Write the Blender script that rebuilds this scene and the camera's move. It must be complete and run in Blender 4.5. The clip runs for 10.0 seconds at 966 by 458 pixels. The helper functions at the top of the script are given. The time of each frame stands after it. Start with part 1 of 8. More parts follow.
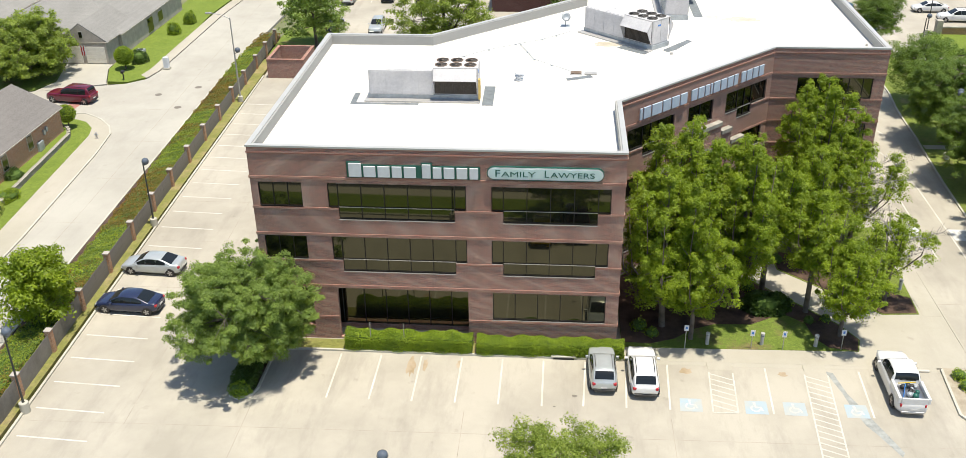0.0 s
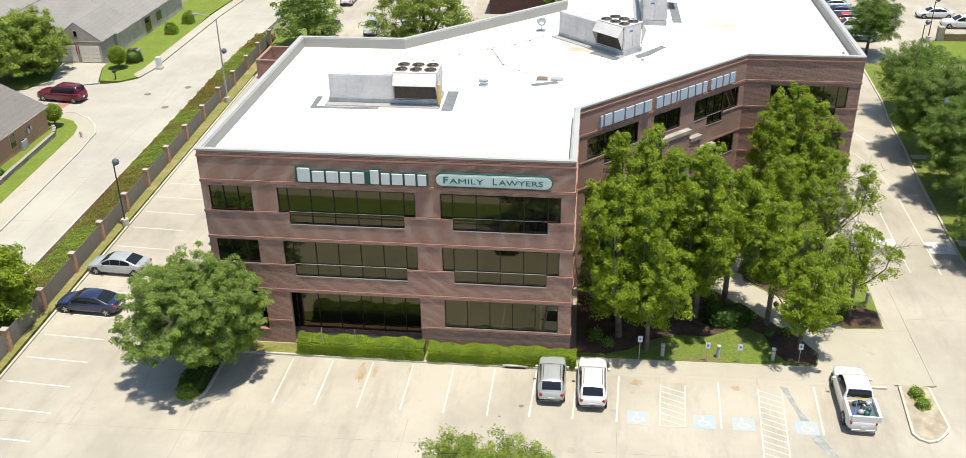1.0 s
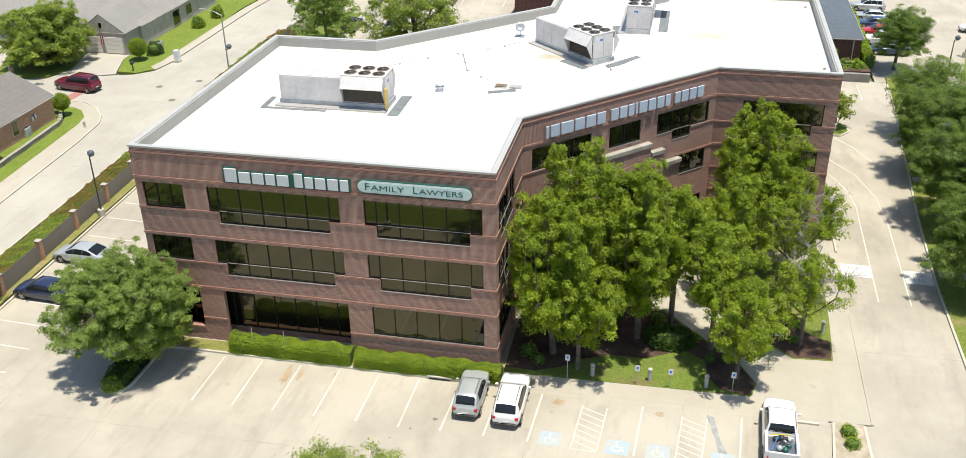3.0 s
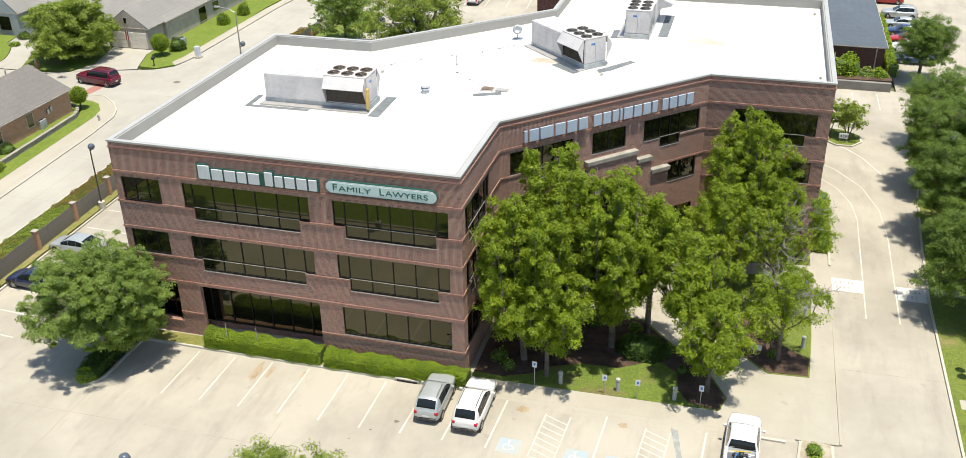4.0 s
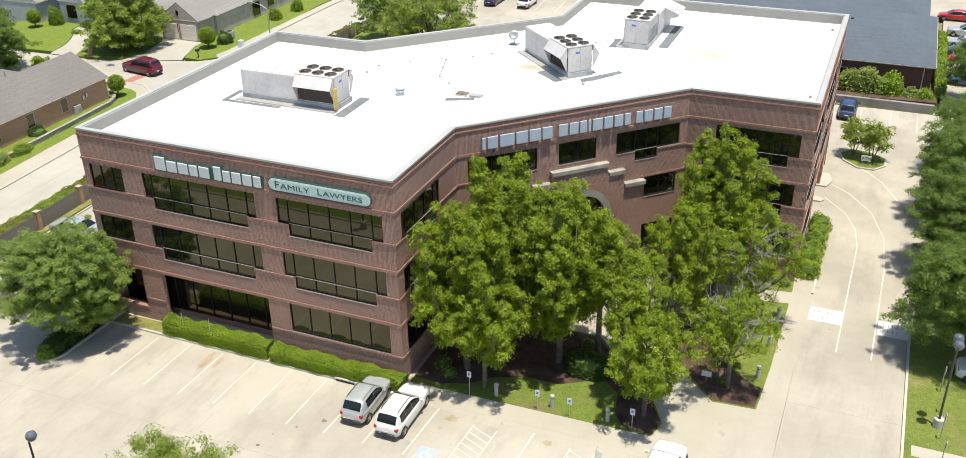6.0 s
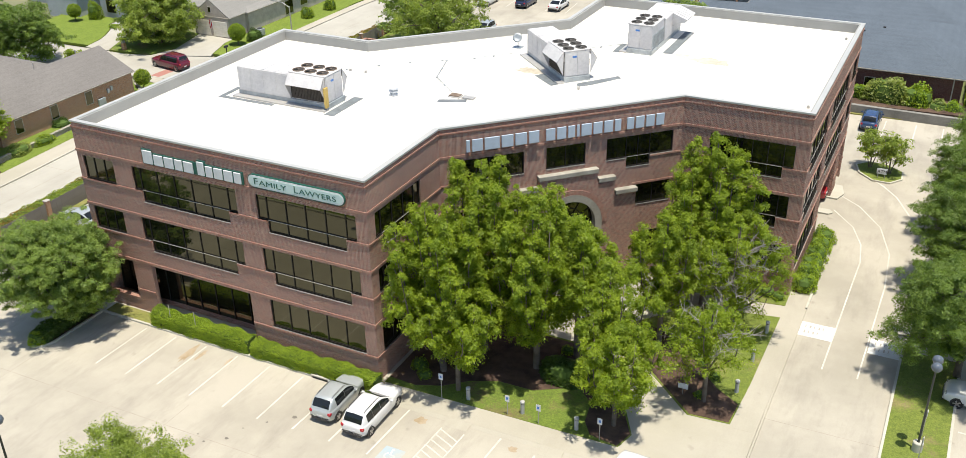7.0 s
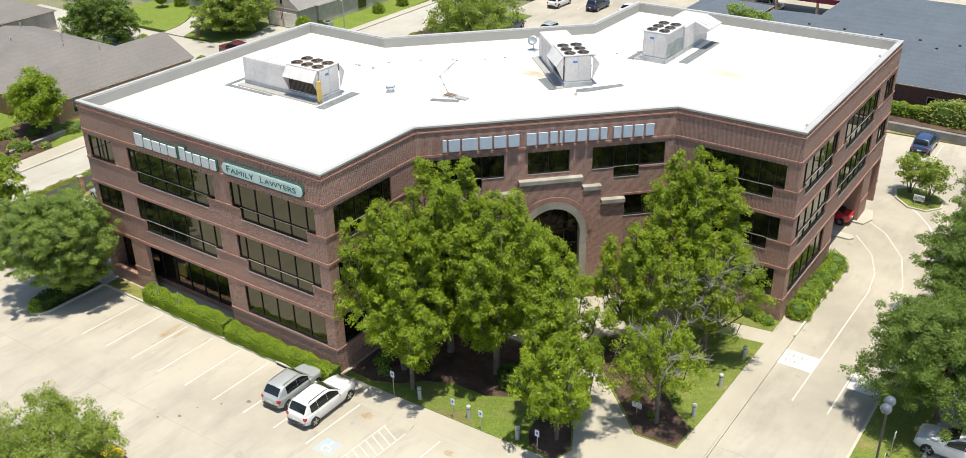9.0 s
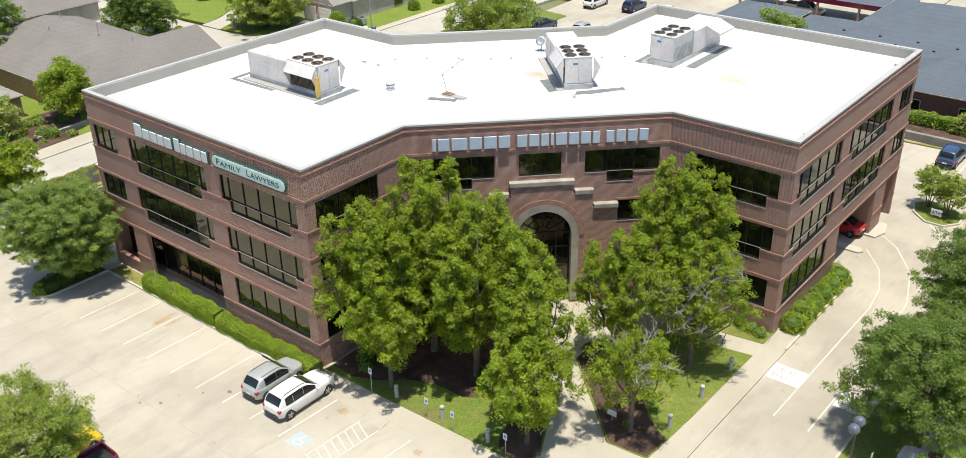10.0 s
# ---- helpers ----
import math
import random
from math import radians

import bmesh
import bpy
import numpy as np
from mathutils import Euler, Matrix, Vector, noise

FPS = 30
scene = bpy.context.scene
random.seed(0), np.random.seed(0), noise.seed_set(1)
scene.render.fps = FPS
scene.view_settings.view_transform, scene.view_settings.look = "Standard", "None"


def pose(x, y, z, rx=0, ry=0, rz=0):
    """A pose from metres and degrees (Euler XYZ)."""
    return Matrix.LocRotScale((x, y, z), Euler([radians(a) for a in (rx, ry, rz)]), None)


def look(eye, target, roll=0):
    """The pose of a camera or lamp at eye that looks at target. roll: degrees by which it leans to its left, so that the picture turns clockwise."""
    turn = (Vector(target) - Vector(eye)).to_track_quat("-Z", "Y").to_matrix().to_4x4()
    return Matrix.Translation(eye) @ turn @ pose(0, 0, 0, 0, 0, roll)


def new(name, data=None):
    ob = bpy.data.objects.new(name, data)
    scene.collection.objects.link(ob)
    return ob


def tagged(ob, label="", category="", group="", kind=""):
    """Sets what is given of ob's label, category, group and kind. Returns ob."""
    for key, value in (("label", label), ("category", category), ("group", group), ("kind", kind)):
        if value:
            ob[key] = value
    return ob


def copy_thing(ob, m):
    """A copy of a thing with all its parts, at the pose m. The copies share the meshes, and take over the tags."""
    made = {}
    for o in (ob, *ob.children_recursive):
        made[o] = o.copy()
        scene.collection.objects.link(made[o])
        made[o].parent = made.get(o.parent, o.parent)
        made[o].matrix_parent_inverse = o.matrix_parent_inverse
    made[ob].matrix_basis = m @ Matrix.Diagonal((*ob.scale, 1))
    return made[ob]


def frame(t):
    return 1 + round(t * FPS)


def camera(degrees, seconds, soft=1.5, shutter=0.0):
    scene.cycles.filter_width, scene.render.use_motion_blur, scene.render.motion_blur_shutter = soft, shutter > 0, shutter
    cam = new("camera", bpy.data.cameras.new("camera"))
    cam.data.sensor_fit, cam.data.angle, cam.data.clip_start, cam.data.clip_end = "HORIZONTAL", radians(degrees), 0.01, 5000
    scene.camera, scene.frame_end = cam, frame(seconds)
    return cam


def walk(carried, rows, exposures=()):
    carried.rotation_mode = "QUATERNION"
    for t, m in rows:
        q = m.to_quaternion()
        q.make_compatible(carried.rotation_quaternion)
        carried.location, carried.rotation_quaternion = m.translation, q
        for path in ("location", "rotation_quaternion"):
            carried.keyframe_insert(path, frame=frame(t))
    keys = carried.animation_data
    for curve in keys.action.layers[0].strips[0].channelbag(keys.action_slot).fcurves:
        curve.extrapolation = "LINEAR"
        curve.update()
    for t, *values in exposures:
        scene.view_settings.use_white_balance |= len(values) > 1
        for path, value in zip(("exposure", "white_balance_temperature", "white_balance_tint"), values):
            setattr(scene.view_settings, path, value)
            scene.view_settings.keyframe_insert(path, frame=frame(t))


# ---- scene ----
cam = camera(52.74, 10.0, soft=0.6)
PATH = [
    (0, (19.69, -55.709, 38.669), (19.544, -53.949, 37.731), -0.7),
    (0.5, (22.207, -55.158, 38.729), (22.031, -53.401, 37.791), -0.72),
    (1, (24.763, -54.548, 38.799), (24.556, -52.794, 37.861), -0.77),
    (1.5, (27.239, -53.96, 38.853), (27.001, -52.21, 37.915), -0.8),
    (2, (29.702, -53.254, 38.862), (29.422, -51.51, 37.925), -0.81),
    (2.5, (32.137, -52.462, 38.874), (31.809, -50.727, 37.935), -0.82),
    (4, (39.847, -50.002, 38.888), (39.359, -48.305, 37.95), -0.93),
    (4.5, (42.321, -49.086, 38.885), (41.782, -47.404, 37.947), -0.98),
    (5, (44.765, -48.096, 38.868), (44.174, -46.431, 37.931), -1.0),
    (5.5, (47.202, -47.008, 38.819), (46.558, -45.361, 37.884), -1.0),
    (7, (54.227, -43.453, 38.665), (53.419, -41.876, 37.737), -1.03),
    (7.5, (56.5, -42.143, 38.608), (55.636, -40.596, 37.682), -1.06),
    (8, (58.646, -40.778, 38.543), (57.727, -39.262, 37.618), -1.06),
    (8.5, (60.782, -39.344, 38.495), (59.809, -37.861, 37.57), -1.05),
    (9, (62.855, -37.847, 38.46), (61.829, -36.4, 37.536), -1.02),
    (9.5, (64.848, -36.258, 38.447), (63.77, -34.85, 37.522), -0.98),
    (10, (66.713, -34.627, 38.461), (65.588, -33.257, 37.535), -0.94),
]
walk(cam, [(t, look(eye, target, roll)) for t, eye, target, roll in PATH])

# ---- world, sun, exposure ----
SUN_DIR = Vector((0.144, -0.095, 0.985)).normalized()
world = bpy.data.worlds.new("sky")
world.use_nodes = True
scene.world = world
wn = world.node_tree
sky = wn.nodes.new("ShaderNodeTexSky")
sky.sky_type = 'NISHITA'
sky.sun_disc = False
sky.sun_elevation = radians(80)
sky.sun_rotation = radians(123)
wn.links.new(sky.outputs[0], wn.nodes["Background"].inputs[0])
wn.nodes["Background"].inputs[1].default_value = 0.125
sun = new("sun", bpy.data.lights.new("sun", 'SUN'))
sun.data.energy = 4.6
sun.data.angle = radians(0.55)
sun.data.color = (1.0, 0.935, 0.80)
sun.matrix_world = look(SUN_DIR * 100, (0, 0, 0))
scene.view_settings.exposure = 0.42


# ---- terrain ----
def g(x, y):
    """Height of the level site."""
    return 0.0


# ---- materials ----
class Mat:
    """Small wrapper that builds a node material."""

    def __init__(self, name, rough=0.8, metal=0.0, spec=0.5):
        self.m = bpy.data.materials.new(name)
        self.m.use_nodes = True
        self.t = self.m.node_tree
        self.b = self.t.nodes["Principled BSDF"]
        self.b.inputs["Roughness"].default_value = rough
        self.b.inputs["Metallic"].default_value = metal
        self.b.inputs["Specular IOR Level"].default_value = spec

    def node(self, kind, **values):
        n = self.t.nodes.new(kind)
        for k, v in values.items():
            n.inputs[k.replace("_", " ")].default_value = v
        return n

    def link(self, a, b):
        self.t.links.new(a, b)

    def coords(self, kind="Object"):
        n = self.t.nodes.new("ShaderNodeTexCoord")
        return n.outputs[kind]

    def noise(self, scale, detail=4, rough=0.6, vec=None):
        n = self.node("ShaderNodeTexNoise", Scale=scale, Detail=detail, Roughness=rough)
        self.link(vec or self.coords(), n.inputs["Vector"])
        return n.outputs["Fac"]

    def ramp(self, fac, stops):
        n = self.t.nodes.new("ShaderNodeValToRGB")
        els = n.color_ramp.elements
        while len(els) < len(stops):
            els.new(0.5)
        for e, (p, c) in zip(els, stops):
            e.position = p
            e.color = (*c, 1) if len(c) == 3 else c
        self.link(fac, n.inputs[0])
        return n.outputs[0]

    def mix(self, fac, a, b, mode='MIX'):
        n = self.t.nodes.new("ShaderNodeMix")
        n.data_type = 'RGBA'
        n.blend_type = mode
        for sock, v in ((n.inputs[0], fac), (n.inputs[6], a), (n.inputs[7], b)):
            if isinstance(v, (int, float)):
                sock.default_value = v
            elif isinstance(v, tuple):
                sock.default_value = (*v, 1)
            else:
                self.link(v, sock)
        return n.outputs[2]

    def colour(self, c):
        if isinstance(c, tuple):
            self.b.inputs["Base Color"].default_value = (*c, 1)
        else:
            self.link(c, self.b.inputs["Base Color"])
        return self

    def bump(self, height, strength=0.3, dist=0.02):
        n = self.node("ShaderNodeBump", Strength=strength, Distance=dist)
        self.link(height, n.inputs["Height"])
        self.link(n.outputs[0], self.b.inputs["Normal"])
        return self


def two_scale(name, dark, light, big=0.15, small=6.0, rough=0.85, bump=0.2, metal=0.0, spec=0.3, dist=0.02):
    """A surface with broad stains and fine grain."""
    m = Mat(name, rough, metal, spec)
    c = m.mix(m.ramp(m.noise(big, 5), [(0.35, (0, 0, 0)), (0.65, (1, 1, 1))]), dark, light)
    fine = m.noise(small, 5, 0.7)
    c = m.mix(0.35, c, m.ramp(fine, [(0.3, (0.55, 0.55, 0.55)), (0.7, (1.0, 1.0, 1.0))]), 'MULTIPLY')
    m.colour(c)
    if bump:
        m.bump(fine, bump, dist)
    return m.m


def brick_material(name, c1, c2, mortar, blotch=0.5):
    m = Mat(name, 0.85, 0, 0.25)
    uv = m.coords("UV")
    br = m.node("ShaderNodeTexBrick", Scale=1.0, Color1=(*c1, 1), Color2=(*c2, 1), Mortar=(*mortar, 1))
    br.inputs["Mortar Size"].default_value = 0.009
    br.inputs["Brick Width"].default_value = 0.21
    br.inputs["Row Height"].default_value = 0.072
    br.inputs["Bias"].default_value = 0.05
    m.link(uv, br.inputs["Vector"])
    stretch = m.node("ShaderNodeMapping", Scale=(3.2, 9.0, 1.0))
    m.link(uv, stretch.inputs["Vector"])
    v1 = m.noise(1.0, 3, 0.7, stretch.outputs[0])
    c = m.mix(blotch, br.outputs["Color"], m.ramp(v1, [(0.3, (0.45, 0.42, 0.45)), (0.5, (0.9, 0.9, 0.9)), (0.72, (1.35, 1.2, 1.1))]), 'MULTIPLY')
    v2 = m.noise(0.22, 4, 0.6, uv)
    c = m.mix(0.5, c, m.ramp(v2, [(0.3, (0.75, 0.75, 0.78)), (0.7, (1.1, 1.08, 1.05))]), 'MULTIPLY')
    m.colour(c)
    m.bump(br.outputs["Fac"], 0.35, 0.01)
    m.t.nodes["Bump"].invert = True
    return m.m


def leaf_material(name, dark, light, gloss=0.35):
    m = Mat(name, 0.5, 0, 0.35)
    geo = m.t.nodes.new("ShaderNodeNewGeometry")
    c = m.ramp(geo.outputs["Random Per Island"], [(0.0, tuple(0.8 * a + 0.2 * b for a, b in zip(dark, light))), (0.6, tuple((a + b) / 2 for a, b in zip(dark, light))), (1.0, tuple(0.2 * a + 0.8 * b for a, b in zip(dark, light)))])
    big = m.noise(0.9, 4)
    c = m.mix(0.8, c, m.ramp(big, [(0.32, (0.6, 0.66, 0.6)), (0.68, (1.28, 1.2, 0.95))]), 'MULTIPLY')
    m.colour(c)
    tr = m.t.nodes.new("ShaderNodeBsdfTranslucent")
    m.link(m.mix(1.0, c, (1.5, 1.6, 0.6), 'MULTIPLY'), tr.inputs["Color"])
    ms = m.t.nodes.new("ShaderNodeMixShader")
    ms.inputs[0].default_value = 0.42
    m.link(m.b.outputs[0], ms.inputs[1])
    m.link(tr.outputs[0], ms.inputs[2])
    m.link(ms.outputs[0], m.t.nodes["Material Output"].inputs["Surface"])
    return m.m


def plain(name, c, rough=0.5, metal=0.0, spec=0.5, wear=0.12, scale=3.0):
    m = Mat(name, rough, metal, spec)
    n = m.noise(scale, 4, 0.65)
    m.colour(m.mix(1.0, c, m.ramp(n, [(0.3, (1 - wear,) * 3), (0.7, (1 + wear * 0.5,) * 3)]), 'MULTIPLY'))
    return m.m


def concrete(name, dark, light, stain, amount=0.5):
    m = Mat(name, 0.9, 0, 0.2)
    base = m.mix(m.ramp(m.noise(0.09, 6, 0.65), [(0.38, (0, 0, 0)), (0.62, (1, 1, 1))]), dark, light)
    mapn = m.node("ShaderNodeMapping", Scale=(0.5, 0.12, 1.0))
    m.link(m.coords(), mapn.inputs["Vector"])
    streak = m.ramp(m.noise(1.0, 6, 0.7, mapn.outputs[0]), [(0.5, (0, 0, 0)), (0.75, (amount,) * 3)])
    c = m.mix(streak, base, stain)
    spots = m.ramp(m.noise(0.8, 3, 0.5), [(0.68, (0, 0, 0)), (0.76, (0.3, 0.3, 0.3))])
    c = m.mix(spots, c, tuple(v * 0.7 for v in stain))
    grain = m.noise(14.0, 4, 0.7)
    c = m.mix(0.25, c, m.ramp(grain, [(0.3, (0.8, 0.8, 0.8)), (0.7, (1.1, 1.1, 1.1))]), 'MULTIPLY')
    m.colour(c)
    m.bump(grain, 0.15, 0.01)
    return m.m


def worn_paint(name, c, keep):
    """Road paint worn through to the concrete in flecks."""
    m = Mat(name, 0.8, 0, 0.25)
    fleck = m.ramp(m.noise(4.0, 6, 0.75), [(keep, (0.85, 0.85, 0.85)), (keep + 0.22, (0, 0, 0))])
    broad = m.ramp(m.noise(0.5, 3), [(0.35, (0.55, 0.55, 0.55)), (0.65, (1, 1, 1))])
    bare = m.mix(m.noise(9.0, 4), (0.41, 0.37, 0.30), (0.49, 0.45, 0.37))
    m.colour(m.mix(m.mix(1.0, fleck, broad, 'MULTIPLY'), c, bare))
    return m.m


def patchy_lawn(name, grass_a, grass_b, soil_a, soil_b, bare):
    """Thin grass with bare soil showing through in patches."""
    m = Mat(name, 0.95, 0, 0.2)
    blades = m.noise(11.0, 5, 0.75)
    grass = m.mix(m.noise(0.5, 4), grass_a, grass_b)
    soil = m.mix(m.noise(2.5, 5), soil_a, soil_b)
    edge = m.mix(0.35, m.noise(0.32, 5, 0.65), blades)
    c = m.mix(m.ramp(edge, [(bare - 0.06, (1, 1, 1)), (bare + 0.06, (0, 0, 0))]), grass, soil)
    tuft = m.noise(3.2, 5, 0.7)
    c = m.mix(0.7, c, m.ramp(tuft, [(0.3, (0.68, 0.72, 0.66)), (0.7, (1.25, 1.2, 1.05))]), 'MULTIPLY')
    c = m.mix(0.85, c, m.ramp(blades, [(0.3, (0.5, 0.52, 0.46)), (0.7, (1.3, 1.28, 1.15))]), 'MULTIPLY')
    m.colour(c)
    m.bump(blades, 0.8, 0.08)
    return m.m


M_BRICK = brick_material("red_brown_brick", (0.375, 0.164, 0.121), (0.152, 0.083, 0.0712), (0.593, 0.475, 0.391))
M_BAND = brick_material("soldier_brick", (0.379, 0.168, 0.123), (0.237, 0.107, 0.0825), (0.508, 0.385, 0.305), 0.35)
M_TANBRICK = brick_material("tan_house_brick", (0.52, 0.28, 0.15), (0.36, 0.19, 0.11), (0.52, 0.43, 0.34))
M_PLUMBRICK = brick_material("plum_brick", (0.15, 0.06, 0.05), (0.10, 0.045, 0.04), (0.2, 0.14, 0.12))
M_JOINT = plain("sealant_joint", (0.34, 0.22, 0.17), 0.8)
M_GLASS = Mat("bronze_tinted_glass", 0.03, 0, 0.5)
M_GLASS.colour((0.010, 0.0105, 0.008))
M_GLASS.b.inputs["IOR"].default_value = 1.8
M_GLASS.b.inputs["Specular Tint"].default_value = (0.95, 0.92, 0.62, 1.0)
M_GLASS = M_GLASS.m
M_CARGLASS = Mat("car_glass", 0.03, 0, 0.5)
M_CARGLASS.colour((0.012, 0.015, 0.016))
M_CARGLASS = M_CARGLASS.m
M_FRAME = plain("bronze_aluminium", (0.022, 0.019, 0.016), 0.5, 0.0, 0.3)
M_SILL = plain("pale_sill_metal", (0.473, 0.456, 0.43), 0.4, 0.3)
M_COPING = plain("pale_metal_coping", (0.47, 0.47, 0.45), 0.45, 0.2, wear=0.09, scale=0.5)
M_PARAPET = plain("grey_parapet_membrane", (0.33, 0.33, 0.31), 0.7, wear=0.06, scale=0.6)
M_ROOF = two_scale("white_roof_membrane", (0.69, 0.66, 0.60), (0.73, 0.70, 0.645), 0.12, 3.0, 0.6, 0.05)
M_MAT = plain("grey_walkway_mat", (0.16, 0.18, 0.19), 0.8, wear=0.3, scale=1.5)
M_GALV = plain("galvanised_sheet", (0.396, 0.43, 0.447), 0.4, 0.3, wear=0.3, scale=1.2)
M_CABINET = two_scale("weathered_cabinet_paint", (0.53, 0.52, 0.525), (0.66, 0.645, 0.635), 0.6, 5.0, 0.5, 0.05)
M_RUST = two_scale("rusted_fan_ring", (0.15, 0.105, 0.075), (0.28, 0.22, 0.17), 2.0, 9.0, 0.8, 0.2)
M_FANGREY = plain("grey_fan_ring", (0.13, 0.125, 0.115), 0.6, wear=0.3, scale=6)
# near black: colour of vents and grilles, painted shade in fan wells and drain
M_DARK = plain("near_black_vent_and_shade", (0.02, 0.02, 0.02), 0.7)
M_COIL = plain("condenser_coil", (0.07, 0.06, 0.05), 0.6, 0.4, wear=0.4, scale=8)
M_STONE = two_scale("cast_stone", (0.284, 0.267, 0.224), (0.43, 0.404, 0.344), 0.8, 6.0, 0.85, 0.2)
M_LOT = concrete("lot_concrete", (0.338, 0.311, 0.256), (0.438, 0.404, 0.335), (0.245, 0.222, 0.186), 0.6)
M_STREET = concrete("street_concrete", (0.357, 0.336, 0.288), (0.427, 0.407, 0.352), (0.279, 0.264, 0.231), 0.4)
M_WALK = concrete("walk_concrete", (0.368, 0.342, 0.274), (0.427, 0.394, 0.326), (0.295, 0.265, 0.213), 0.35)
M_KERB = concrete("kerb_concrete", (0.429, 0.408, 0.34), (0.511, 0.493, 0.425), (0.297, 0.272, 0.23), 0.4)
M_JOINTDARK = plain("slab_joint", (0.17, 0.15, 0.125), 0.9)
M_JOINTPALE = plain("filled_slab_joint", (0.345, 0.305, 0.25), 0.9, wear=0.3, scale=0.8)
M_BOXWHITE = plain("white_lane_box_paint", (0.60, 0.60, 0.57), 0.8, wear=0.2, scale=2.0)
M_GREYLETTER = worn_paint("worn_grey_lettering", (0.27, 0.27, 0.26), 0.7)
M_FAINT = worn_paint("faded_hatch_paint", (0.58, 0.57, 0.53), 0.48)
M_LINE = worn_paint("white_line_paint", (0.70, 0.70, 0.67), 0.82)
M_BLUE = worn_paint("faded_blue_paint", (0.2, 0.42, 0.61), 0.74)
M_RED = concrete("red_stamped_crossing", (0.323, 0.145, 0.119), (0.374, 0.187, 0.153), (0.255, 0.128, 0.102), 0.3)
M_GRASS = patchy_lawn("lawn_grass", (0.12, 0.17, 0.032), (0.22, 0.26, 0.07), (0.24, 0.18, 0.10), (0.36, 0.29, 0.18), 0.41)
M_SHADEGRASS = patchy_lawn("thin_shade_grass", (0.105, 0.165, 0.028), (0.19, 0.245, 0.058), (0.16, 0.11, 0.07), (0.29, 0.22, 0.14), 0.42)
M_DRYGRASS = patchy_lawn("dry_verge_grass", (0.17, 0.19, 0.06), (0.28, 0.27, 0.10), (0.30, 0.24, 0.14), (0.40, 0.33, 0.21), 0.46)
M_LAWN = patchy_lawn("watered_lawn", (0.125, 0.185, 0.03), (0.215, 0.275, 0.06), (0.26, 0.22, 0.11), (0.33, 0.28, 0.16), 0.35)
M_MULCH = two_scale("bark_mulch", (0.058, 0.036, 0.027), (0.13, 0.083, 0.059), 0.9, 12.0, 0.95, 0.8, dist=0.05)
M_GRAVEL = two_scale("pale_dry_gravel", (0.30, 0.25, 0.18), (0.46, 0.41, 0.32), 1.1, 16.0, 0.95, 0.5, dist=0.03)
M_EARTH = two_scale("suburban_ground", (0.13, 0.15, 0.06), (0.24, 0.23, 0.15), 0.02, 0.4, 0.95, 0.2)
M_FENCE = two_scale("weathered_fence_board", (0.172, 0.159, 0.138), (0.258, 0.241, 0.215), 0.5, 6.0, 0.9, 0.3)
M_BARK = two_scale("grey_bark", (0.11, 0.09, 0.07), (0.20, 0.17, 0.14), 1.2, 9.0, 0.95, 0.6, dist=0.05)
M_DEADTWIG = plain("bare_grey_twig", (0.33, 0.30, 0.28), 0.9)
M_OAKLEAF = leaf_material("live_oak_leaf", (0.115, 0.185, 0.042), (0.32, 0.41, 0.12))
M_GUMLEAF = leaf_material("broad_green_leaf", (0.12, 0.19, 0.010), (0.33, 0.41, 0.035))
M_VERGELEAF = leaf_material("verge_oak_leaf", (0.08, 0.138, 0.028), (0.225, 0.315, 0.075))
M_ELMLEAF = leaf_material("elm_leaf", (0.14, 0.20, 0.03), (0.35, 0.42, 0.10))
M_HEDGELEAF = leaf_material("hedge_leaf", (0.15, 0.23, 0.016), (0.36, 0.46, 0.05))
M_REDLEAF = leaf_material("rusty_tipped_leaf", (0.15, 0.125, 0.025), (0.31, 0.18, 0.055))
M_STREETLEAF = leaf_material("olive_hedge_leaf", (0.15, 0.20, 0.024), (0.36, 0.42, 0.07))
M_DARKLEAF = leaf_material("dark_shrub_leaf", (0.035, 0.07, 0.014), (0.09, 0.15, 0.03))
M_PALELEAF = leaf_material("pale_flowering_leaf", (0.17, 0.24, 0.04), (0.42, 0.44, 0.18))
M_ASPHALT = two_scale("grey_asphalt", (0.06, 0.06, 0.06), (0.09, 0.088, 0.085), 0.1, 8.0)
# darker than any leaf: the shade inside hedges and shrubs, put in as colour
M_HEDGECORE = plain("hedge_core_painted_shade", (0.07, 0.12, 0.018), 0.95)
M_TYRE = plain("tyre_rubber", (0.02, 0.02, 0.02), 0.8)
M_RIM = plain("alloy_rim", (0.45, 0.45, 0.46), 0.3, 0.9)
M_BLACKTRIM = plain("black_trim", (0.025, 0.025, 0.027), 0.5)
M_TAIL = plain("red_tail_lamp", (0.42, 0.02, 0.03), 0.2)
M_HEAD = plain("clear_head_lamp", (0.516, 0.533, 0.55), 0.12, 0.4)
M_PLATE = plain("plate_bar", (0.6, 0.6, 0.6), 0.5)
M_LAMPPOST = plain("dark_lamp_post_paint", (0.06, 0.065, 0.06), 0.45, 0.4)
M_BOLLARD = plain("pale_grey_bollard", (0.42, 0.42, 0.40), 0.7)
M_GLOBE = plain("dusky_globe", (0.10, 0.12, 0.15), 0.15)
M_STEELPOLE = plain("galvanised_pole", (0.42, 0.42, 0.40), 0.45, 0.6)
M_SIGNGREEN = plain("dark_green_sign_paint", (0.014, 0.10, 0.075), 0.4)
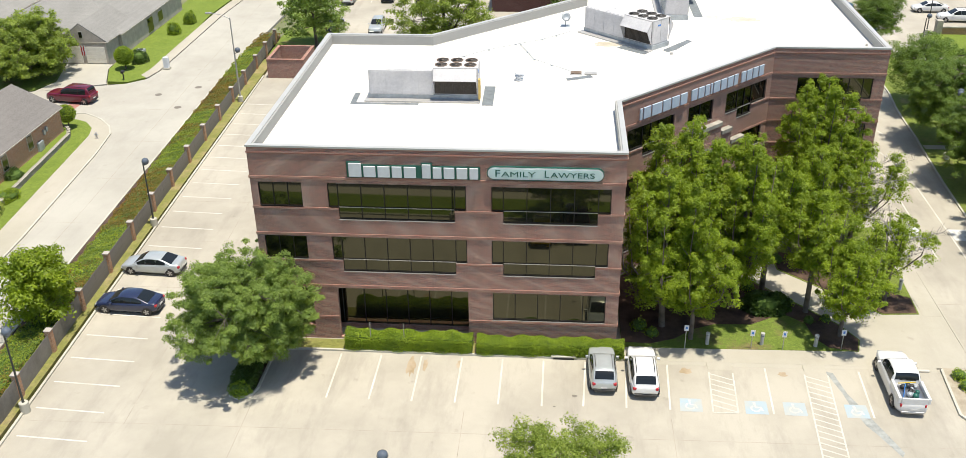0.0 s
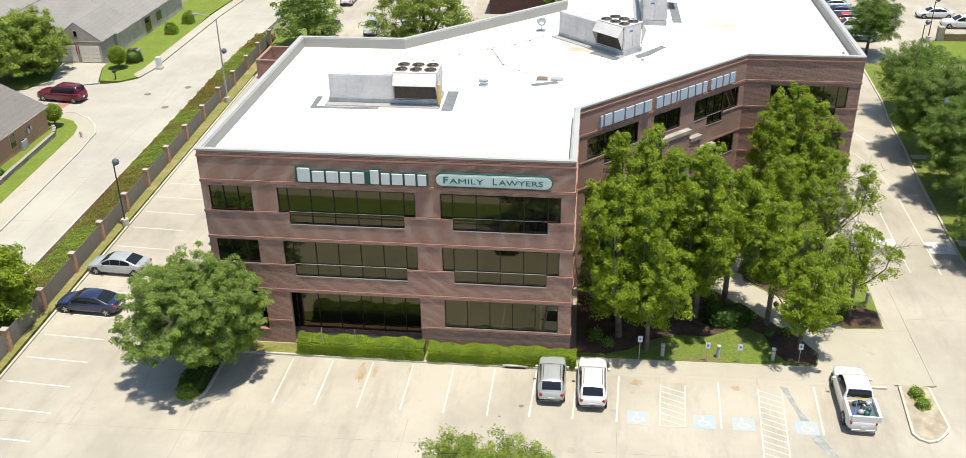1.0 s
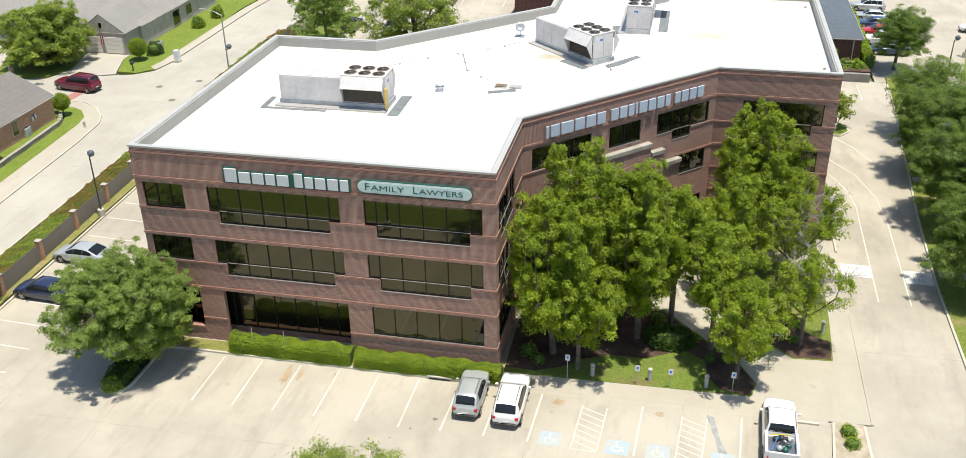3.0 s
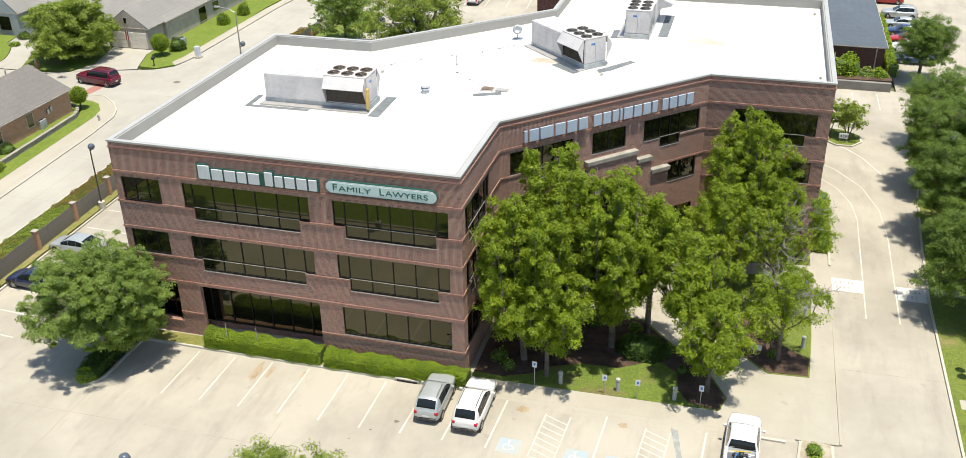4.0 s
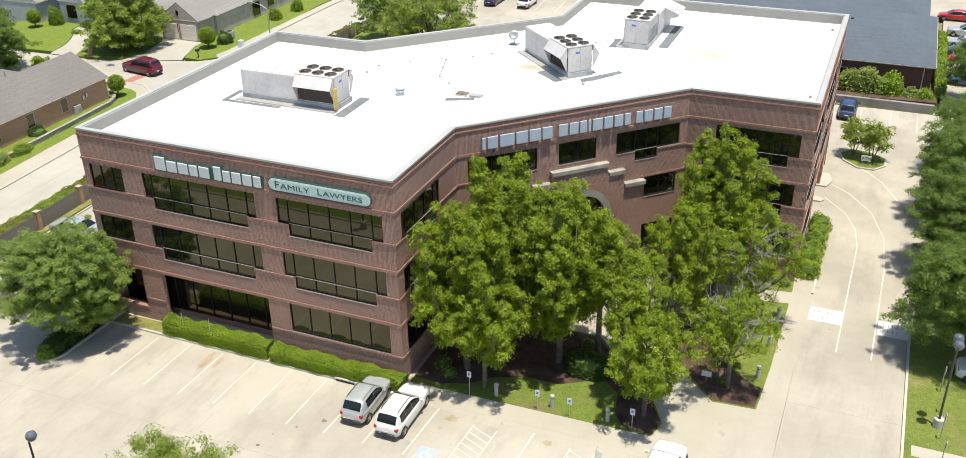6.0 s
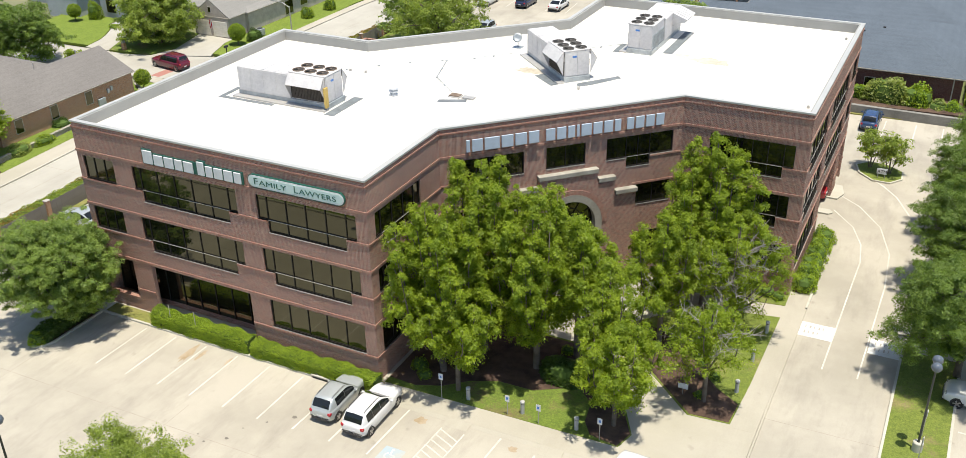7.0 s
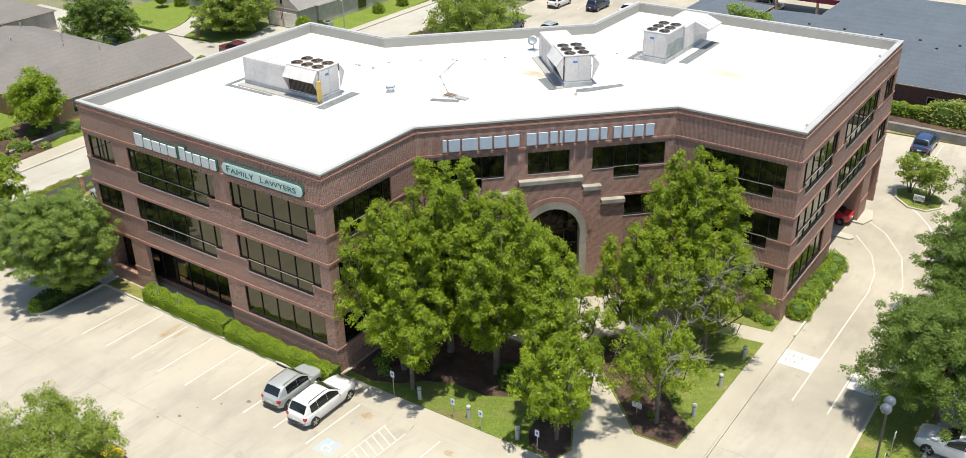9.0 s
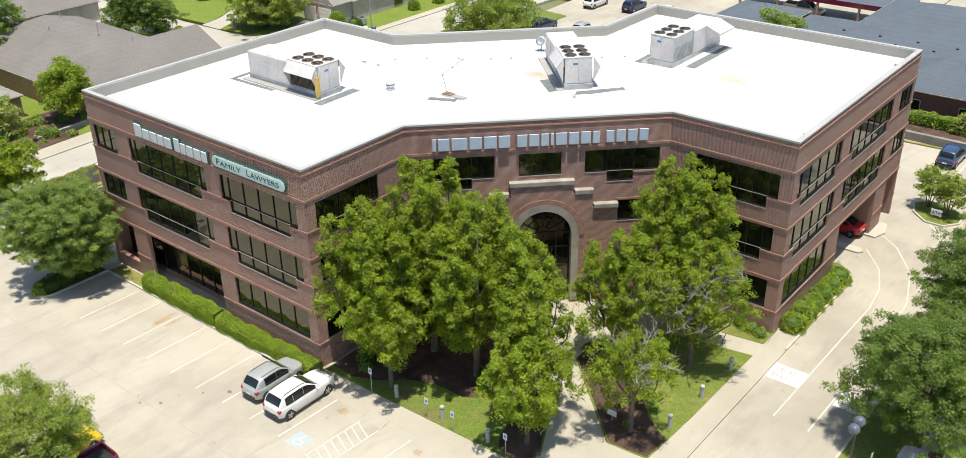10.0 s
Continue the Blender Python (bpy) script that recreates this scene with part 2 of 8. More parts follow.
M_SIGNFACE = plain("pale_sign_face", (0.533, 0.671, 0.654), 0.4, wear=0.05)
M_LETTER = plain("white_letter_face", (0.619, 0.645, 0.662), 0.35, wear=0.08)
M_LETTERBLUE = plain("pale_blue_letter_face", (0.473, 0.55, 0.654), 0.35, wear=0.08)
M_SIGNWHITE = plain("white_sign_face", (0.619, 0.645, 0.671), 0.4)
M_SIGNBLUE = plain("blue_sign_print", (0.05, 0.18, 0.5), 0.4)


# ---- mesh helpers ----
def uv_metres(bm):
    """UVs in metres: along the wall and up it; plan for level faces."""
    uv = bm.loops.layers.uv.verify()
    for f in bm.faces:
        n = f.normal
        if abs(n.z) > 0.8:
            for lp in f.loops:
                lp[uv].uv = (lp.vert.co.x, lp.vert.co.y)
        else:
            h = Vector((-n.y, n.x, 0))
            h = h.normalized() if h.length > 1e-6 else Vector((1, 0, 0))
            for lp in f.loops:
                lp[uv].uv = (lp.vert.co.dot(h), lp.vert.co.z)


def part(name, bm, material, parent=None, label="", smooth=False):
    """Links a bmesh as one mesh object, under a thing or part if given."""
    bm.normal_update()
    uv_metres(bm)
    me = bpy.data.meshes.new(name)
    bm.to_mesh(me)
    bm.free()
    me.materials.append(material)
    if smooth:
        me.polygons.foreach_set("use_smooth", [True] * len(me.polygons))
    ob = new(name, me)
    if parent is not None:
        ob.parent = parent
    if label:
        ob["label"] = label
    return ob


def raw_part(name, verts, faces, material, parent=None, smooth=False):
    me = bpy.data.meshes.new(name)
    me.from_pydata(verts, [], faces)
    me.materials.append(material)
    if smooth:
        me.polygons.foreach_set("use_smooth", [True] * len(me.polygons))
    ob = new(name, me)
    if parent is not None:
        ob.parent = parent
    return ob


def empty(name, m=None):
    ob = new(name)
    ob.empty_display_size = 0.3
    if m is not None:
        ob.matrix_basis = m
    return ob


def box(bm, x0, y0, z0, x1, y1, z1, m=None, bevel=0.0):
    """An upright box, turned by m, with bevelled edges if wanted."""
    co = [(x0, y0, z0), (x1, y0, z0), (x1, y1, z0), (x0, y1, z0), (x0, y0, z1), (x1, y0, z1), (x1, y1, z1), (x0, y1, z1)]
    vs = [bm.verts.new(m @ Vector(c) if m is not None else c) for c in co]
    fs = [bm.faces.new([vs[i] for i in q]) for q in ((3, 2, 1, 0), (4, 5, 6, 7), (0, 1, 5, 4), (1, 2, 6, 5), (2, 3, 7, 6), (3, 0, 4, 7))]
    if bevel:
        es = {e for f in fs for e in f.edges}
        bmesh.ops.bevel(bm, geom=list(es), offset=bevel, segments=2, affect='EDGES', profile=0.5)
    return vs


def boxpart(name, x0, y0, z0, x1, y1, z1, mat, parent=None, bevel=0.0, m=None, label=""):
    bm = bmesh.new()
    box(bm, x0, y0, z0, x1, y1, z1, m, bevel)
    return part(name, bm, mat, parent, label)


def prism(bm, pts, z0, z1):
    """A closed upright prism over a plan outline (counter-clockwise)."""
    lo = [bm.verts.new((x, y, z0)) for x, y in pts]
    hi = [bm.verts.new((x, y, z1)) for x, y in pts]
    bm.faces.new(hi)
    bm.faces.new(lo[::-1])
    n = len(pts)
    for i in range(n):
        j = (i + 1) % n
        bm.faces.new((lo[i], lo[j], hi[j], hi[i]))


def tube(bm, pts, radii, seg=8, cap=True):
    """A tapered tube along points."""
    rings = []
    for i, p in enumerate(pts):
        p = Vector(p)
        a = Vector(pts[max(i - 1, 0)])
        b = Vector(pts[min(i + 1, len(pts) - 1)])
        d = (b - a).normalized()
        u = d.orthogonal().normalized() if abs(d.z) < 0.95 else Vector((1, 0, 0))
        u = (u - d * u.dot(d)).normalized()
        v = d.cross(u)
        rings.append([bm.verts.new(p + (u * math.cos(2 * math.pi * k / seg) + v * math.sin(2 * math.pi * k / seg)) * radii[i]) for k in range(seg)])
    for r0, r1 in zip(rings, rings[1:]):
        for k in range(seg):
            bm.faces.new((r0[k], r0[(k + 1) % seg], r1[(k + 1) % seg], r1[k]))
    if cap:
        bm.faces.new(rings[0][::-1])
        bm.faces.new(rings[-1])


def lathe(bm, profile, centre=(0, 0, 0), seg=16):
    """A turned solid from (radius, height) pairs."""
    c = Vector(centre)
    rings = [[bm.verts.new(c + Vector((r * math.cos(2 * math.pi * k / seg), r * math.sin(2 * math.pi * k / seg), z))) for k in range(seg)] for r, z in profile]
    for r0, r1 in zip(rings, rings[1:]):
        for k in range(seg):
            bm.faces.new((r0[k], r0[(k + 1) % seg], r1[(k + 1) % seg], r1[k]))
    bm.faces.new(rings[0][::-1])
    bm.faces.new(rings[-1])


def drape_bm(outline, dz, thick=0.3):
    """A slab whose top follows the site's slope."""
    bm = bmesh.new()
    f = bm.faces.new([bm.verts.new((x, y, 0)) for x, y in outline])
    bm.normal_update()
    if f.normal.z < 0:
        bmesh.ops.reverse_faces(bm, faces=[f])
    for v in bm.verts:
        v.co.z = g(v.co.x, v.co.y) + dz
    if thick:
        edge = [e for e in bm.edges if len(e.link_faces) == 1]
        made = bmesh.ops.extrude_edge_only(bm, edges=edge)
        for v in made["geom"]:
            if isinstance(v, bmesh.types.BMVert):
                v.co.z -= thick
    return bm


def slab(name, outline, dz, mat, label="", category="", thick=0.3, kind="structure", parent=None):
    ob = part(name, drape_bm(outline, dz, thick), mat, parent)
    return tagged(ob, label, category, "", kind) if parent is None else ob


def rect(x0, y0, x1, y1):
    return [(x0, y0), (x1, y0), (x1, y1), (x0, y1)]


def ribbon(line, width, dz, thick=0.0, closed=False):
    """A strip along a plan line that follows the ground; a raised kerb when thick."""
    pts = []
    src = line + [line[0]] if closed else line
    for (ax, ay), (bx, by) in zip(src, src[1:]):
        n = max(1, int(math.hypot(bx - ax, by - ay) / 1.5))
        pts += [(ax + (bx - ax) * i / n, ay + (by - ay) * i / n) for i in range(n)]
    if not closed:
        pts.append(src[-1])
    bm = bmesh.new()
    rows = []
    n = len(pts)
    for i, (x, y) in enumerate(pts):
        a = pts[(i - 1) % n] if closed else pts[max(i - 1, 0)]
        b = pts[(i + 1) % n] if closed else pts[min(i + 1, n - 1)]
        d = Vector((b[0] - a[0], b[1] - a[1]))
        d = d.normalized() if d.length > 1e-6 else Vector((1, 0))
        nx, ny = -d.y * width / 2, d.x * width / 2
        row = []
        for sx, zz in ((1, -thick), (1, 0), (-1, 0), (-1, -thick)) if thick else ((1, 0), (-1, 0)):
            px, py = x + nx * sx, y + ny * sx
            row.append(bm.verts.new((px, py, g(px, py) + dz + zz)))
        rows.append(row)
    pairs = list(zip(rows, rows[1:])) + ([(rows[-1], rows[0])] if closed else [])
    for r0, r1 in pairs:
        for k in range(len(r0) - 1):
            bm.faces.new((r0[k], r0[k + 1], r1[k + 1], r1[k]))
    if thick and not closed:
        bm.faces.new(rows[0][::-1])
        bm.faces.new(rows[-1])
    return bm


# ---- ground, lots, street, lawns ----
ground = part("ground", drape_bm(rect(-2500, -2500, 2500, 2500), -0.35, 0), M_EARTH)
tagged(ground, "gently sloping suburban ground with patchy grass and soil", "ground", "", "structure")
LOT = [(-12.9, -19.03), (47.6, -17.92), (47.6, -23.52), (54.37, -23.41), (54.6, 17.0), (55.15, 28.0), (55.65, 34.5), (56.0, 38.6), (56.2, 43.2), (56.4, 46.5), (57.05, 52.0), (57.5, 63.8), (56.2, 63.85), (54.98, 64.09), (29.54, 62.39), (29.05, 129.48), (-18.07, 128.48), (-16.26, 64.84)]
lot = slab("parking_lot", LOT, 0.0, M_LOT, "sun-bleached concrete parking lot with faded white stall lines", "parking lot")
east_lot = slab("parking_lot_east", [(57.93, -23.42), (140.52, -23.55), (141, 22.16), (58.29, 22.23)], 0.0, M_LOT, "pale concrete parking lot beyond a grass verge", "parking lot")
north_drive = slab("access_drive", [(56.27, 63.9), (67.64, 63.98), (67.7, 67.49), (91.97, 85.29), (142.05, 91.32), (142.19, 144.03), (29.26, 141.5), (29.26, 107.5), (56.58, 103.35)], 0.0, M_LOT, "pale concrete access drive with parking stalls", "drive")
STREET = [(-17.5, -24.51), (-20.78, 55.97), (-20.36, 81.14), (-16.77, 135.19), (-26.25, 134.13), (-29.25, 80.75), (-29.2, 64.43), (-29.2, 55.96), (-29.72, 52.95), (-31.58, 51.22), (-33.04, 50.78), (-38.84, 48.74),
          (-45.14, 47.05), (-55.01, 46.79), (-82.35, 47.31), (-81.51, 38.61), (-54.25, 38.06), (-42.61, 39.6), (-34.37, 41.29), (-31.78, 41.22), (-29.53, 39.68), (-27.81, 37.73), (-26.83, 35.64), (-26.13, 30.41), (-24.8, 13.02), (-23.4, -24.2)]
street = slab("road", STREET, 0.0, M_STREET, "pale concrete residential street with a side street", "road")
slab("road_crossing", [(-35.6, 39.4), (-34.2, 39.2), (-33.8, 46.8), (-35.1, 47.0)], 0.012, M_RED, "red stamped concrete crossing band across the side street", "crossing", 0.05)

slab("lawn_south", [(-12.9, -22.73), (47.5, -21.63), (47.5, -18.03), (-12.9, -19.13)], 0.13, M_LAWN, "green lawn strip along the south edge of the lot", "lawn")
slab("sidewalk_south_edge", [(-12.9, -24.13), (47.5, -23.03), (47.5, -21.63), (-12.9, -22.73)], 0.13, M_WALK, "pale concrete sidewalk beside the road", "sidewalk")
slab("road_south", [(-200, -40), (200, -40), (200, -24), (-200, -24)], 0.0, M_ASPHALT, "grey asphalt road south of the lot", "road")
# verge, planting strip and west pavement
slab("verge", [(-14.21, -24.62), (-13.06, -24.63), (-16.27, 61.44), (-17.47, 60.62)], 0.13, M_DRYGRASS, "dry narrow grass verge along the fence", "grass")
slab("planting_strip", [(-17.43, -24.51), (-14.36, -24.62), (-18.1, 70.85), (-20.45, 70.77), (-20.71, 55.99)], 0.12, M_MULCH, "mulched planting strip between fence and street", "planting bed")
slab("sidewalk_west", [(-25.58, -24.08), (-23.51, -24.19), (-24.91, 13.03), (-26.24, 30.42), (-26.94, 35.65), (-27.92, 37.63), (-29.63, 39.58), (-31.89, 41.06), (-35.48, 41.13), (-35.4, 39.89), (-32.23, 39.35), (-30.83, 38.68), (-29.48, 37.01), (-28.91, 35.07), (-28.4, 28.43), (-27.28, 13.21)], 0.12, M_WALK, "pale concrete sidewalk curving round the corner", "sidewalk")
slab("lawn_west", [(-27.95, -23.98), (-25.58, -24.08), (-27.28, 13.21), (-28.4, 28.43), (-28.91, 35.07), (-29.48, 37.01), (-30.83, 38.68), (-32.23, 39.35), (-34.36, 39.39), (-34.23, 37.26), (-31.61, 36.63), (-30.68, 34.34)], 0.14, M_LAWN, "bright green mown lawn strip below a stone wall", "lawn")
slab("house_lawn", [(-57.18, -11.36), (-27.98, -11.14), (-30.51, 33.98), (-31.74, 35.84), (-35.16, 38.2), (-61.99, 36.42)], 0.55, M_LAWN, "bright green raised lawn beside a brick house", "lawn", 0.7)
slab("lawn_north_west", [(-34.13, 51.78), (-31.61, 51.67), (-30.09, 53.33), (-29.69, 56.47), (-31.16, 81.03), (-28.81, 122.62), (-38.91, 124.09), (-35.88, 56.36)], 0.05, M_LAWN, "green mown lawn beside the corner house", "lawn")
slab("sidewalk_north_west", [(-29.85, 53.19), (-29.32, 56.09), (-29.31, 64.45), (-29.37, 80.77), (-26.49, 130.18), (-28.2, 130.51), (-30.81, 80.98), (-30.73, 64.62), (-30.63, 56.58), (-30.95, 54.22)], 0.06, M_WALK, "pale concrete sidewalk along the street", "sidewalk")
slab("driveway", [(-41.39, 48), (-38.85, 48.85), (-33.85, 50.96), (-34.23, 51.67), (-35.99, 56.37), (-36.1, 58.1), (-42.2, 58.35), (-40.33, 51.52)], 0.02, M_STREET, "pale concrete double driveway in front of a garage", "driveway", 0.2)
slab("tree_lawn", [(-48.17, 47.3), (-41.62, 48.11), (-40.44, 51.52), (-42.19, 58.24), (-52.93, 59.71), (-52.81, 57.5), (-49.15, 49.33)], 0.07, M_SHADEGRASS, "shaded lawn under a large street tree", "lawn")
slab("far_lawn", [(-67.69, 47.65), (-57.48, 47.54), (-52.5, 47.8), (-53.24, 50.64), (-54.22, 52.56), (-55.75, 54.93), (-57.64, 56.51), (-58.41, 59.51), (-68.79, 59.59)], 0.07, M_LAWN, "bright green front lawn across the side street", "lawn")
slab("far_driveway", [(-52.34, 47.12), (-48.26, 47.18), (-49.25, 49.33), (-52.86, 57.49), (-53.35, 59.8), (-58.32, 59.63), (-57.53, 56.51), (-55.64, 54.94), (-54.11, 52.57), (-53.13, 50.53)], 0.03, M_STREET, "pale concrete driveway", "driveway", 0.2)
slab("grass_yard_north", [(-17.45, 62.32), (-16.29, 63.14), (-11.69, 62.75), (-12.5, 81.73), (-17.05, 82.21), (-17.84, 70.87)], 0.10, M_SHADEGRASS, "shaded grass under a tree by the lot", "lawn")

# east verge and paths
slab("verge_east", [(54.47, -23.41), (57.83, -23.42), (58.22, 26.61), (63.06, 26.54), (63.66, 65.15), (57.6, 65.06), (57.1, 52.0), (56.45, 46.5), (56.25, 43.2), (56.05, 38.6), (55.68, 34.5), (55.2, 28.0), (54.65, 17.0)], 0.13, M_GRASS, "green grass verge with shade trees", "grass")
for y0, y1 in ((4.3, 5.3), (18.2, 19.2)):
    slab("footpath", rect(55.0, y0, 58.0, y1), 0.15, M_WALK, "narrow pale concrete path across the grass verge", "path", 0.2)
slab("footpath", rect(55.95, 35.8, 60.5, 36.8), 0.15, M_WALK, "narrow pale concrete path across the grass verge", "path", 0.2)
slab("lawn_far_east", [(66.17, 65.73), (83.78, 72.19), (141.89, 79.3), (142.05, 91.32), (91.96, 84.32), (68.31, 74.55)], 0.14, M_LAWN, "bright green mown lawn with a low brick wall", "lawn")
slab("lot_lawn_corner", [(45.4, -1.15), (45.0, -6.0), (45.25, -6.36), (45.7, -6.6), (46.15, -6.42), (46.5, -6.1), (46.9, -5.7), (47.2, -5.2), (47.1, -1.15)], 0.13, M_GRAVEL, "dry gravelly kerbed island with small shrubs", "island")

# entrance court
slab("sidewalk_south", [(24.59, -1.51), (45.14, -1.17), (47.57, -1.09), (47.58, 5.8), (40.89, 3.0), (40.6, 0.57), (24.57, -0.02)], 0.116, M_WALK, "pale concrete walk along the accessible stalls", "sidewalk")
slab("sidewalk_east", [(46.16, 5.06), (47.58, 5.21), (47.65, 20.78), (46.26, 20.72)], 0.12, M_WALK, "pale concrete walk beside the drive", "sidewalk")
slab("plaza", [(40.89, 2.76), (46.26, 5.06), (46.36, 20.73), (46.16, 22.89), (37.34, 22.44), (24.35, 9.32), (24.47, -0.12), (40.6, 0.46)], 0.108, M_WALK, "pale concrete entrance plaza and path under trees", "plaza")
slab("lawn_front", [(24.52, -0.02), (40.49, 0.41), (40.89, 1.82), (39.88, 3.76), (34.6, 9.6), (30.77, 9.65), (27.42, 12.16), (24.4, 9.11)], 0.14, M_SHADEGRASS, "patchy green lawn under the entrance trees", "lawn")
slab("lawn_entrance_east", [(43.32, 5.16), (45.96, 5.37), (46.16, 10.12), (46.26, 18.78), (40.23, 17.74), (36.89, 13.63), (37.01, 11.19)], 0.14, M_GRASS, "green lawn with mulched beds by the drive", "lawn")
slab("lawn_entrance_north", [(38.38, 19.37), (46.26, 20.51), (46.21, 22.83), (37.44, 22.39), (35.82, 20.64)], 0.14, M_GRASS, "small green lawn below the brick wall", "lawn")
# real mulch, carried over grass at the brick corner to paint deep tree shade
slab("mulch_bed", [(24.53, 0.6), (26.5, 0.5), (28.2, 1.2), (29.5, 2.4), (31.23, 3.2), (33.74, 3.29), (36.24, 4.85), (37.56, 3.66), (37.87, 1.8), (38.58, 0.74), (40.39, 0.45), (40.79, 1.82), (39.78, 3.65), (34.5, 9.39), (30.67, 9.44), (27.32, 11.84), (24.45, 9.01)], 0.16, M_MULCH, "dark bark mulch bed, stretched to darken the ground in tree shade", "planting bed")
slab("mulch_bed", [(43.42, 5.27), (45.85, 5.47), (45.96, 7.47), (44.33, 8.56), (42.49, 10.49), (40.76, 12.85), (37.7, 13.98), (37, 13.42), (37.11, 11.3)], 0.16, M_MULCH, "dark bark mulch bed beside the path", "planting bed")
slab("mulch_bed", [(46.31, 23), (47.39, 23.05), (47.7, 24.7), (47.61, 32.37), (46.57, 33.54), (46.31, 33.52)], 0.12, M_MULCH, "mulch bed with clipped shrubs below windows", "planting bed")
slab("front_bed", [(1.04, -1.42), (24.59, -1.4), (24.52, -0.07), (1.02, -0.29)], 0.13, M_DRYGRASS, "narrow dry grass bed in front of the hedge", "planting bed")

# kerbs
KERBS = [
    [(-12.92, -19.03), (-15.82, 54.63)], [(-12.9, -19.03), (47.5, -17.93)],
    [(-17.55, -24.51), (-20.84, 55.98), (-20.52, 72.35)],
    [(24.59, -1.45), (0.95, -1.47), (0.87, -0.34)],
    [(54.42, -23.41), (54.56, 17.0), (55.1, 28.0), (55.58, 34.5), (55.95, 38.6), (56.15, 43.2), (56.35, 46.5), (57.0, 52.0), (57.5, 62.9)],
    [(47.7, 20.9), (47.77, 32.38), (46.68, 33.65)],
    [(57.88, -23.42), (58.23, 22.23)],
    [(45.35, -1.25), (44.95, -5.98), (45.2, -6.42), (45.68, -6.68), (46.2, -6.5), (46.55, -6.18), (46.95, -5.75), (47.25, -5.2), (47.15, -1.25)],
    [(-23.45, -24.2), (-24.85, 13.02), (-26.18, 30.41), (-26.89, 35.65), (-27.86, 37.68), (-29.58, 39.63), (-31.84, 41.16), (-35.48, 41.24)],
    [(29.64, 62.52), (54.98, 64.2)],
]
for line in KERBS:
    tagged(part("kerb", ribbon(line, 0.16, 0.14, 0.3), M_KERB), "pale concrete kerb", "kerb", "", "structure")
tagged(part("kerb", ribbon([(47.65, -1.03), (47.7, 20.7)], 0.13, 0.124, 0.3), M_WALK), "low pale concrete kerb flush with the walk", "kerb", "", "structure")
for (xa, ya), (xb, yb) in (((24.65, -1.5), (30.05, -1.41)), ((30.05, -1.41), (31.65, -1.38)), ((31.65, -1.38), (36.35, -1.3)), ((36.35, -1.3), (37.78, -1.28)), ((37.78, -1.28), (45.05, -1.16))):
    fall = 0.3 if xb - xa > 3 else 0.75
    bm = bmesh.new()
    vs = [bm.verts.new(q) for q in ((xa, ya, 0.114), (xb, yb, 0.114), (xb, yb - fall, 0.004), (xa, ya - fall, 0.004), (xa, ya, -0.1), (xb, yb, -0.1), (xb, yb - fall, -0.1), (xa, ya - fall, -0.1))]
    for q in ((0, 3, 2, 1), (4, 5, 6, 7), (0, 1, 5, 4), (1, 2, 6, 5), (2, 3, 7, 6), (3, 0, 4, 7)):
        bm.faces.new([vs[k] for k in q])
    bmesh.ops.recalc_face_normals(bm, faces=bm.faces[:])
    tagged(part("sloped_kerb", bm, M_WALK), "pale concrete kerb sloping down to the accessible stalls", "kerb", "", "structure")

# slab joints and stains
bm = bmesh.new()
jb = ribbon([(-12.92, -10.07), (45.32, -9.08)], 0.035, 0.005)
me_tmp = bpy.data.meshes.new("joint")
jb.to_mesh(me_tmp)
jb.free()
bm.from_mesh(me_tmp)
for line in [[(x, -18), (x, -7.4)] for x in (0.8, 14.35, 27.2)] + \
        [[(-6.53, -10.08), (-8.98, 55.46)], [(-2.97, -0.37), (-5.02, 55.49)], [(47.69, 7), (54.55, 7.17)]] + [[(-13.2 - 0.045 * y, y), (-0.2, y)] for y in (6, 13.3, 20.7, 28.2, 35.7, 43.4)]:
    jb = ribbon(line, 0.035, 0.005)
    jb.to_mesh(me_tmp)
    jb.free()
    bm.from_mesh(me_tmp)
tagged(part("slab_joints", bm, M_JOINTPALE, lot), "", "", "", "stuff")
bm = bmesh.new()
for line in [[(-20.5, -60), (-20.6, -20), (-22.1, 20), (-24.0, 55), (-26.0, 100)], [(-35.5, 44.2), (-72.2, 42.4)]] + [[(-23.9 - 0.055 * y, y), (-17.8 - 0.05 * y, y)] for y in range(-20, 52, 9)]:
    jb = ribbon(line, 0.04, 0.005)
    jb.to_mesh(me_tmp)
    jb.free()
    bm.from_mesh(me_tmp)
tagged(part("slab_joints", bm, M_JOINTPALE, street), "", "", "", "stuff")


# ---- painted markings ----
def marking(line, width=0.12, mat=None, dz=0.009, name="stall_line", label="faded white painted stall line", category="marking"):
    return tagged(part(name, ribbon(line, width, dz), mat or M_LINE), label, category, "painted markings", "structure")


for i in range(6):
    x = 5.42 + 2.757 * i
    marking([(x, -1.78), (x - 0.02, -6.65)])
for x in (22.0, 24.7, 27.42):
    marking([(x, -1.75), (x - 0.2, -6.5)])
for x in (33.83, 39.9):
    marking([(x, -1.75), (x - 0.25, -6.55)])


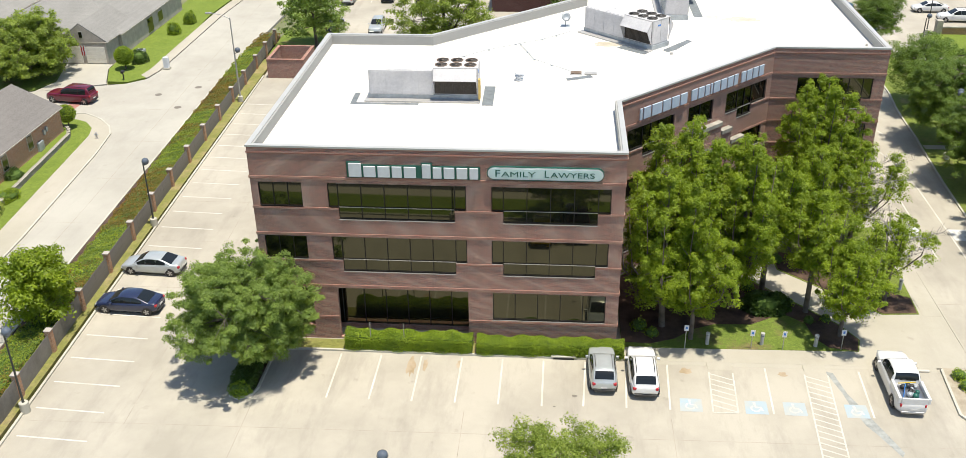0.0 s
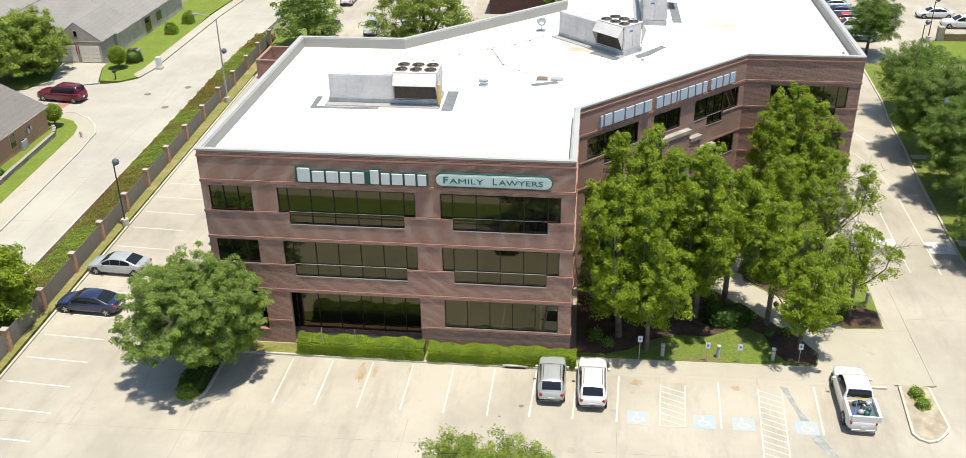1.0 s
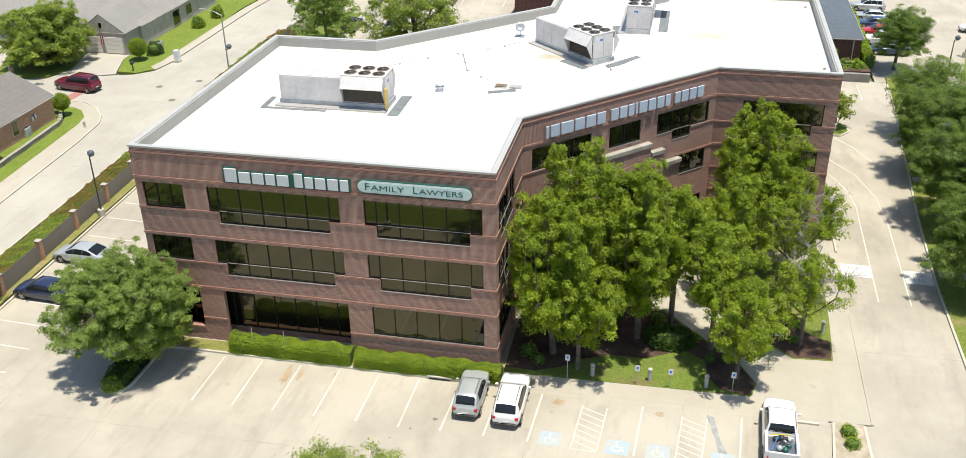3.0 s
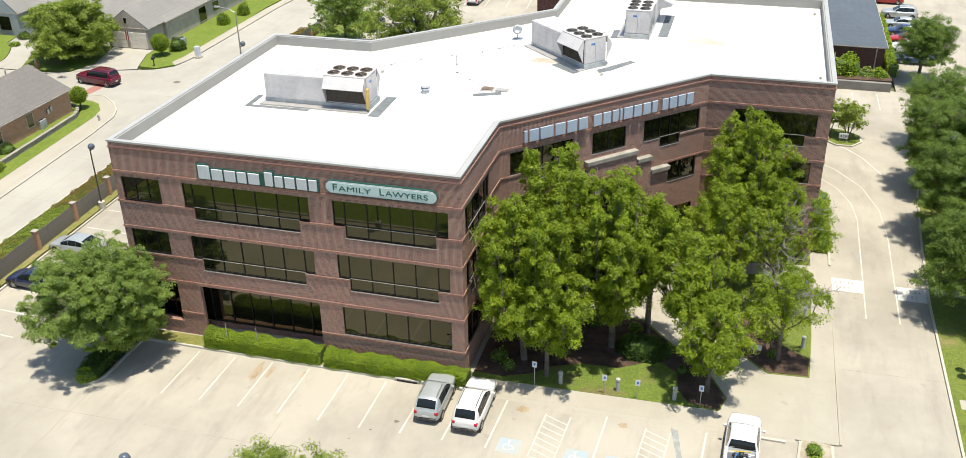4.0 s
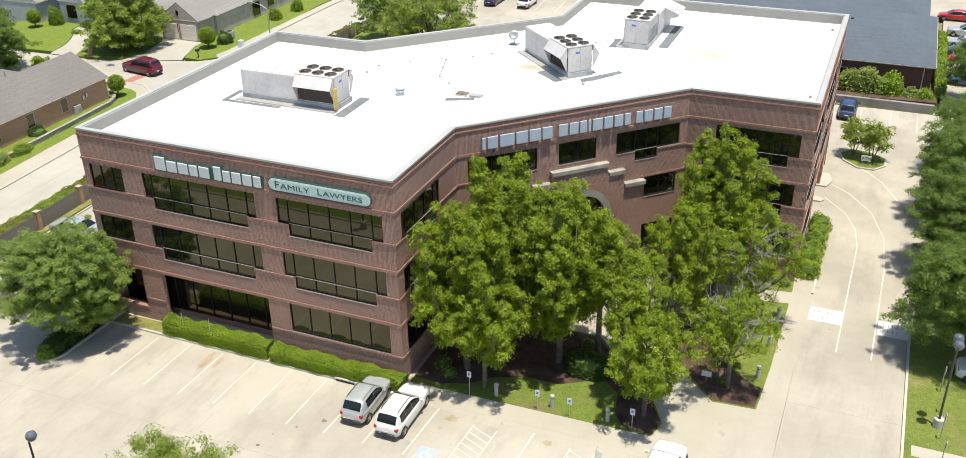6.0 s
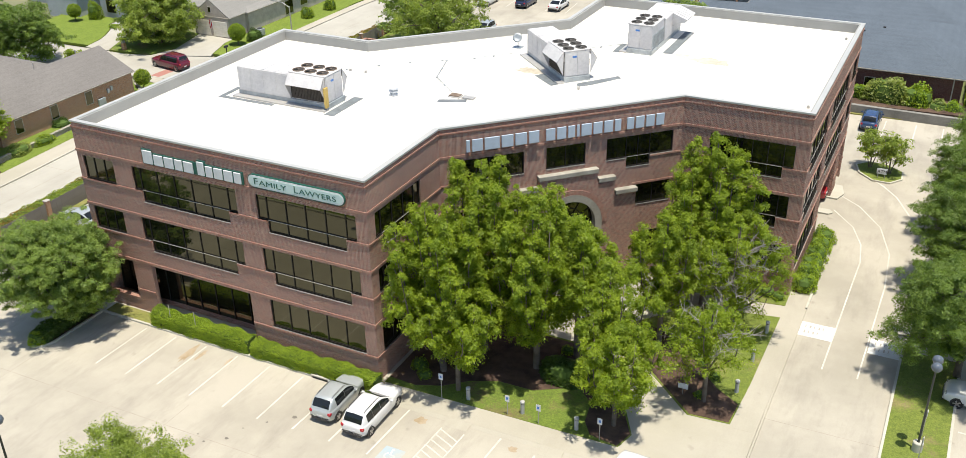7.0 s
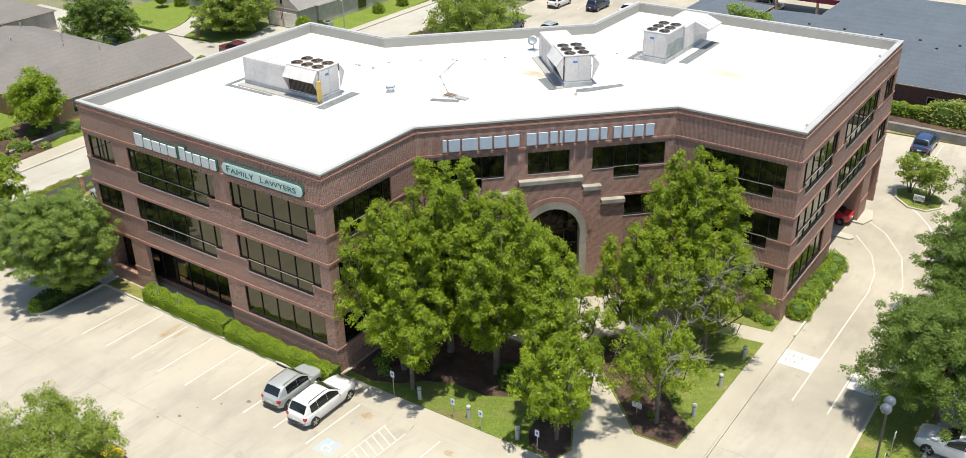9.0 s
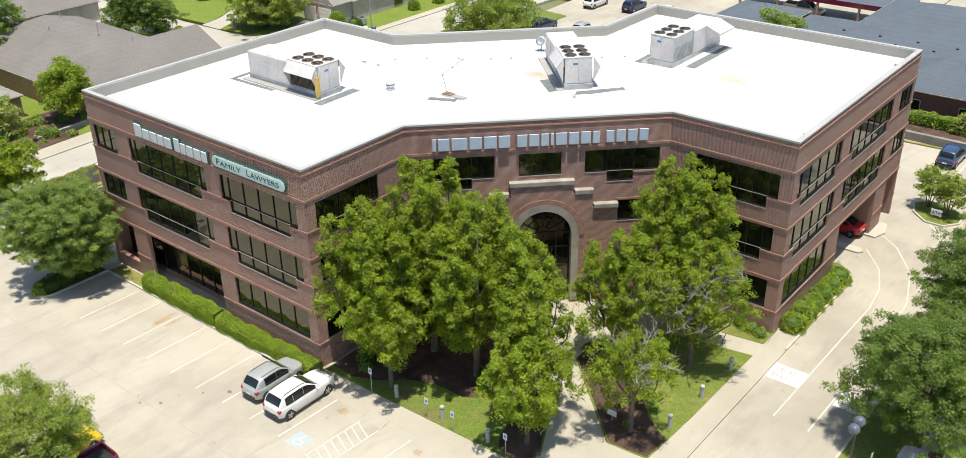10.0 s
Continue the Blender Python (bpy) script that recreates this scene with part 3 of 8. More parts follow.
def hatched(x0, x1, y0, y1, skew):
    """An access aisle with slanted bars."""
    marking([(x0, y1), (x0 + skew, y0)], 0.1, M_FAINT, 0.013)
    marking([(x1, y1), (x1 + skew, y0)], 0.1, M_FAINT, 0.013)
    n = int((y1 - y0) / 0.55)
    for k in range(n):
        ya = y1 - 0.15 - k * 0.55
        yb = max(ya - 0.65, y0)
        marking([(x0 + skew * (y1 - ya) / (y1 - y0), ya), (x1 + skew * (y1 - yb) / (y1 - y0), yb)], 0.1, M_FAINT)


hatched(30.1, 31.65, -6.55, -2.4, -0.25)
marking([(29.86, -6.62), (31.4, -6.58)], 0.1, M_FAINT, 0.017)
hatched(36.3, 37.8, -10.75, -2.3, -0.65)
for x in (28.57, 32.6, 34.98, 38.75):
    tagged(part("blue_square", drape_bm([(x - 0.74, -6.6), (x + 0.66, -6.6), (x + 0.7, -5.3), (x - 0.66, -5.3)], 0.008, 0), M_BLUE), "faded pale blue painted accessible stall square", "marking", "accessible stalls", "structure")
    bm = bmesh.new()
    for pts, w in (([(x - 0.08, -5.42), (x - 0.08, -5.58)], 0.16), ([(x - 0.08, -5.62), (x - 0.04, -5.92), (x + 0.26, -5.95), (x + 0.36, -6.28)], 0.12), ([(x - 0.2, -5.8), (x - 0.34, -6.0), (x - 0.32, -6.2), (x - 0.12, -6.34), (x + 0.12, -6.28), (x + 0.2, -6.12)], 0.1)):
        jb = ribbon(pts, w, 0.013)
        jb.to_mesh(me_tmp)
        jb.free()
        bm.from_mesh(me_tmp)
    tagged(part("accessible_symbol", bm, M_LINE), "worn white accessible symbol painted on the stall", "marking", "accessible stalls", "structure")
for y in [-11.54 + 2.72 * i for i in range(6)] + [5.44, 8.88, 12.35] + [15.69 + 2.95 * i for i in range(11)]:
    x = -13.15 - 0.043 * y
    marking([(x, y), (x + 4.55, y - 0.25)])
# lanes of the bank drive
marking([(50, 13.77), (50.19, 26.11), (50.26, 29.73), (49.9, 32.81), (48.87, 35.75), (46.89, 38.44)], 0.1, label="white lane line curving toward the drive-through")
marking([(52.27, 13.62), (52.48, 26.51), (52.19, 32.01), (50.96, 36.62), (48.78, 40.1), (46.37, 42.21)], 0.1, label="white lane line curving toward the drive-through")
marking([(52.97, 39.83), (51.52, 43.36), (50.16, 45.33), (47.96, 47.47)], 0.13, label="white lane line curving round the island")
for x0, x1, y0, y1 in ((47.72, 50.08, 17.3, 19.2), (52.45, 54.6, 17.0, 18.95)):
    box_ob = part("lane_box", drape_bm(rect(x0, y0, x1, y1), 0.012, 0), M_BOXWHITE)
    tagged(box_ob, "white painted lane box with worn dark lettering", "marking", "lane boxes", "structure")
    bm = bmesh.new()
    for row, n in ((0, 5), (1, 4)):
        for k in range(n):
            xx = x0 + 0.35 + k * 0.3
            yy = y1 - 0.55 - row * 0.72
            jb = drape_bm(rect(xx, yy - 0.2, xx + 0.06 + 0.05 * ((k + row) % 2), yy + 0.16), 0.017, 0)
            jb.to_mesh(me_tmp)
            jb.free()
            bm.from_mesh(me_tmp)
    part("worn_lettering", bm, M_GREYLETTER, box_ob)
for x in (48.45, 51.45, 54.1):
    marking([(x, 62.5), (x, 57.3)])
for k in range(7):
    marking([(-12.5 + 3.2 * k, 94.8), (-12.0 + 3.2 * k, 88.6)], 0.12)
marking([(58.52, 13.9), (63.4, 13.7)])
marking([(58.5, 10.69), (63.36, 10.49)])

# ---- the office building ----
H_TOP, H_ROOF = 14.57, 13.72
W, A = 24.1, 9.06
S = 46.16  # the plan mirrors itself about its diagonal
P = [(0, 0), (W, 0), (W, A), (S - A, S - W), (S, S - W), (S, S), (S - 24.3, S), (S - 24.3, S - 8.9), (8.9, 24.3), (0, 24.3)]
office = empty("office_building")
tagged(office, "three-storey red-brown brick office building with dark strip windows", "building")
TH = 0.36


class Facade:
    """Local frame of one wall: s along it (left to right from outside), z up, depth inwards."""

    def __init__(self, a, b):
        self.a = Vector((*a, 0))
        d = Vector((*b, 0)) - self.a
        self.len = d.length
        self.d = d.normalized()
        self.n = Vector((self.d.y, -self.d.x, 0))

    def at(self, s, z, depth=0.0):
        return self.a + self.d * s - self.n * depth + Vector((0, 0, z))

    def mat(self):
        """Maps local (s, outwards, z) to the world."""
        return Matrix((( self.d.x, self.n.x, 0, self.a.x), (self.d.y, self.n.y, 0, self.a.y), (0, 0, 1, 0), (0, 0, 0, 1)))


def fbox(bm, f, s0, s1, z0, z1, d0, d1, bevel=0.0):
    """A box on a facade: depth d0 (outer, negative is proud) to d1 (inner)."""
    box(bm, s0, -d1, z0, s1, -d0, z1, f.mat(), bevel)


def wall_mesh(f, z0, z1, holes, thick=TH, end0=0.0, end1=0.0):
    """A solid wall with rectangular openings cut through it."""
    ss = sorted({0.0 - end0, f.len + end1, *[h[0] for h in holes], *[h[1] for h in holes]})
    zs = sorted({z0, z1, *[h[2] for h in holes], *[h[3] for h in holes]})
    zs = [z for z in zs if z0 <= z <= z1]
    bm = bmesh.new()

    def solid(i, j):
        if not (0 <= i < len(ss) - 1 and 0 <= j < len(zs) - 1):
            return False
        cs, cz = (ss[i] + ss[i + 1]) / 2, (zs[j] + zs[j + 1]) / 2
        return not any(h[0] < cs < h[1] and h[2] < cz < h[3] for h in holes)

    cache = {}

    def v(i, j, k):
        if (i, j, k) not in cache:
            cache[i, j, k] = bm.verts.new(f.at(ss[i], zs[j], thick * k))
        return cache[i, j, k]

    for i in range(len(ss) - 1):
        for j in range(len(zs) - 1):
            if not solid(i, j):
                continue
            bm.faces.new((v(i, j, 0), v(i + 1, j, 0), v(i + 1, j + 1, 0), v(i, j + 1, 0)))
            bm.faces.new((v(i, j, 1), v(i, j + 1, 1), v(i + 1, j + 1, 1), v(i + 1, j, 1)))
            if not solid(i - 1, j):
                bm.faces.new((v(i, j, 0), v(i, j + 1, 0), v(i, j + 1, 1), v(i, j, 1)))
            if not solid(i + 1, j):
                bm.faces.new((v(i + 1, j, 0), v(i + 1, j, 1), v(i + 1, j + 1, 1), v(i + 1, j + 1, 0)))
            if not solid(i, j - 1):
                bm.faces.new((v(i, j, 0), v(i, j, 1), v(i + 1, j, 1), v(i + 1, j, 0)))
            if not solid(i, j + 1):
                bm.faces.new((v(i, j + 1, 0), v(i + 1, j + 1, 0), v(i + 1, j + 1, 1), v(i, j + 1, 1)))
    return bm


def window(f, s0, s1, z0, z1, low=None, panes=6, depth=0.14, name="window", low_panes=None):
    """A strip window: main band and, if given, a narrower lower row (s0, s1, z). Frame, panes and sill are parts."""
    win = empty(name)
    win.parent = office
    bm = bmesh.new()
    w = 0.055

    def bar(a, b, c, d):
        fbox(bm, f, a, b, c, d, depth - 0.05, depth + 0.06)

    if low:
        l0, l1, lz = low
        n = panes - 2
        cuts = [l0 + (l1 - l0) * k / n for k in range(n + 1)]
        cells = [(s0, l0)] + list(zip(cuts, cuts[1:])) + [(l1, s1)]
    else:
        cells = [(s0 + (s1 - s0) * k / panes, s0 + (s1 - s0) * (k + 1) / panes) for k in range(panes)]
    bar(s0, s1, z1 - w, z1)
    bar(s0, s1, z0, z0 + w)
    for a, b in cells:
        bar(a - w / 2 if a > s0 else a, a + w / 2 if a > s0 else a + w, z0 + w, z1 - w)
    bar(s1 - w, s1, z0 + w, z1 - w)
    panels = [(a + w / 2, b - w / 2, z0 + w, z1 - w) for a, b in cells]
    if low:
        bar(l0, l1, lz, lz + w)
        for a in cuts:
            bar(max(a - w / 2, l0), min(a + w / 2, l1), lz + w, z0)
        panels += [(a + w / 2, b - w / 2, lz + w, z0) for a, b in zip(cuts, cuts[1:])]
    part("window_frame", bm, M_FRAME, win)
    for a, b, c, d in panels:
        bm = bmesh.new()
        jit = random.uniform(-0.004, 0.004)
        fbox(bm, f, a, b, c, d, depth + 0.004 + jit, depth + 0.03 + jit)
        part("pane", bm, M_GLASS, win)
    bm = bmesh.new()
    if low:
        fbox(bm, f, s0, l0 - 0.002, z0 - 0.05, z0, -0.03, depth)
        fbox(bm, f, l1 + 0.002, s1, z0 - 0.05, z0, -0.03, depth)
        fbox(bm, f, l0, l1, lz - 0.05, lz, -0.03, depth)
        fbox(bm, f, l0 + 0.03, l1 - 0.03, z0 - 0.0, z0 + 0.03, depth - 0.075, depth - 0.052)
    else:
        fbox(bm, f, s0, s1, z0 - 0.05, z0, -0.03, depth)
    part("window_sill", bm, M_SILL, win)
    return win


def holes_of(s0, s1, z0, z1, low=None):
    hs = [(s0, s1, z0, z1)]
    if low:
        hs.append((low[0], low[1], low[2], z0))
    return hs


BANDS = [(12.28, 12.46), (10.12, 10.26), (8.2, 8.36), (6.2, 6.34), (4.24, 4.42), (1.74, 1.9)]


def bands(f, skips=(), s0=-0.05, s1=None, zlist=BANDS):
    """Projecting brick courses along a facade, stopping at openings."""
    bm = bmesh.new()
    s1 = f.len + 0.05 if s1 is None else s1
    for z0, z1 in zlist:
        cut = sorted((max(a, s0), min(b, s1)) for a, b, c, d in skips if c < z1 and d > z0 and b > s0 and a < s1)
        at = s0
        for a, b in cut:
            if a > at + 0.02:
                fbox(bm, f, at, a, z0, z1, -0.05, 0.02)
            at = max(at, b)
        if at < s1 - 0.02:
            fbox(bm, f, at, s1, z0, z1, -0.05, 0.02)
    fbox(bm, f, s0, s1, 14.05, 14.16, -0.05, 0.02)
    part("brick_band", bm, M_BAND, office)


def joints(f, ss, z0=0.3, skips=()):
    """Vertical control joints."""
    for s in ss:
        zs = sorted((c, d) for a, b, c, d in skips if a < s < b)
        at = z0
        for c, d in zs + [(14.05, 99)]:
            if c > at + 0.05:
                bm = bmesh.new()
                fbox(bm, f, s - 0.012, s + 0.012, at, c, -0.003, 0.01)
                part("control_joint", bm, M_JOINT, office)
            at = max(at, d)


# front (south) facade
F = Facade(P[0], P[1])
front = []
for z0, z1, lz in ((10.26, 12.02, 9.42), (6.36, 8.1, 5.5)):
    front.append((0.47, 3.33, z0, z1, None, 3))
    front.append((5.0, 14.0, z0, z1, (5.65, 13.25, lz), 7))
    front.append((15.62, 23.25, z0, z1, (16.38, 22.45, lz), 6))
front.append((15.66, 23.25, 1.97, 4.12, None, 6))
holes = [h for w_ in front for h in holes_of(*w_[:5])]
porch = [(0.55, 3.3, 1.0, 4.12), (5.05, 14.02, 0.1, 4.15)]
part("wall", wall_mesh(F, -0.4, 14.3, holes + porch), M_BRICK, office)
for s0, s1, z0, z1, low, n in front[:-1]:
    window(F, s0, s1, z0, z1, low, n)
window(F, 15.66, 23.25, 1.97, 4.12, None, 5)
bands(F, holes + porch)
joints(F, (1.65, 4.15, 14.8, 23.65), skips=holes + porch)
# recessed porch behind the ground-floor openings
bm = bmesh.new()
box(bm, 0.36, 1.2, 0.0, 14.3, 1.5, 0.55)
part("porch_base", bm, M_BRICK, office)
for k in range(9):
    bm = bmesh.new()
    xa = 0.5 + 1.53 * k
    box(bm, xa + 0.03, 1.24, 0.55, xa + 1.5, 1.27, 4.2)
    part("porch_pane", bm, M_GLASS, office)
for k in range(10):
    xa = 0.5 + 1.53 * k
    boxpart("porch_mullion", xa - 0.03, 1.18, 0.55, xa + 0.03, 1.3, 4.2, M_FRAME, office)
boxpart("porch_ceiling", 0.36, 0.36, 4.2, 14.4, 2.9, 4.4, M_STONE, office)
boxpart("porch_wall", 14.3, 0.36, -0.2, 14.6, 2.9, 4.2, M_BRICK, office)
boxpart("porch_floor", 0.36, 0.36, -0.2, 14.3, 2.6, 0.12, M_WALK, office)
boxpart("low_wall_cap", 0.5, -0.06, 1.0, 3.35, 0.42, 1.08, M_BAND, office)

# side of the south wing, toward the court
FA = Facade(P[1], P[2])
sidew = [(0.85, 6.4, z0, z1, (1.6, 5.65, lz), 5) for z0, z1, lz in ((10.26, 12.02, 9.42), (6.36, 8.1, 5.5))] + [(0.85, 6.4, 1.97, 4.12, None, 4)]
hs = [h for w_ in sidew for h in holes_of(*w_[:5])]
part("wall", wall_mesh(FA, -0.4, 14.3, hs, end0=-TH), M_BRICK, office)
for w_ in sidew:
    window(FA, *w_[:4], w_[4], w_[5])
bands(FA, hs, 0.0)
joints(FA, (7.2,), skips=hs)

# diagonal entrance facade
FE = Facade(P[2], P[3])
LE = FE.len
ent = [(0.87, 6.1, 10.36, 12.02, (2.66, 4.52, 9.6), 4), (7.78, 10.77, 10.38, 12.02, None, 2), (12.42, 17.72, 10.36, 12.02, (14.0, 15.88, 9.6), 4),
       (0.87, 3.6, 6.46, 8.08, None, 2), (14.9, 17.7, 6.46, 8.08, None, 2), (0.87, 3.6, 1.97, 4.12, None, 2), (14.9, 17.7, 1.97, 4.12, None, 2)]
hs = [h for w_ in ent for h in holes_of(*w_[:5])]
part("wall", wall_mesh(FE, -0.4, 14.3, hs + [(6.98, 12.16, 0.1, 8.36)]), M_BRICK, office)
for w_ in ent:
    window(FE, *w_[:4], w_[4], w_[5])
EB = [b for b in BANDS if b[0] > 12] + [(10.2, 10.32)] + [(8.14, 8.28)]
bands(FE, hs + [(4.56, 14.58, 0, 10.35)], 0.0, LE, EB)
joints(FE, (0.5, 6.95, 11.65, 18.0), z0=8.36, skips=hs)
# stepped portal with an arch
SC, ZC, RI = 9.57, 5.75, 1.97
portal = empty("entrance_portal")
portal.parent = office


def arch_block(bm, f, s0, s1, z0, z1, sc, zc, r, d0, d1, seg=20):
    """A wall block with an arched opening down to its foot."""
    prof = [(s0, z0), (s0, z1), (s1, z1), (s1, z0), (sc + r, z0)] + [(sc + r * math.cos(math.pi * k / seg), zc + r * math.sin(math.pi * k / seg)) for k in range(seg + 1)] + [(sc - r, z0)]
    fr = [bm.verts.new(f.at(s, z, d0)) for s, z in prof]
    bk = [bm.verts.new(f.at(s, z, d1)) for s, z in prof]
    bm.faces.new(fr[::-1])
    bm.faces.new(bk)
    n = len(prof)
    for i in range(n):
        j = (i + 1) % n
        bm.faces.new((fr[i], fr[j], bk[j], bk[i]))


def arch_ring(bm, f, sc, zc, r0, r1, d0, d1, foot, seg=24):
    """A half ring with straight legs."""
    ang = [math.pi * k / seg for k in range(seg + 1)]
    inner = [(sc + r0, foot)] + [(sc + r0 * math.cos(a), zc + r0 * math.sin(a)) for a in ang] + [(sc - r0, foot)]
    outer = [(sc + r1, foot)] + [(sc + r1 * math.cos(a), zc + r1 * math.sin(a)) for a in ang] + [(sc - r1, foot)]
    vs = [[bm.verts.new(f.at(*q, d)) for q in line] for line in (inner, outer) for d in (d0, d1)]
    i0, i1, o0, o1 = vs
    for k in range(len(inner) - 1):
        bm.faces.new((i0[k], o0[k], o0[k + 1], i0[k + 1]))
        bm.faces.new((o0[k], o1[k], o1[k + 1], o0[k + 1]))
        bm.faces.new((i1[k], i0[k], i0[k + 1], i1[k + 1]))
    bm.faces.new((i0[0], i1[0], o1[0], o0[0]))
    bm.faces.new((i0[-1], o0[-1], o1[-1], i1[-1]))


PD = -0.40
bm = bmesh.new()
arch_block(bm, FE, 6.8, 12.34, 0, 8.92, SC, ZC, RI + 0.02, PD, -0.001)
part("portal_wall", bm, M_BRICK, portal)
for s0, s1, z0, z1, d in ((7.17, 11.6, 8.92, 9.72, PD), (5.73, 6.798, 0, 8.92, PD), (12.342, 13.0, 0, 8.92, PD), (4.35, 5.728, 0, 7.75, PD + 0.1), (13.002, 14.78, 0, 7.75, PD + 0.1)):
    bm = bmesh.new()
    fbox(bm, FE, s0, s1, z0, z1, d, -0.001)
    part("portal_step", bm, M_BRICK, portal)
for s0, s1, z in ((7.08, 11.68, 9.72), (5.66, 7.06, 8.92), (11.7, 13.06, 8.92), (4.3, 5.64, 7.75), (13.08, 14.84, 7.75)):
    bm = bmesh.new()
    fbox(bm, FE, s0, s1, z, z + 0.33, PD - 0.09, -0.001, 0.03)
    part("stone_cap", bm, M_STONE, portal, "weathered pale cast-stone cap")
bm = bmesh.new()
arch_ring(bm, FE, SC, ZC, RI, RI + 0.52, PD - 0.06, PD + 0.62, 0.3)
part("stone_arch", bm, M_STONE, portal, "pale cast-stone arch with jambs")
bm = bmesh.new()
arch_ring(bm, FE, SC, ZC, RI + 0.54, RI + 0.92, PD - 0.05, PD + 0.02, ZC)
part("brick_arch", bm, M_BAND, portal)
# glazed arch
bm = bmesh.new()
n = 24
ctr = [bm.verts.new(FE.at(SC + (RI + 0.01) * math.cos(math.pi * k / n), ZC + (RI + 0.01) * math.sin(math.pi * k / n), 0.16)) for k in range(n + 1)]
ft = [bm.verts.new(FE.at(SC - RI, 0.1, 0.16)), bm.verts.new(FE.at(SC + RI, 0.1, 0.16))]
bm.faces.new((ctr + ft)[::-1])
part("arch_glass", bm, M_GLASS, portal)
bm = bmesh.new()
for k in range(1, 6):
    a = math.pi * k / 6
    p0, p1 = (SC + 0.5 * math.cos(a), ZC + 0.5 * math.sin(a)), (SC + RI * math.cos(a), ZC + RI * math.sin(a))
    tube(bm, [FE.at(*p0, 0.12), FE.at(*p1, 0.12)], [0.04, 0.04], 4)
for r in (0.5, 1.2):
    tube(bm, [FE.at(SC + r * math.cos(math.pi * k / 12), ZC + r * math.sin(math.pi * k / 12), 0.12) for k in range(13)], [0.04] * 13, 4)
for z in (ZC, 4.6, 3.1):
    fbox(bm, FE, SC - RI, SC + RI, z - 0.05, z + 0.05, 0.08, 0.15)
for s in (-0.95, 0, 0.95):
    fbox(bm, FE, SC + s - 0.04, SC + s + 0.04, 0.3, ZC, 0.08, 0.15)
part("arch_mullions", bm, M_FRAME, portal)

# front of the east wing
FB = Facade(P[3], P[4])
wb = [(2.1, 8.14, z0, z1, (2.9, 7.38, lz), 6) for z0, z1, lz in ((10.26, 12.02, 9.42), (6.36, 8.1, 5.5))] + [(2.1, 8.2, 1.97, 4.12, None, 4)]
hs = [h for w_ in wb for h in holes_of(*w_[:5])]
part("wall", wall_mesh(FB, -0.2, 14.3, hs, end1=0.0), M_BRICK, office)
for w_ in wb:
    window(FB, *w_[:4], w_[4], w_[5])
bands(FB, hs, 0.0)
joints(FB, (1.38, 8.62), skips=hs)

# east facade with the drive-through
FR = Facade(P[4], P[5])
er = []
for z0, z1, lz in ((10.26, 12.02, 9.42), (6.36, 8.1, 5.5)):
    er.append((0.85, 8.5, z0, z1, (1.65, 7.75, lz), 6))
    er.append((10.1, 19.1, z0, z1, (10.85, 18.4, lz), 7))
    er.append((20.75, 23.6, z0, z1, None, 3))
er.append((0.85, 8.5, 1.97, 4.12, None, 5))
hs = [h for w_ in er for h in holes_of(*w_[:5])]
bay = [(10.9, 18.8, -1, 4.15), (21.2, FR.len, -1, 4.15)]
part("wall", wall_mesh(FR, -0.2, 14.3, hs + bay, end0=-TH), M_BRICK, office)
for w_ in er:
    window(FR, *w_[:4], w_[4], w_[5])
bands(FR, hs + bay, 0.0)
joints(FR, (9.3, 19.9), z0=4.15, skips=hs)
# plain remaining walls and the drive-through bay
for a, b in ((5, 6), (6, 7), (7, 8), (8, 9), (9, 0)):
    f = Facade(P[a], P[b])
    hb = [(0.7, 15.4, -1, 4.15)] if a == 5 else []
    part("wall", wall_mesh(f, -0.2, 14.3, hb, end0=-0.003, end1=-TH if b == 0 else 0.0), M_BRICK, office)
boxpart("drive_through_ceiling", 29.0, 33.0, 4.17, 45.8, 45.8, 4.4, M_STONE, office)
boxpart("drive_through_wall", 29.0, 32.55, -0.2, 45.8, 32.95, 4.4, M_BRICK, office)
boxpart("drive_through_wall", 28.6, 33.0, -0.2, 29.0, 45.8, 4.4, M_BRICK, office)
boxpart("column", 44.5, 40.9, -0.2, 45.79, 43.22, 4.16, M_BRICK, office)
boxpart("column", 44.7, 33.0, -0.2, 45.79, 33.9, 4.16, M_BRICK, office)
slab("drive_through_island", [(41.2, 40.6), (46.8, 40.6), (47.2, 41.9), (46.8, 43.6), (41.2, 43.6)], 0.15, M_KERB, "raised concrete drive-through island", "island")
slab("drive_through_island", [(41.2, 37.2), (46.6, 37.2), (46.9, 37.6), (46.6, 38.1), (41.2, 38.1)], 0.15, M_KERB, "narrow raised concrete drive-through island", "island")

# roof deck, parapet and coping


def inset(poly, d):
    out = []
    n = len(poly)
    for i in range(n):
        p, q, r = Vector(poly[i - 1]), Vector(poly[i]), Vector(poly[(i + 1) % n])
        u, v = (q - p).normalized(), (r - q).normalized()
        nu, nv = Vector((-u.y, u.x)), Vector((-v.y, v.x))
        k = d / (1 + nu.dot(nv))
        out.append(tuple(q + (nu + nv) * k))
    return out


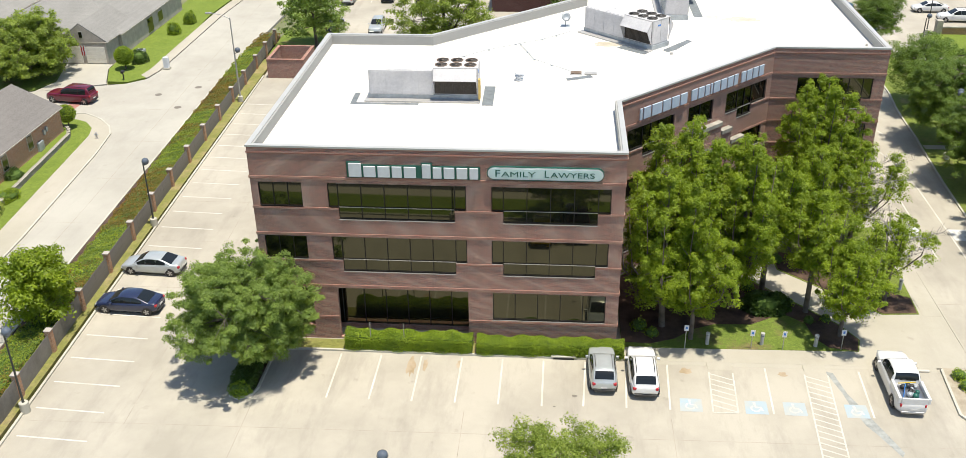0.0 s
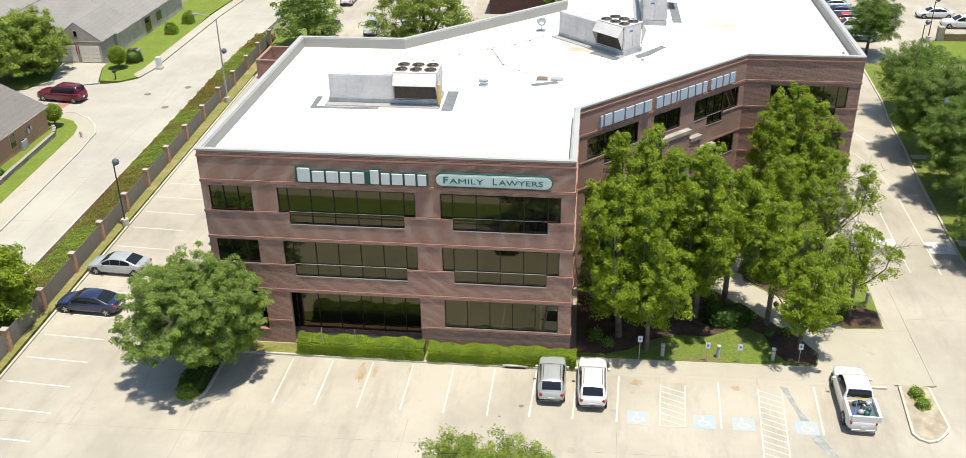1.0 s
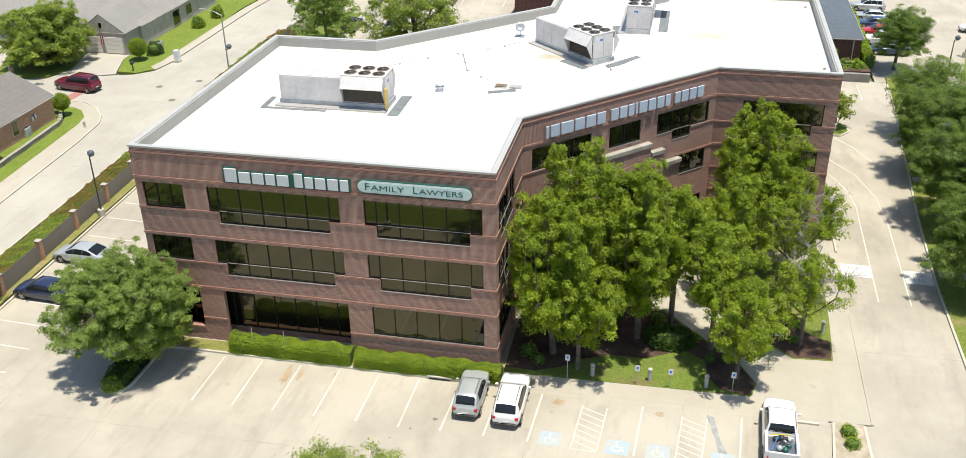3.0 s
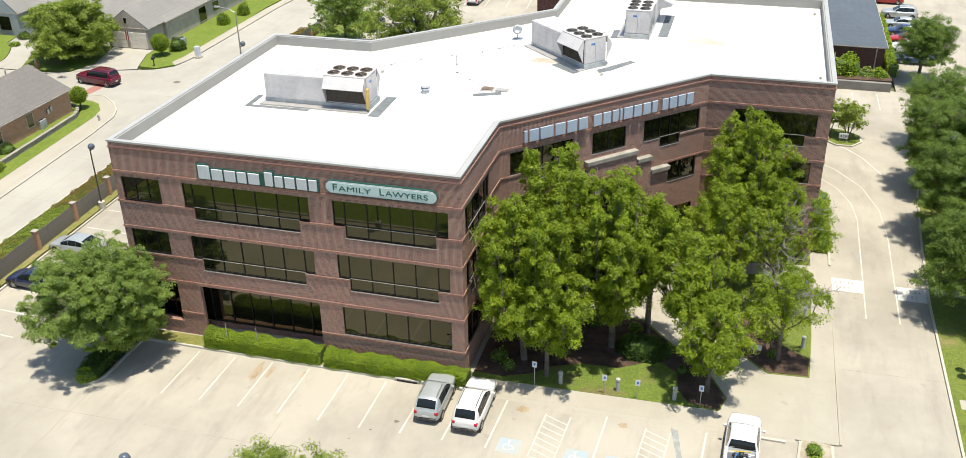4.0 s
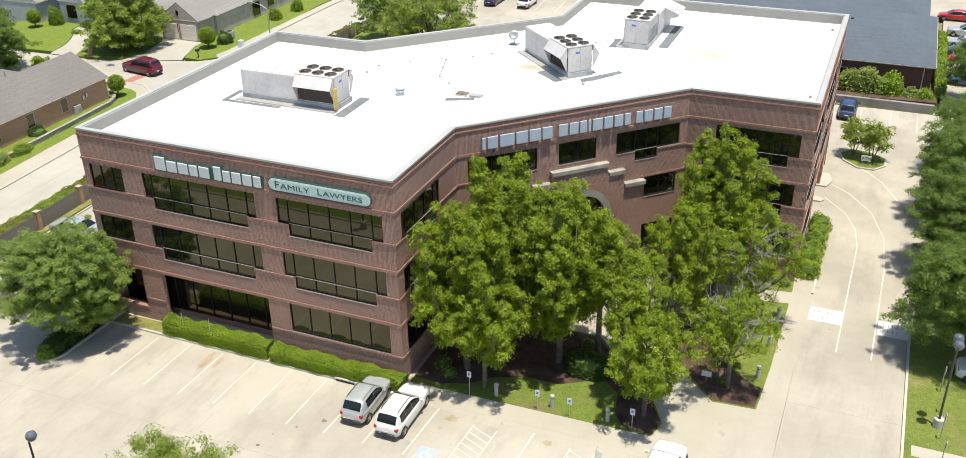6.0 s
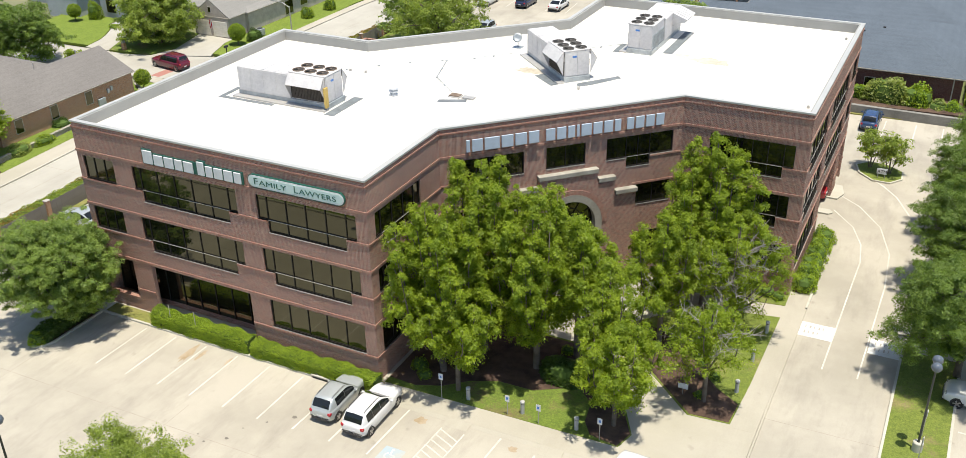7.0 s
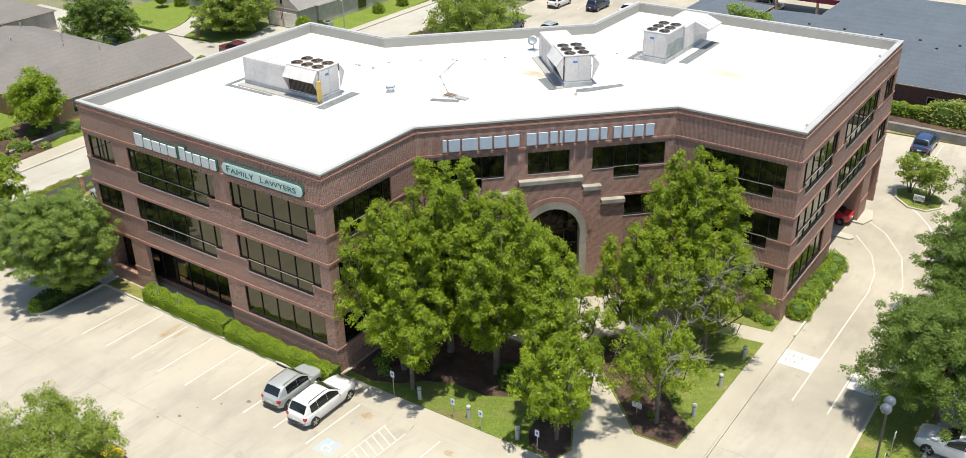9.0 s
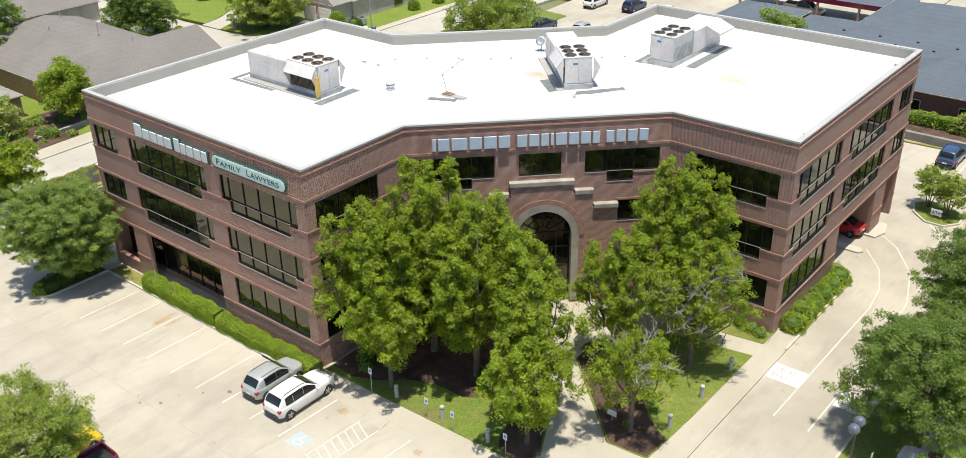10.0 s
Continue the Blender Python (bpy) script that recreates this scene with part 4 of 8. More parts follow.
def ring(bm, outer, inn, z0, z1):
    n = len(outer)
    vo = [[bm.verts.new((*p, z)) for p in outer] for z in (z0, z1)]
    vi = [[bm.verts.new((*p, z)) for p in inn] for z in (z0, z1)]
    for i in range(n):
        j = (i + 1) % n
        bm.faces.new((vo[0][i], vo[0][j], vo[1][j], vo[1][i]))
        bm.faces.new((vi[0][j], vi[0][i], vi[1][i], vi[1][j]))
        bm.faces.new((vo[1][i], vo[1][j], vi[1][j], vi[1][i]))
        bm.faces.new((vo[0][j], vo[0][i], vi[0][i], vi[0][j]))


bm = bmesh.new()
prism(bm, inset(P, 0.3), 13.3, H_ROOF)
roof = part("roof", bm, M_ROOF, office, "flat white membrane roof")
bm = bmesh.new()
ring(bm, inset(P, 0.02), inset(P, 0.29), 14.3, 14.5)
part("parapet_cap", bm, M_BAND, office)
bm = bmesh.new()
ring(bm, inset(P, TH + 0.003), inset(P, TH + 0.05), H_ROOF - 0.1, 14.3)
ring(bm, inset(P, 0.293), inset(P, TH + 0.05), 14.303, 14.5)
part("parapet_lining", bm, M_PARAPET, office, "grey membrane lining inside the parapet")
bm = bmesh.new()
ring(bm, inset(P, -0.05), inset(P, 0.29), 14.45, H_TOP)
part("coping", bm, M_COPING, office, "pale metal coping on the parapet")


# ---- trees and shrubs ----
def leaf_cloud(centres, radii, per, size, rng, flat=0.8, up=0.75):
    """Leaves round clump centres: arrays of vertices and faces."""
    c = np.repeat(np.asarray(centres, float), per, axis=0)
    r = np.repeat(np.asarray(radii, float), per)
    n = len(c)
    d = rng.normal(size=(n, 3))
    d /= np.linalg.norm(d, axis=1)[:, None]
    d[:, 2] = np.where(d[:, 2] < -0.35, -d[:, 2] * 0.6, d[:, 2])
    rad = r * rng.uniform(0.5, 1.12, n)
    stretch = np.repeat(rng.uniform(0.7, 1.35, (len(centres), 3)), per, axis=0)
    pos = c + d * stretch * rad[:, None] * np.array([1, 1, flat])
    nrm = d * 0.95 + rng.normal(size=(n, 3)) * 0.42 + np.array([0, 0, up * 0.7])
    nrm /= np.linalg.norm(nrm, axis=1)[:, None]
    t = np.cross(nrm, rng.normal(size=(n, 3)))
    t /= np.linalg.norm(t, axis=1)[:, None]
    b = np.cross(nrm, t)
    s = size * rng.uniform(0.65, 1.3, n)[:, None]
    v = np.stack([pos - t * s * 0.5 + b * s * 0.4, pos - t * s * 0.5 - b * s * 0.4, pos + t * s * 0.65], 1).reshape(-1, 3)
    f = np.arange(n * 3).reshape(-1, 3)
    return v, f


def tree(name, x, y, height, radius, seed, leaf=None, label="", category="tree", leaf_size=0.21, leaves=18000, trunk_h=None, lobes=9, trunk_r=None, group="", squash=1.0, bare=False, clump=0.85, stems=1, low=0.1):
    """A tree: trunk with limbs, and a crown of leaf clumps on uneven lobes."""
    rng = np.random.default_rng(seed)
    z0 = g(x, y) + 0.05
    root = empty(name, Matrix.Translation((x, y, z0)))
    tagged(root, label, category, group)
    trunk_h = trunk_h or height * 0.22
    tr = trunk_r or 0.028 * height
    ch = (height - trunk_h)
    mid = trunk_h + ch * 0.5
    bm = bmesh.new()
    centres, rads = [], []
    tops = [(0, 0)] if stems == 1 else [(0.35 * math.cos(6.28 * k / stems), 0.35 * math.sin(6.28 * k / stems)) for k in range(stems)]
    lean = rng.normal(size=2) * 0.02 * height
    for sx, sy in tops:
        tube(bm, [(sx * 0.3, sy * 0.3, -0.25), (sx * 0.4, sy * 0.4, 0.25), (sx + lean[0] * 0.4, sy + lean[1] * 0.4, trunk_h), (sx * 2 + lean[0], sy * 2 + lean[1], mid), (sx * 2 + lean[0] * 1.4, sy * 2 + lean[1] * 1.4, trunk_h + ch * 0.85)],
             [tr * 1.35 / stems ** 0.5, tr / stems ** 0.5, tr * 0.85 / stems ** 0.5, tr * 0.5 / stems ** 0.5, tr * 0.12], 8)
    for k in range(lobes):
        a = 2 * math.pi * (k * 0.618 + rng.uniform(-0.06, 0.06))
        h = (k + 0.5) / lobes
        zz = trunk_h + ch * (low + (0.88 - low) * h)
        env = math.sqrt(max(0.08, 1 - ((zz - (trunk_h + ch * 0.38)) / (ch * 0.66)) ** 2))
        rr = radius * 0.62 * env * rng.uniform(0.75, 1.12)
        lc = np.array([rr * math.cos(a) + lean[0], rr * math.sin(a) + lean[1], zz])
        lr = radius * rng.uniform(0.36, 0.5) * (0.75 + 0.35 * env)
        base = np.array([lean[0] * 0.5, lean[1] * 0.5, trunk_h + ch * 0.08 + 0.45 * (zz - trunk_h)])
        m1 = (base * 0.5 + lc * 0.5) + np.array([0, 0, -0.15])
        tube(bm, [base, m1, lc], [tr * 0.38, tr * 0.24, tr * 0.07], 6)
        m = max(5, int(13 * (lr / 1.8) ** 1.4 * (1.0 / clump) ** 1.5))
        d = rng.normal(size=(m, 3))
        d /= np.linalg.norm(d, axis=1)[:, None]
        cc = lc + d * (lr * rng.uniform(0.45, 1.0, m))[:, None] * np.array([1, 1, 0.72 * squash])
        cc[:, 2] = np.maximum(cc[:, 2], trunk_h * 0.85 + 0.2)
        for q in cc:
            if rng.uniform() < 0.2:
                tube(bm, [lc, (lc + q) / 2 + np.array([0, 0, 0.1]), q], [tr * 0.09, tr * 0.06, tr * 0.03], 4, False)
        centres.extend(cc)
        rads.extend(rng.uniform(0.55, 1.0, m) * clump * 0.95)
    m = max(6, lobes)
    d = rng.normal(size=(m, 3)) * np.array([radius * 0.33, radius * 0.33, ch * 0.2]) + np.array([lean[0], lean[1], trunk_h + ch * 0.55])
    centres.extend(d)
    rads.extend([clump * 0.9] * m)
    centres.extend([[lean[0] + rng.normal() * 0.3 * (1 + k * 0.4), lean[1] + rng.normal() * 0.3 * (1 + k * 0.4), height - clump * (0.5 + 0.55 * k)] for k in range(6)])
    rads.extend([clump * 0.75] * 6)
    part("trunk", bm, M_BARK, root, smooth=True)
    per = max(12, leaves // len(centres))
    v, f = leaf_cloud(centres, rads, per, leaf_size, rng)
    raw_part("crown", v.tolist(), f.tolist(), leaf, root)
    if bare:
        bm = bmesh.new()
        for k in range(bare):
            a = rng.uniform(0, 6.28)
            p0 = np.array([lean[0], lean[1], trunk_h + ch * rng.uniform(0.15, 0.5)])
            p1 = p0 + np.array([math.cos(a) * radius * rng.uniform(0.6, 1.0), math.sin(a) * radius * rng.uniform(0.6, 1.0), rng.uniform(0.2, 1.6)])
            tube(bm, [p0, (p0 + p1) / 2 + np.array([0, 0, 0.25]), p1], [0.05, 0.035, 0.012], 5)
            for _ in range(7):
                q0 = p0 + (p1 - p0) * rng.uniform(0.35, 0.98)
                q1 = q0 + rng.normal(size=3) * np.array([0.5, 0.5, 0.35])
                tube(bm, [q0, q1], [0.022, 0.008], 4, False)
        part("bare_branch", bm, M_DEADTWIG, root, "bare grey dead twigs")
    return root


def shrub(x, y, rx, ry, h, seed, leaf, label, name="shrub", leaf_size=0.11, dens=520, group=""):
    """A clipped, rounded shrub: core coloured dark as its inner shade, and leaves over it."""
    rng = np.random.default_rng(seed)
    root = empty(name, Matrix.Translation((x, y, g(x, y) + 0.1)))
    tagged(root, label, "shrub", group)
    bm = bmesh.new()
    lathe(bm, [(0.45, -0.15), (0.75, 0.15), (0.82, 0.45), (0.7, 0.72), (0.3, 0.85)], seg=10)
    for v in bm.verts:
        v.co = Vector((v.co.x * rx, v.co.y * ry, v.co.z * h))
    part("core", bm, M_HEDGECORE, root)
    n = int(dens * (rx + ry) * (h + 0.5))
    d = rng.normal(size=(n, 3))
    d[:, 2] = np.abs(d[:, 2])
    d /= np.linalg.norm(d, axis=1)[:, None]
    bulge = 1 + 0.1 * np.sin(d[:, 0] * 5 + seed) + 0.1 * np.sin(d[:, 1] * 6 + seed * 2)
    c = d * bulge[:, None] * np.array([rx, ry, h]) * rng.uniform(0.85, 1.02, n)[:, None]
    v, f = leaf_cloud(c, np.full(n, 0.05), 1, leaf_size, rng)
    raw_part("leaves", v.tolist(), f.tolist(), leaf, root)
    return root


def topiary(x, y, r, lift, seed, leaf, label):
    """A clipped ball of leaves on a short stem."""
    rng = np.random.default_rng(seed)
    root = empty("clipped_tree", Matrix.Translation((x, y, g(x, y) + 0.1)))
    tagged(root, label, "tree", "clipped trees")
    bm = bmesh.new()
    tube(bm, [(0, 0, -0.1), (0.03, 0, lift), (0, 0, lift + r)], [0.09, 0.07, 0.04], 7)
    part("trunk", bm, M_BARK, root)
    bm = bmesh.new()
    lathe(bm, [(r * math.sin(a) * 0.86, lift + r - r * math.cos(a) * 0.86) for a in (0.15, 0.6, 1.1, 1.57, 2.0, 2.5, 3.0)], seg=12)
    # solid ball in the painted inner-shade colour
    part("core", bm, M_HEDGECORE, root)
    n = int(2600 * r * r)
    d = rng.normal(size=(n, 3))
    d /= np.linalg.norm(d, axis=1)[:, None]
    c = d * r * rng.uniform(0.86, 1.03, n)[:, None] + np.array([0, 0, lift + r])
    v, f = leaf_cloud(c, np.full(n, 0.05), 1, 0.12, rng)
    raw_part("leaves", v.tolist(), f.tolist(), leaf, root)


def hedge(name, line, width, h, leaf, label, seed, leaf_size=0.15, dens=120, wob=0.06, base=0.1, leaf2=None):
    """A clipped hedge along a line."""
    rng = np.random.default_rng(seed)
    root = empty(name, Matrix.Translation((0, 0, 0)))
    tagged(root, label, "hedge")
    bm = ribbon(line, width * 0.8, base + h * 0.86, h * 0.95)
    # solid strip in the painted inner-shade colour, behind the leaves
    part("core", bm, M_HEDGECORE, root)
    out = {0: [], 1: []}
    for (ax, ay), (bx, by) in zip(line, line[1:]):
        L = math.hypot(bx - ax, by - ay)
        n = int(L * (width + 2 * h) * dens)
        u = rng.uniform(0, 1, n)
        w = rng.uniform(-width / 2 - h, width / 2 + h, n)
        side = np.clip(w, -width / 2, width / 2)
        down = np.maximum(np.abs(w) - width / 2, 0)
        nx, ny = -(by - ay) / L, (bx - ax) / L
        bump = 1 + wob * np.sin(u * L * 1.9 + 1) + wob * np.sin(u * L * 4.3 + side * 3)
        rounding = 1 - 0.16 * (np.abs(side) / (width / 2)) ** 4
        px = ax + (bx - ax) * u + nx * side * bump
        py = ay + (by - ay) * u + ny * side * bump
        pz = np.array([g(p, q) for p, q in zip(px, py)]) + base + (h - down) * bump * rounding
        pts = np.stack([px, py, pz], 1)
        if leaf2 is None:
            out[0].append(pts)
        else:
            sel = (1.2 * np.sin(u * L * 0.33 + seed) + 1.2 * np.sin(u * L * 0.13) + 0.5 * np.sin(u * L * 1.7 + side * 2) + rng.normal(size=n) * 0.45 - down * 2.5) > 0.45
            out[0].append(pts[~sel])
            out[1].append(pts[sel])
    for k, mat in ((0, leaf), (1, leaf2)):
        if out[k]:
            c = np.concatenate(out[k])
            v, f = leaf_cloud(c, np.full(len(c), 0.06), 1, leaf_size, rng)
            raw_part("leaves", v.tolist(), f.tolist(), mat, root)
    return root


def court_tree(x, y, height, radius, seed, label, leaders=12, trunk_h=1.6, bare=0, leaf_size=0.115, per=140, lean=(0, 0)):
    """An upright broad-leaved tree: several rising leaders, each a spire of small leaf clumps."""
    rng = np.random.default_rng(seed)
    root = empty("shade_tree", Matrix.Translation((x, y, g(x, y) + 0.05)))
    tagged(root, label, "tree", "entrance trees")
    tr = 0.017 * height + 0.03
    ch = height - trunk_h
    bm = bmesh.new()
    lx, ly = lean
    tube(bm, [(0, 0, -0.25), (0, 0, 0.2), (lx * 0.2, ly * 0.2, trunk_h), (lx * 0.6, ly * 0.6, trunk_h + ch * 0.5), (lx, ly, height - 0.5)], [tr * 1.4, tr, tr * 0.85, tr * 0.5, 0.03], 9)
    centres, rads = [], []
    for k in range(leaders):
        rr = radius * 0.82 * math.sqrt(k / leaders)
        a = 2.4 * k + rng.uniform(-0.3, 0.3)
        top = trunk_h + ch * (1 - 0.46 * (rr / radius) ** 2.7) * (rng.uniform(0.86, 1.0) if k else 0.97)
        foot = trunk_h * rng.uniform(0.8, 1.35) + (0.9 if k < 3 else 0.0)
        ex, ey = rr * math.cos(a), rr * math.sin(a)
        u0 = foot / height
        base = np.array([lx * u0, ly * u0, trunk_h * 0.9 + (foot - trunk_h) * 0.4])
        out = np.array([lx * 0.5 + ex * 0.85, ly * 0.5 + ey * 0.85, foot + (top - foot) * 0.4])
        tip = np.array([lx * top / height + ex, ly * top / height + ey, top])
        tube(bm, [base, base * 0.5 + out * 0.5 + np.array([0, 0, -0.2]), out, tip], [tr * 0.5, tr * 0.36, tr * 0.24, 0.015], 6)
        n = int((top - foot) / 0.5 * 3.0)
        u = np.sort(rng.uniform(0, 1, n)) ** 0.85
        lr = radius * 0.30 * np.clip(1.1 - u ** 3.2, 0.3, 1) * (0.55 + 0.45 * np.clip(u * 5, 0, 1))
        th = rng.uniform(0, 6.283, n)
        ro = lr * np.sqrt(rng.uniform(0.1, 1.0, n))
        z = foot + (top - foot) * u
        sway = np.clip(u * 2.2, 0.45, 1)
        cx = lx * z / height + ex * sway + ro * np.cos(th)
        cy = ly * z / height + ey * sway + ro * np.sin(th)
        cc = np.stack([cx, cy, z], 1)
        cc = cc[(x + cx > 24.7) | (y + cy < -0.6)]
        centres.extend(cc)
        rads.extend(rng.uniform(0.2, 0.68, len(cc)) * (1.08 - 0.35 * (cc[:, 2] - foot) / (top - foot)))
        for q in cc[::6]:
            j = q * 0.35 + out * 0.65 if q[2] < out[2] else np.array([q[0] * 0.3 + tip[0] * 0.7, q[1] * 0.3 + tip[1] * 0.7, q[2] - 0.5])
            tube(bm, [j, q], [0.03, 0.01], 4, False)
    part("trunk", bm, M_BARK, root, smooth=True)
    v, f = leaf_cloud(centres, np.asarray(rads) * 0.9, int(per * 0.74), leaf_size, rng, flat=1.1)
    raw_part("crown", v.tolist(), f.tolist(), M_GUMLEAF, root)
    if bare:
        bm = bmesh.new()
        for k in range(bare):
            a = rng.uniform(0, 6.28)
            p0 = np.array([lx * 0.4, ly * 0.4, trunk_h + ch * rng.uniform(0.1, 0.55)])
            p1 = p0 + np.array([math.cos(a) * radius * rng.uniform(0.55, 1.05), math.sin(a) * radius * rng.uniform(0.55, 1.05), rng.uniform(0.8, 2.6)])
            tube(bm, [p0, (p0 + p1) / 2 + np.array([0, 0, 0.2]), p1], [0.035, 0.024, 0.008], 5)
            for _ in range(16):
                q0 = p0 + (p1 - p0) * rng.uniform(0.35, 0.98)
                q1 = q0 + rng.normal(size=3) * np.array([0.38, 0.38, 0.3]) + np.array([0, 0, 0.3])
                tube(bm, [q0, q1], [0.016, 0.006], 3, False)
        part("bare_branch", bm, M_DEADTWIG, root, "bare grey dead twigs")
    return root


# trees of the entrance court
court_tree(27.43, 2.75, 12.7, 4.3, 11, "tall broad-leaved green tree beside the brick corner", leaders=20, per=160, trunk_h=2.0, lean=(-0.5, -0.7))
court_tree(29.3, 1.3, 8.4, 3.4, 20, "lower broad-leaved green tree in front of taller ones", leaders=11, per=170, trunk_h=2.5)
court_tree(28.8, 6.1, 14.6, 4.3, 10, "tallest broad-leaved green tree close to the brick wall", leaders=16, per=170, trunk_h=2.0)
court_tree(32.9, 5.7, 13.2, 4.2, 12, "tall broad-leaved green tree by the entrance", leaders=17, per=165, trunk_h=3.0)
court_tree(37.9, 5.2, 9.8, 3.2, 13, "broad-leaved green tree rising from a mulch bed", leaders=10, per=170, trunk_h=3.6)
court_tree(35.1, 7.3, 11.0, 2.7, 14, "slender broad-leaved green tree beside the path", leaders=9, per=170, trunk_h=4.2)
court_tree(39.6, 2.2, 7.6, 3.3, 15, "small yellow-green tree on a mulch bed by the walk", leaders=12, per=170, trunk_h=2.0)
court_tree(43.9, 6.9, 7.4, 3.2, 16, "small open tree with some bare branches by the drive", leaders=8, trunk_h=2.4, per=120, bare=14)
court_tree(40.7, 18.2, 13.4, 4.1, 17, "tall broad-leaved green tree against the brick wall", leaders=16, per=170, trunk_h=1.8)
court_tree(43.4, 15.2, 9.6, 3.9, 18, "green tree with bare grey dead branches", leaders=10, trunk_h=2.2, bare=34, per=120)
court_tree(39.3, 12.2, 10.2, 3.1, 19, "green tree beside the entrance path", leaders=10, trunk_h=2.6, bare=8, per=150)

# oak on the lot island, and the tree in the south lot
tree("oak_tree", -0.3, -3.8, 7.7, 4.75, 21, leaf=M_OAKLEAF, label="wide spreading live oak on a kerbed lot island", leaf_size=0.1, leaves=240000, lobes=28, trunk_h=2.1, trunk_r=0.28, clump=0.5, low=0.05)
tree("elm_tree", 20.34, -17.91, 7.0, 3.9, 22, leaf=M_ELMLEAF, label="airy light green elm in the parking lot", leaf_size=0.095, leaves=66000, lobes=15, trunk_h=2.0, trunk_r=0.2, clump=0.6)
tree("fence_tree", -16.58, 0, 6.2, 2.8, 23, leaf=M_GUMLEAF, label="green street tree behind the board fence", leaf_size=0.2, leaves=14000, lobes=12, trunk_h=1.3)

# trees to the west
tree("street_tree", -44.07, 52.69, 7.4, 5.6, 31, leaf=M_ELMLEAF, label="large spreading tree in a front garden", leaf_size=0.19, leaves=70000, lobes=19, trunk_h=1.2, trunk_r=0.25, low=0.02, clump=0.8)
tree("garden_tree", -31.31, 14.12, 7.0, 2.9, 32, leaf=M_GUMLEAF, label="dense garden tree with several pale stems", leaf_size=0.18, leaves=18000, lobes=13, trunk_h=1.8, stems=3)
tree("garden_tree", -53.1, 38.1, 7.8, 4.9, 33, leaf=M_VERGELEAF, label="dark green tree behind a shingled house", leaf_size=0.19, leaves=50000, lobes=18, trunk_h=1.2, low=0.03)
tree("garden_tree", -45.59, 39.2, 2.8, 1.2, 36, leaf=M_GUMLEAF, label="small green tree beside a shingled house", leaf_size=0.16, leaves=3000, lobes=7, trunk_h=0.6, clump=0.4)
tree("garden_tree", -55.84, 19.21, 9.2, 4.6, 37, leaf=M_VERGELEAF, label="large dark garden tree behind a shingled roof", leaf_size=0.2, leaves=26000, lobes=14, low=0.03)
tree("garden_tree", -49.12, 9.52, 9.0, 4.4, 34, leaf=M_OAKLEAF, label="dark garden tree shading a roof", leaf_size=0.21, leaves=16000, lobes=10)
tree("garden_tree", -32.29, 7.11, 4.8, 2.3, 35, leaf=M_PALELEAF, label="feathery light green garden tree", leaf_size=0.22, leaves=5000, lobes=8)
# north
tree("lot_tree", -11.94, 66.16, 8.4, 4.6, 41, leaf=M_OAKLEAF, label="dark green tree at the edge of the rear lot", leaf_size=0.21, leaves=20000, lobes=12)
tree("lot_tree", 8.12, 38.72, 16.6, 5.6, 42, leaf=M_ELMLEAF, label="tall feathery light green tree behind the office", leaf_size=0.15, leaves=70000, lobes=20, trunk_h=4.5, clump=0.8, low=0.05)
tree("lot_tree", 21.42, 79.01, 6.5, 3.4, 43, leaf=M_OAKLEAF, label="dark green tree in the rear lot", leaf_size=0.21, leaves=12000, lobes=10)
tree("lot_tree", -18.61, 93.05, 8.0, 4.2, 44, leaf=M_OAKLEAF, label="green tree beside the street", leaf_size=0.24, leaves=12000, lobes=10)
tree("lot_tree", -37.26, 105.91, 8.0, 4.5, 45, leaf=M_OAKLEAF, label="green tree beyond the corner house", leaf_size=0.24, leaves=12000, lobes=10)
# east row
for k, (x, y, h, r) in enumerate(((58.03, 16.59, 8.4, 5.1), (58.02, 27.49, 8.8, 4.6), (57.91, 37.7, 8.8, 4.6), (58.66, 47.86, 7.8, 4.1), (59.03, 68.64, 7.4, 3.4))):
    tree("verge_tree", x, y, h, r, 51 + k, leaf=M_VERGELEAF, label="dense green live oak on the grass verge", leaf_size=0.105, leaves=130000 if k < 3 else 60000, lobes=20, clump=0.66, trunk_h=2.4, low=0.06, group="verge trees")
tree("far_tree", 75.72, 68.66, 7.0, 3.4, 57, leaf=M_GUMLEAF, label="green tree on the far lawn", leaf_size=0.18, leaves=14000, lobes=9)

# island crape myrtles
ISL = [(47.23, 49.24), (47.75, 47.46), (49.11, 46.07), (50.59, 46.03), (51.54, 47.32), (51.45, 49.12), (49.98, 50.3), (48.29, 50.44)]
isl = slab("island", ISL, 0.12, M_GRASS, "kerbed green island with small trees", "island")
tagged(part("kerb", ribbon(ISL, 0.16, 0.15, 0.3, True), M_KERB), "pale concrete island kerb", "kerb", "", "structure")
for k, (x, y, h, r) in enumerate(((48.49, 49.09, 3.8, 1.5), (50.28, 48.28, 4.0, 1.7))):
    tree("crape_myrtle", x, y, h, r, 61 + k, leaf=M_ELMLEAF, label="small multi-stemmed pale green tree on an island", leaf_size=0.17, leaves=3500, lobes=8, trunk_h=1.1, trunk_r=0.1, clump=0.5, stems=4, group="island trees")
# oak's island with shrubs
OI = [(-1.2, -1.55), (-1.1, -6.05), (-0.8, -6.9), (-0.15, -7.2), (0.5, -6.8), (0.8, -6.05), (0.8, -1.55)]
slab("island", OI, 0.12, M_MULCH, "narrow kerbed island under the oak", "island")
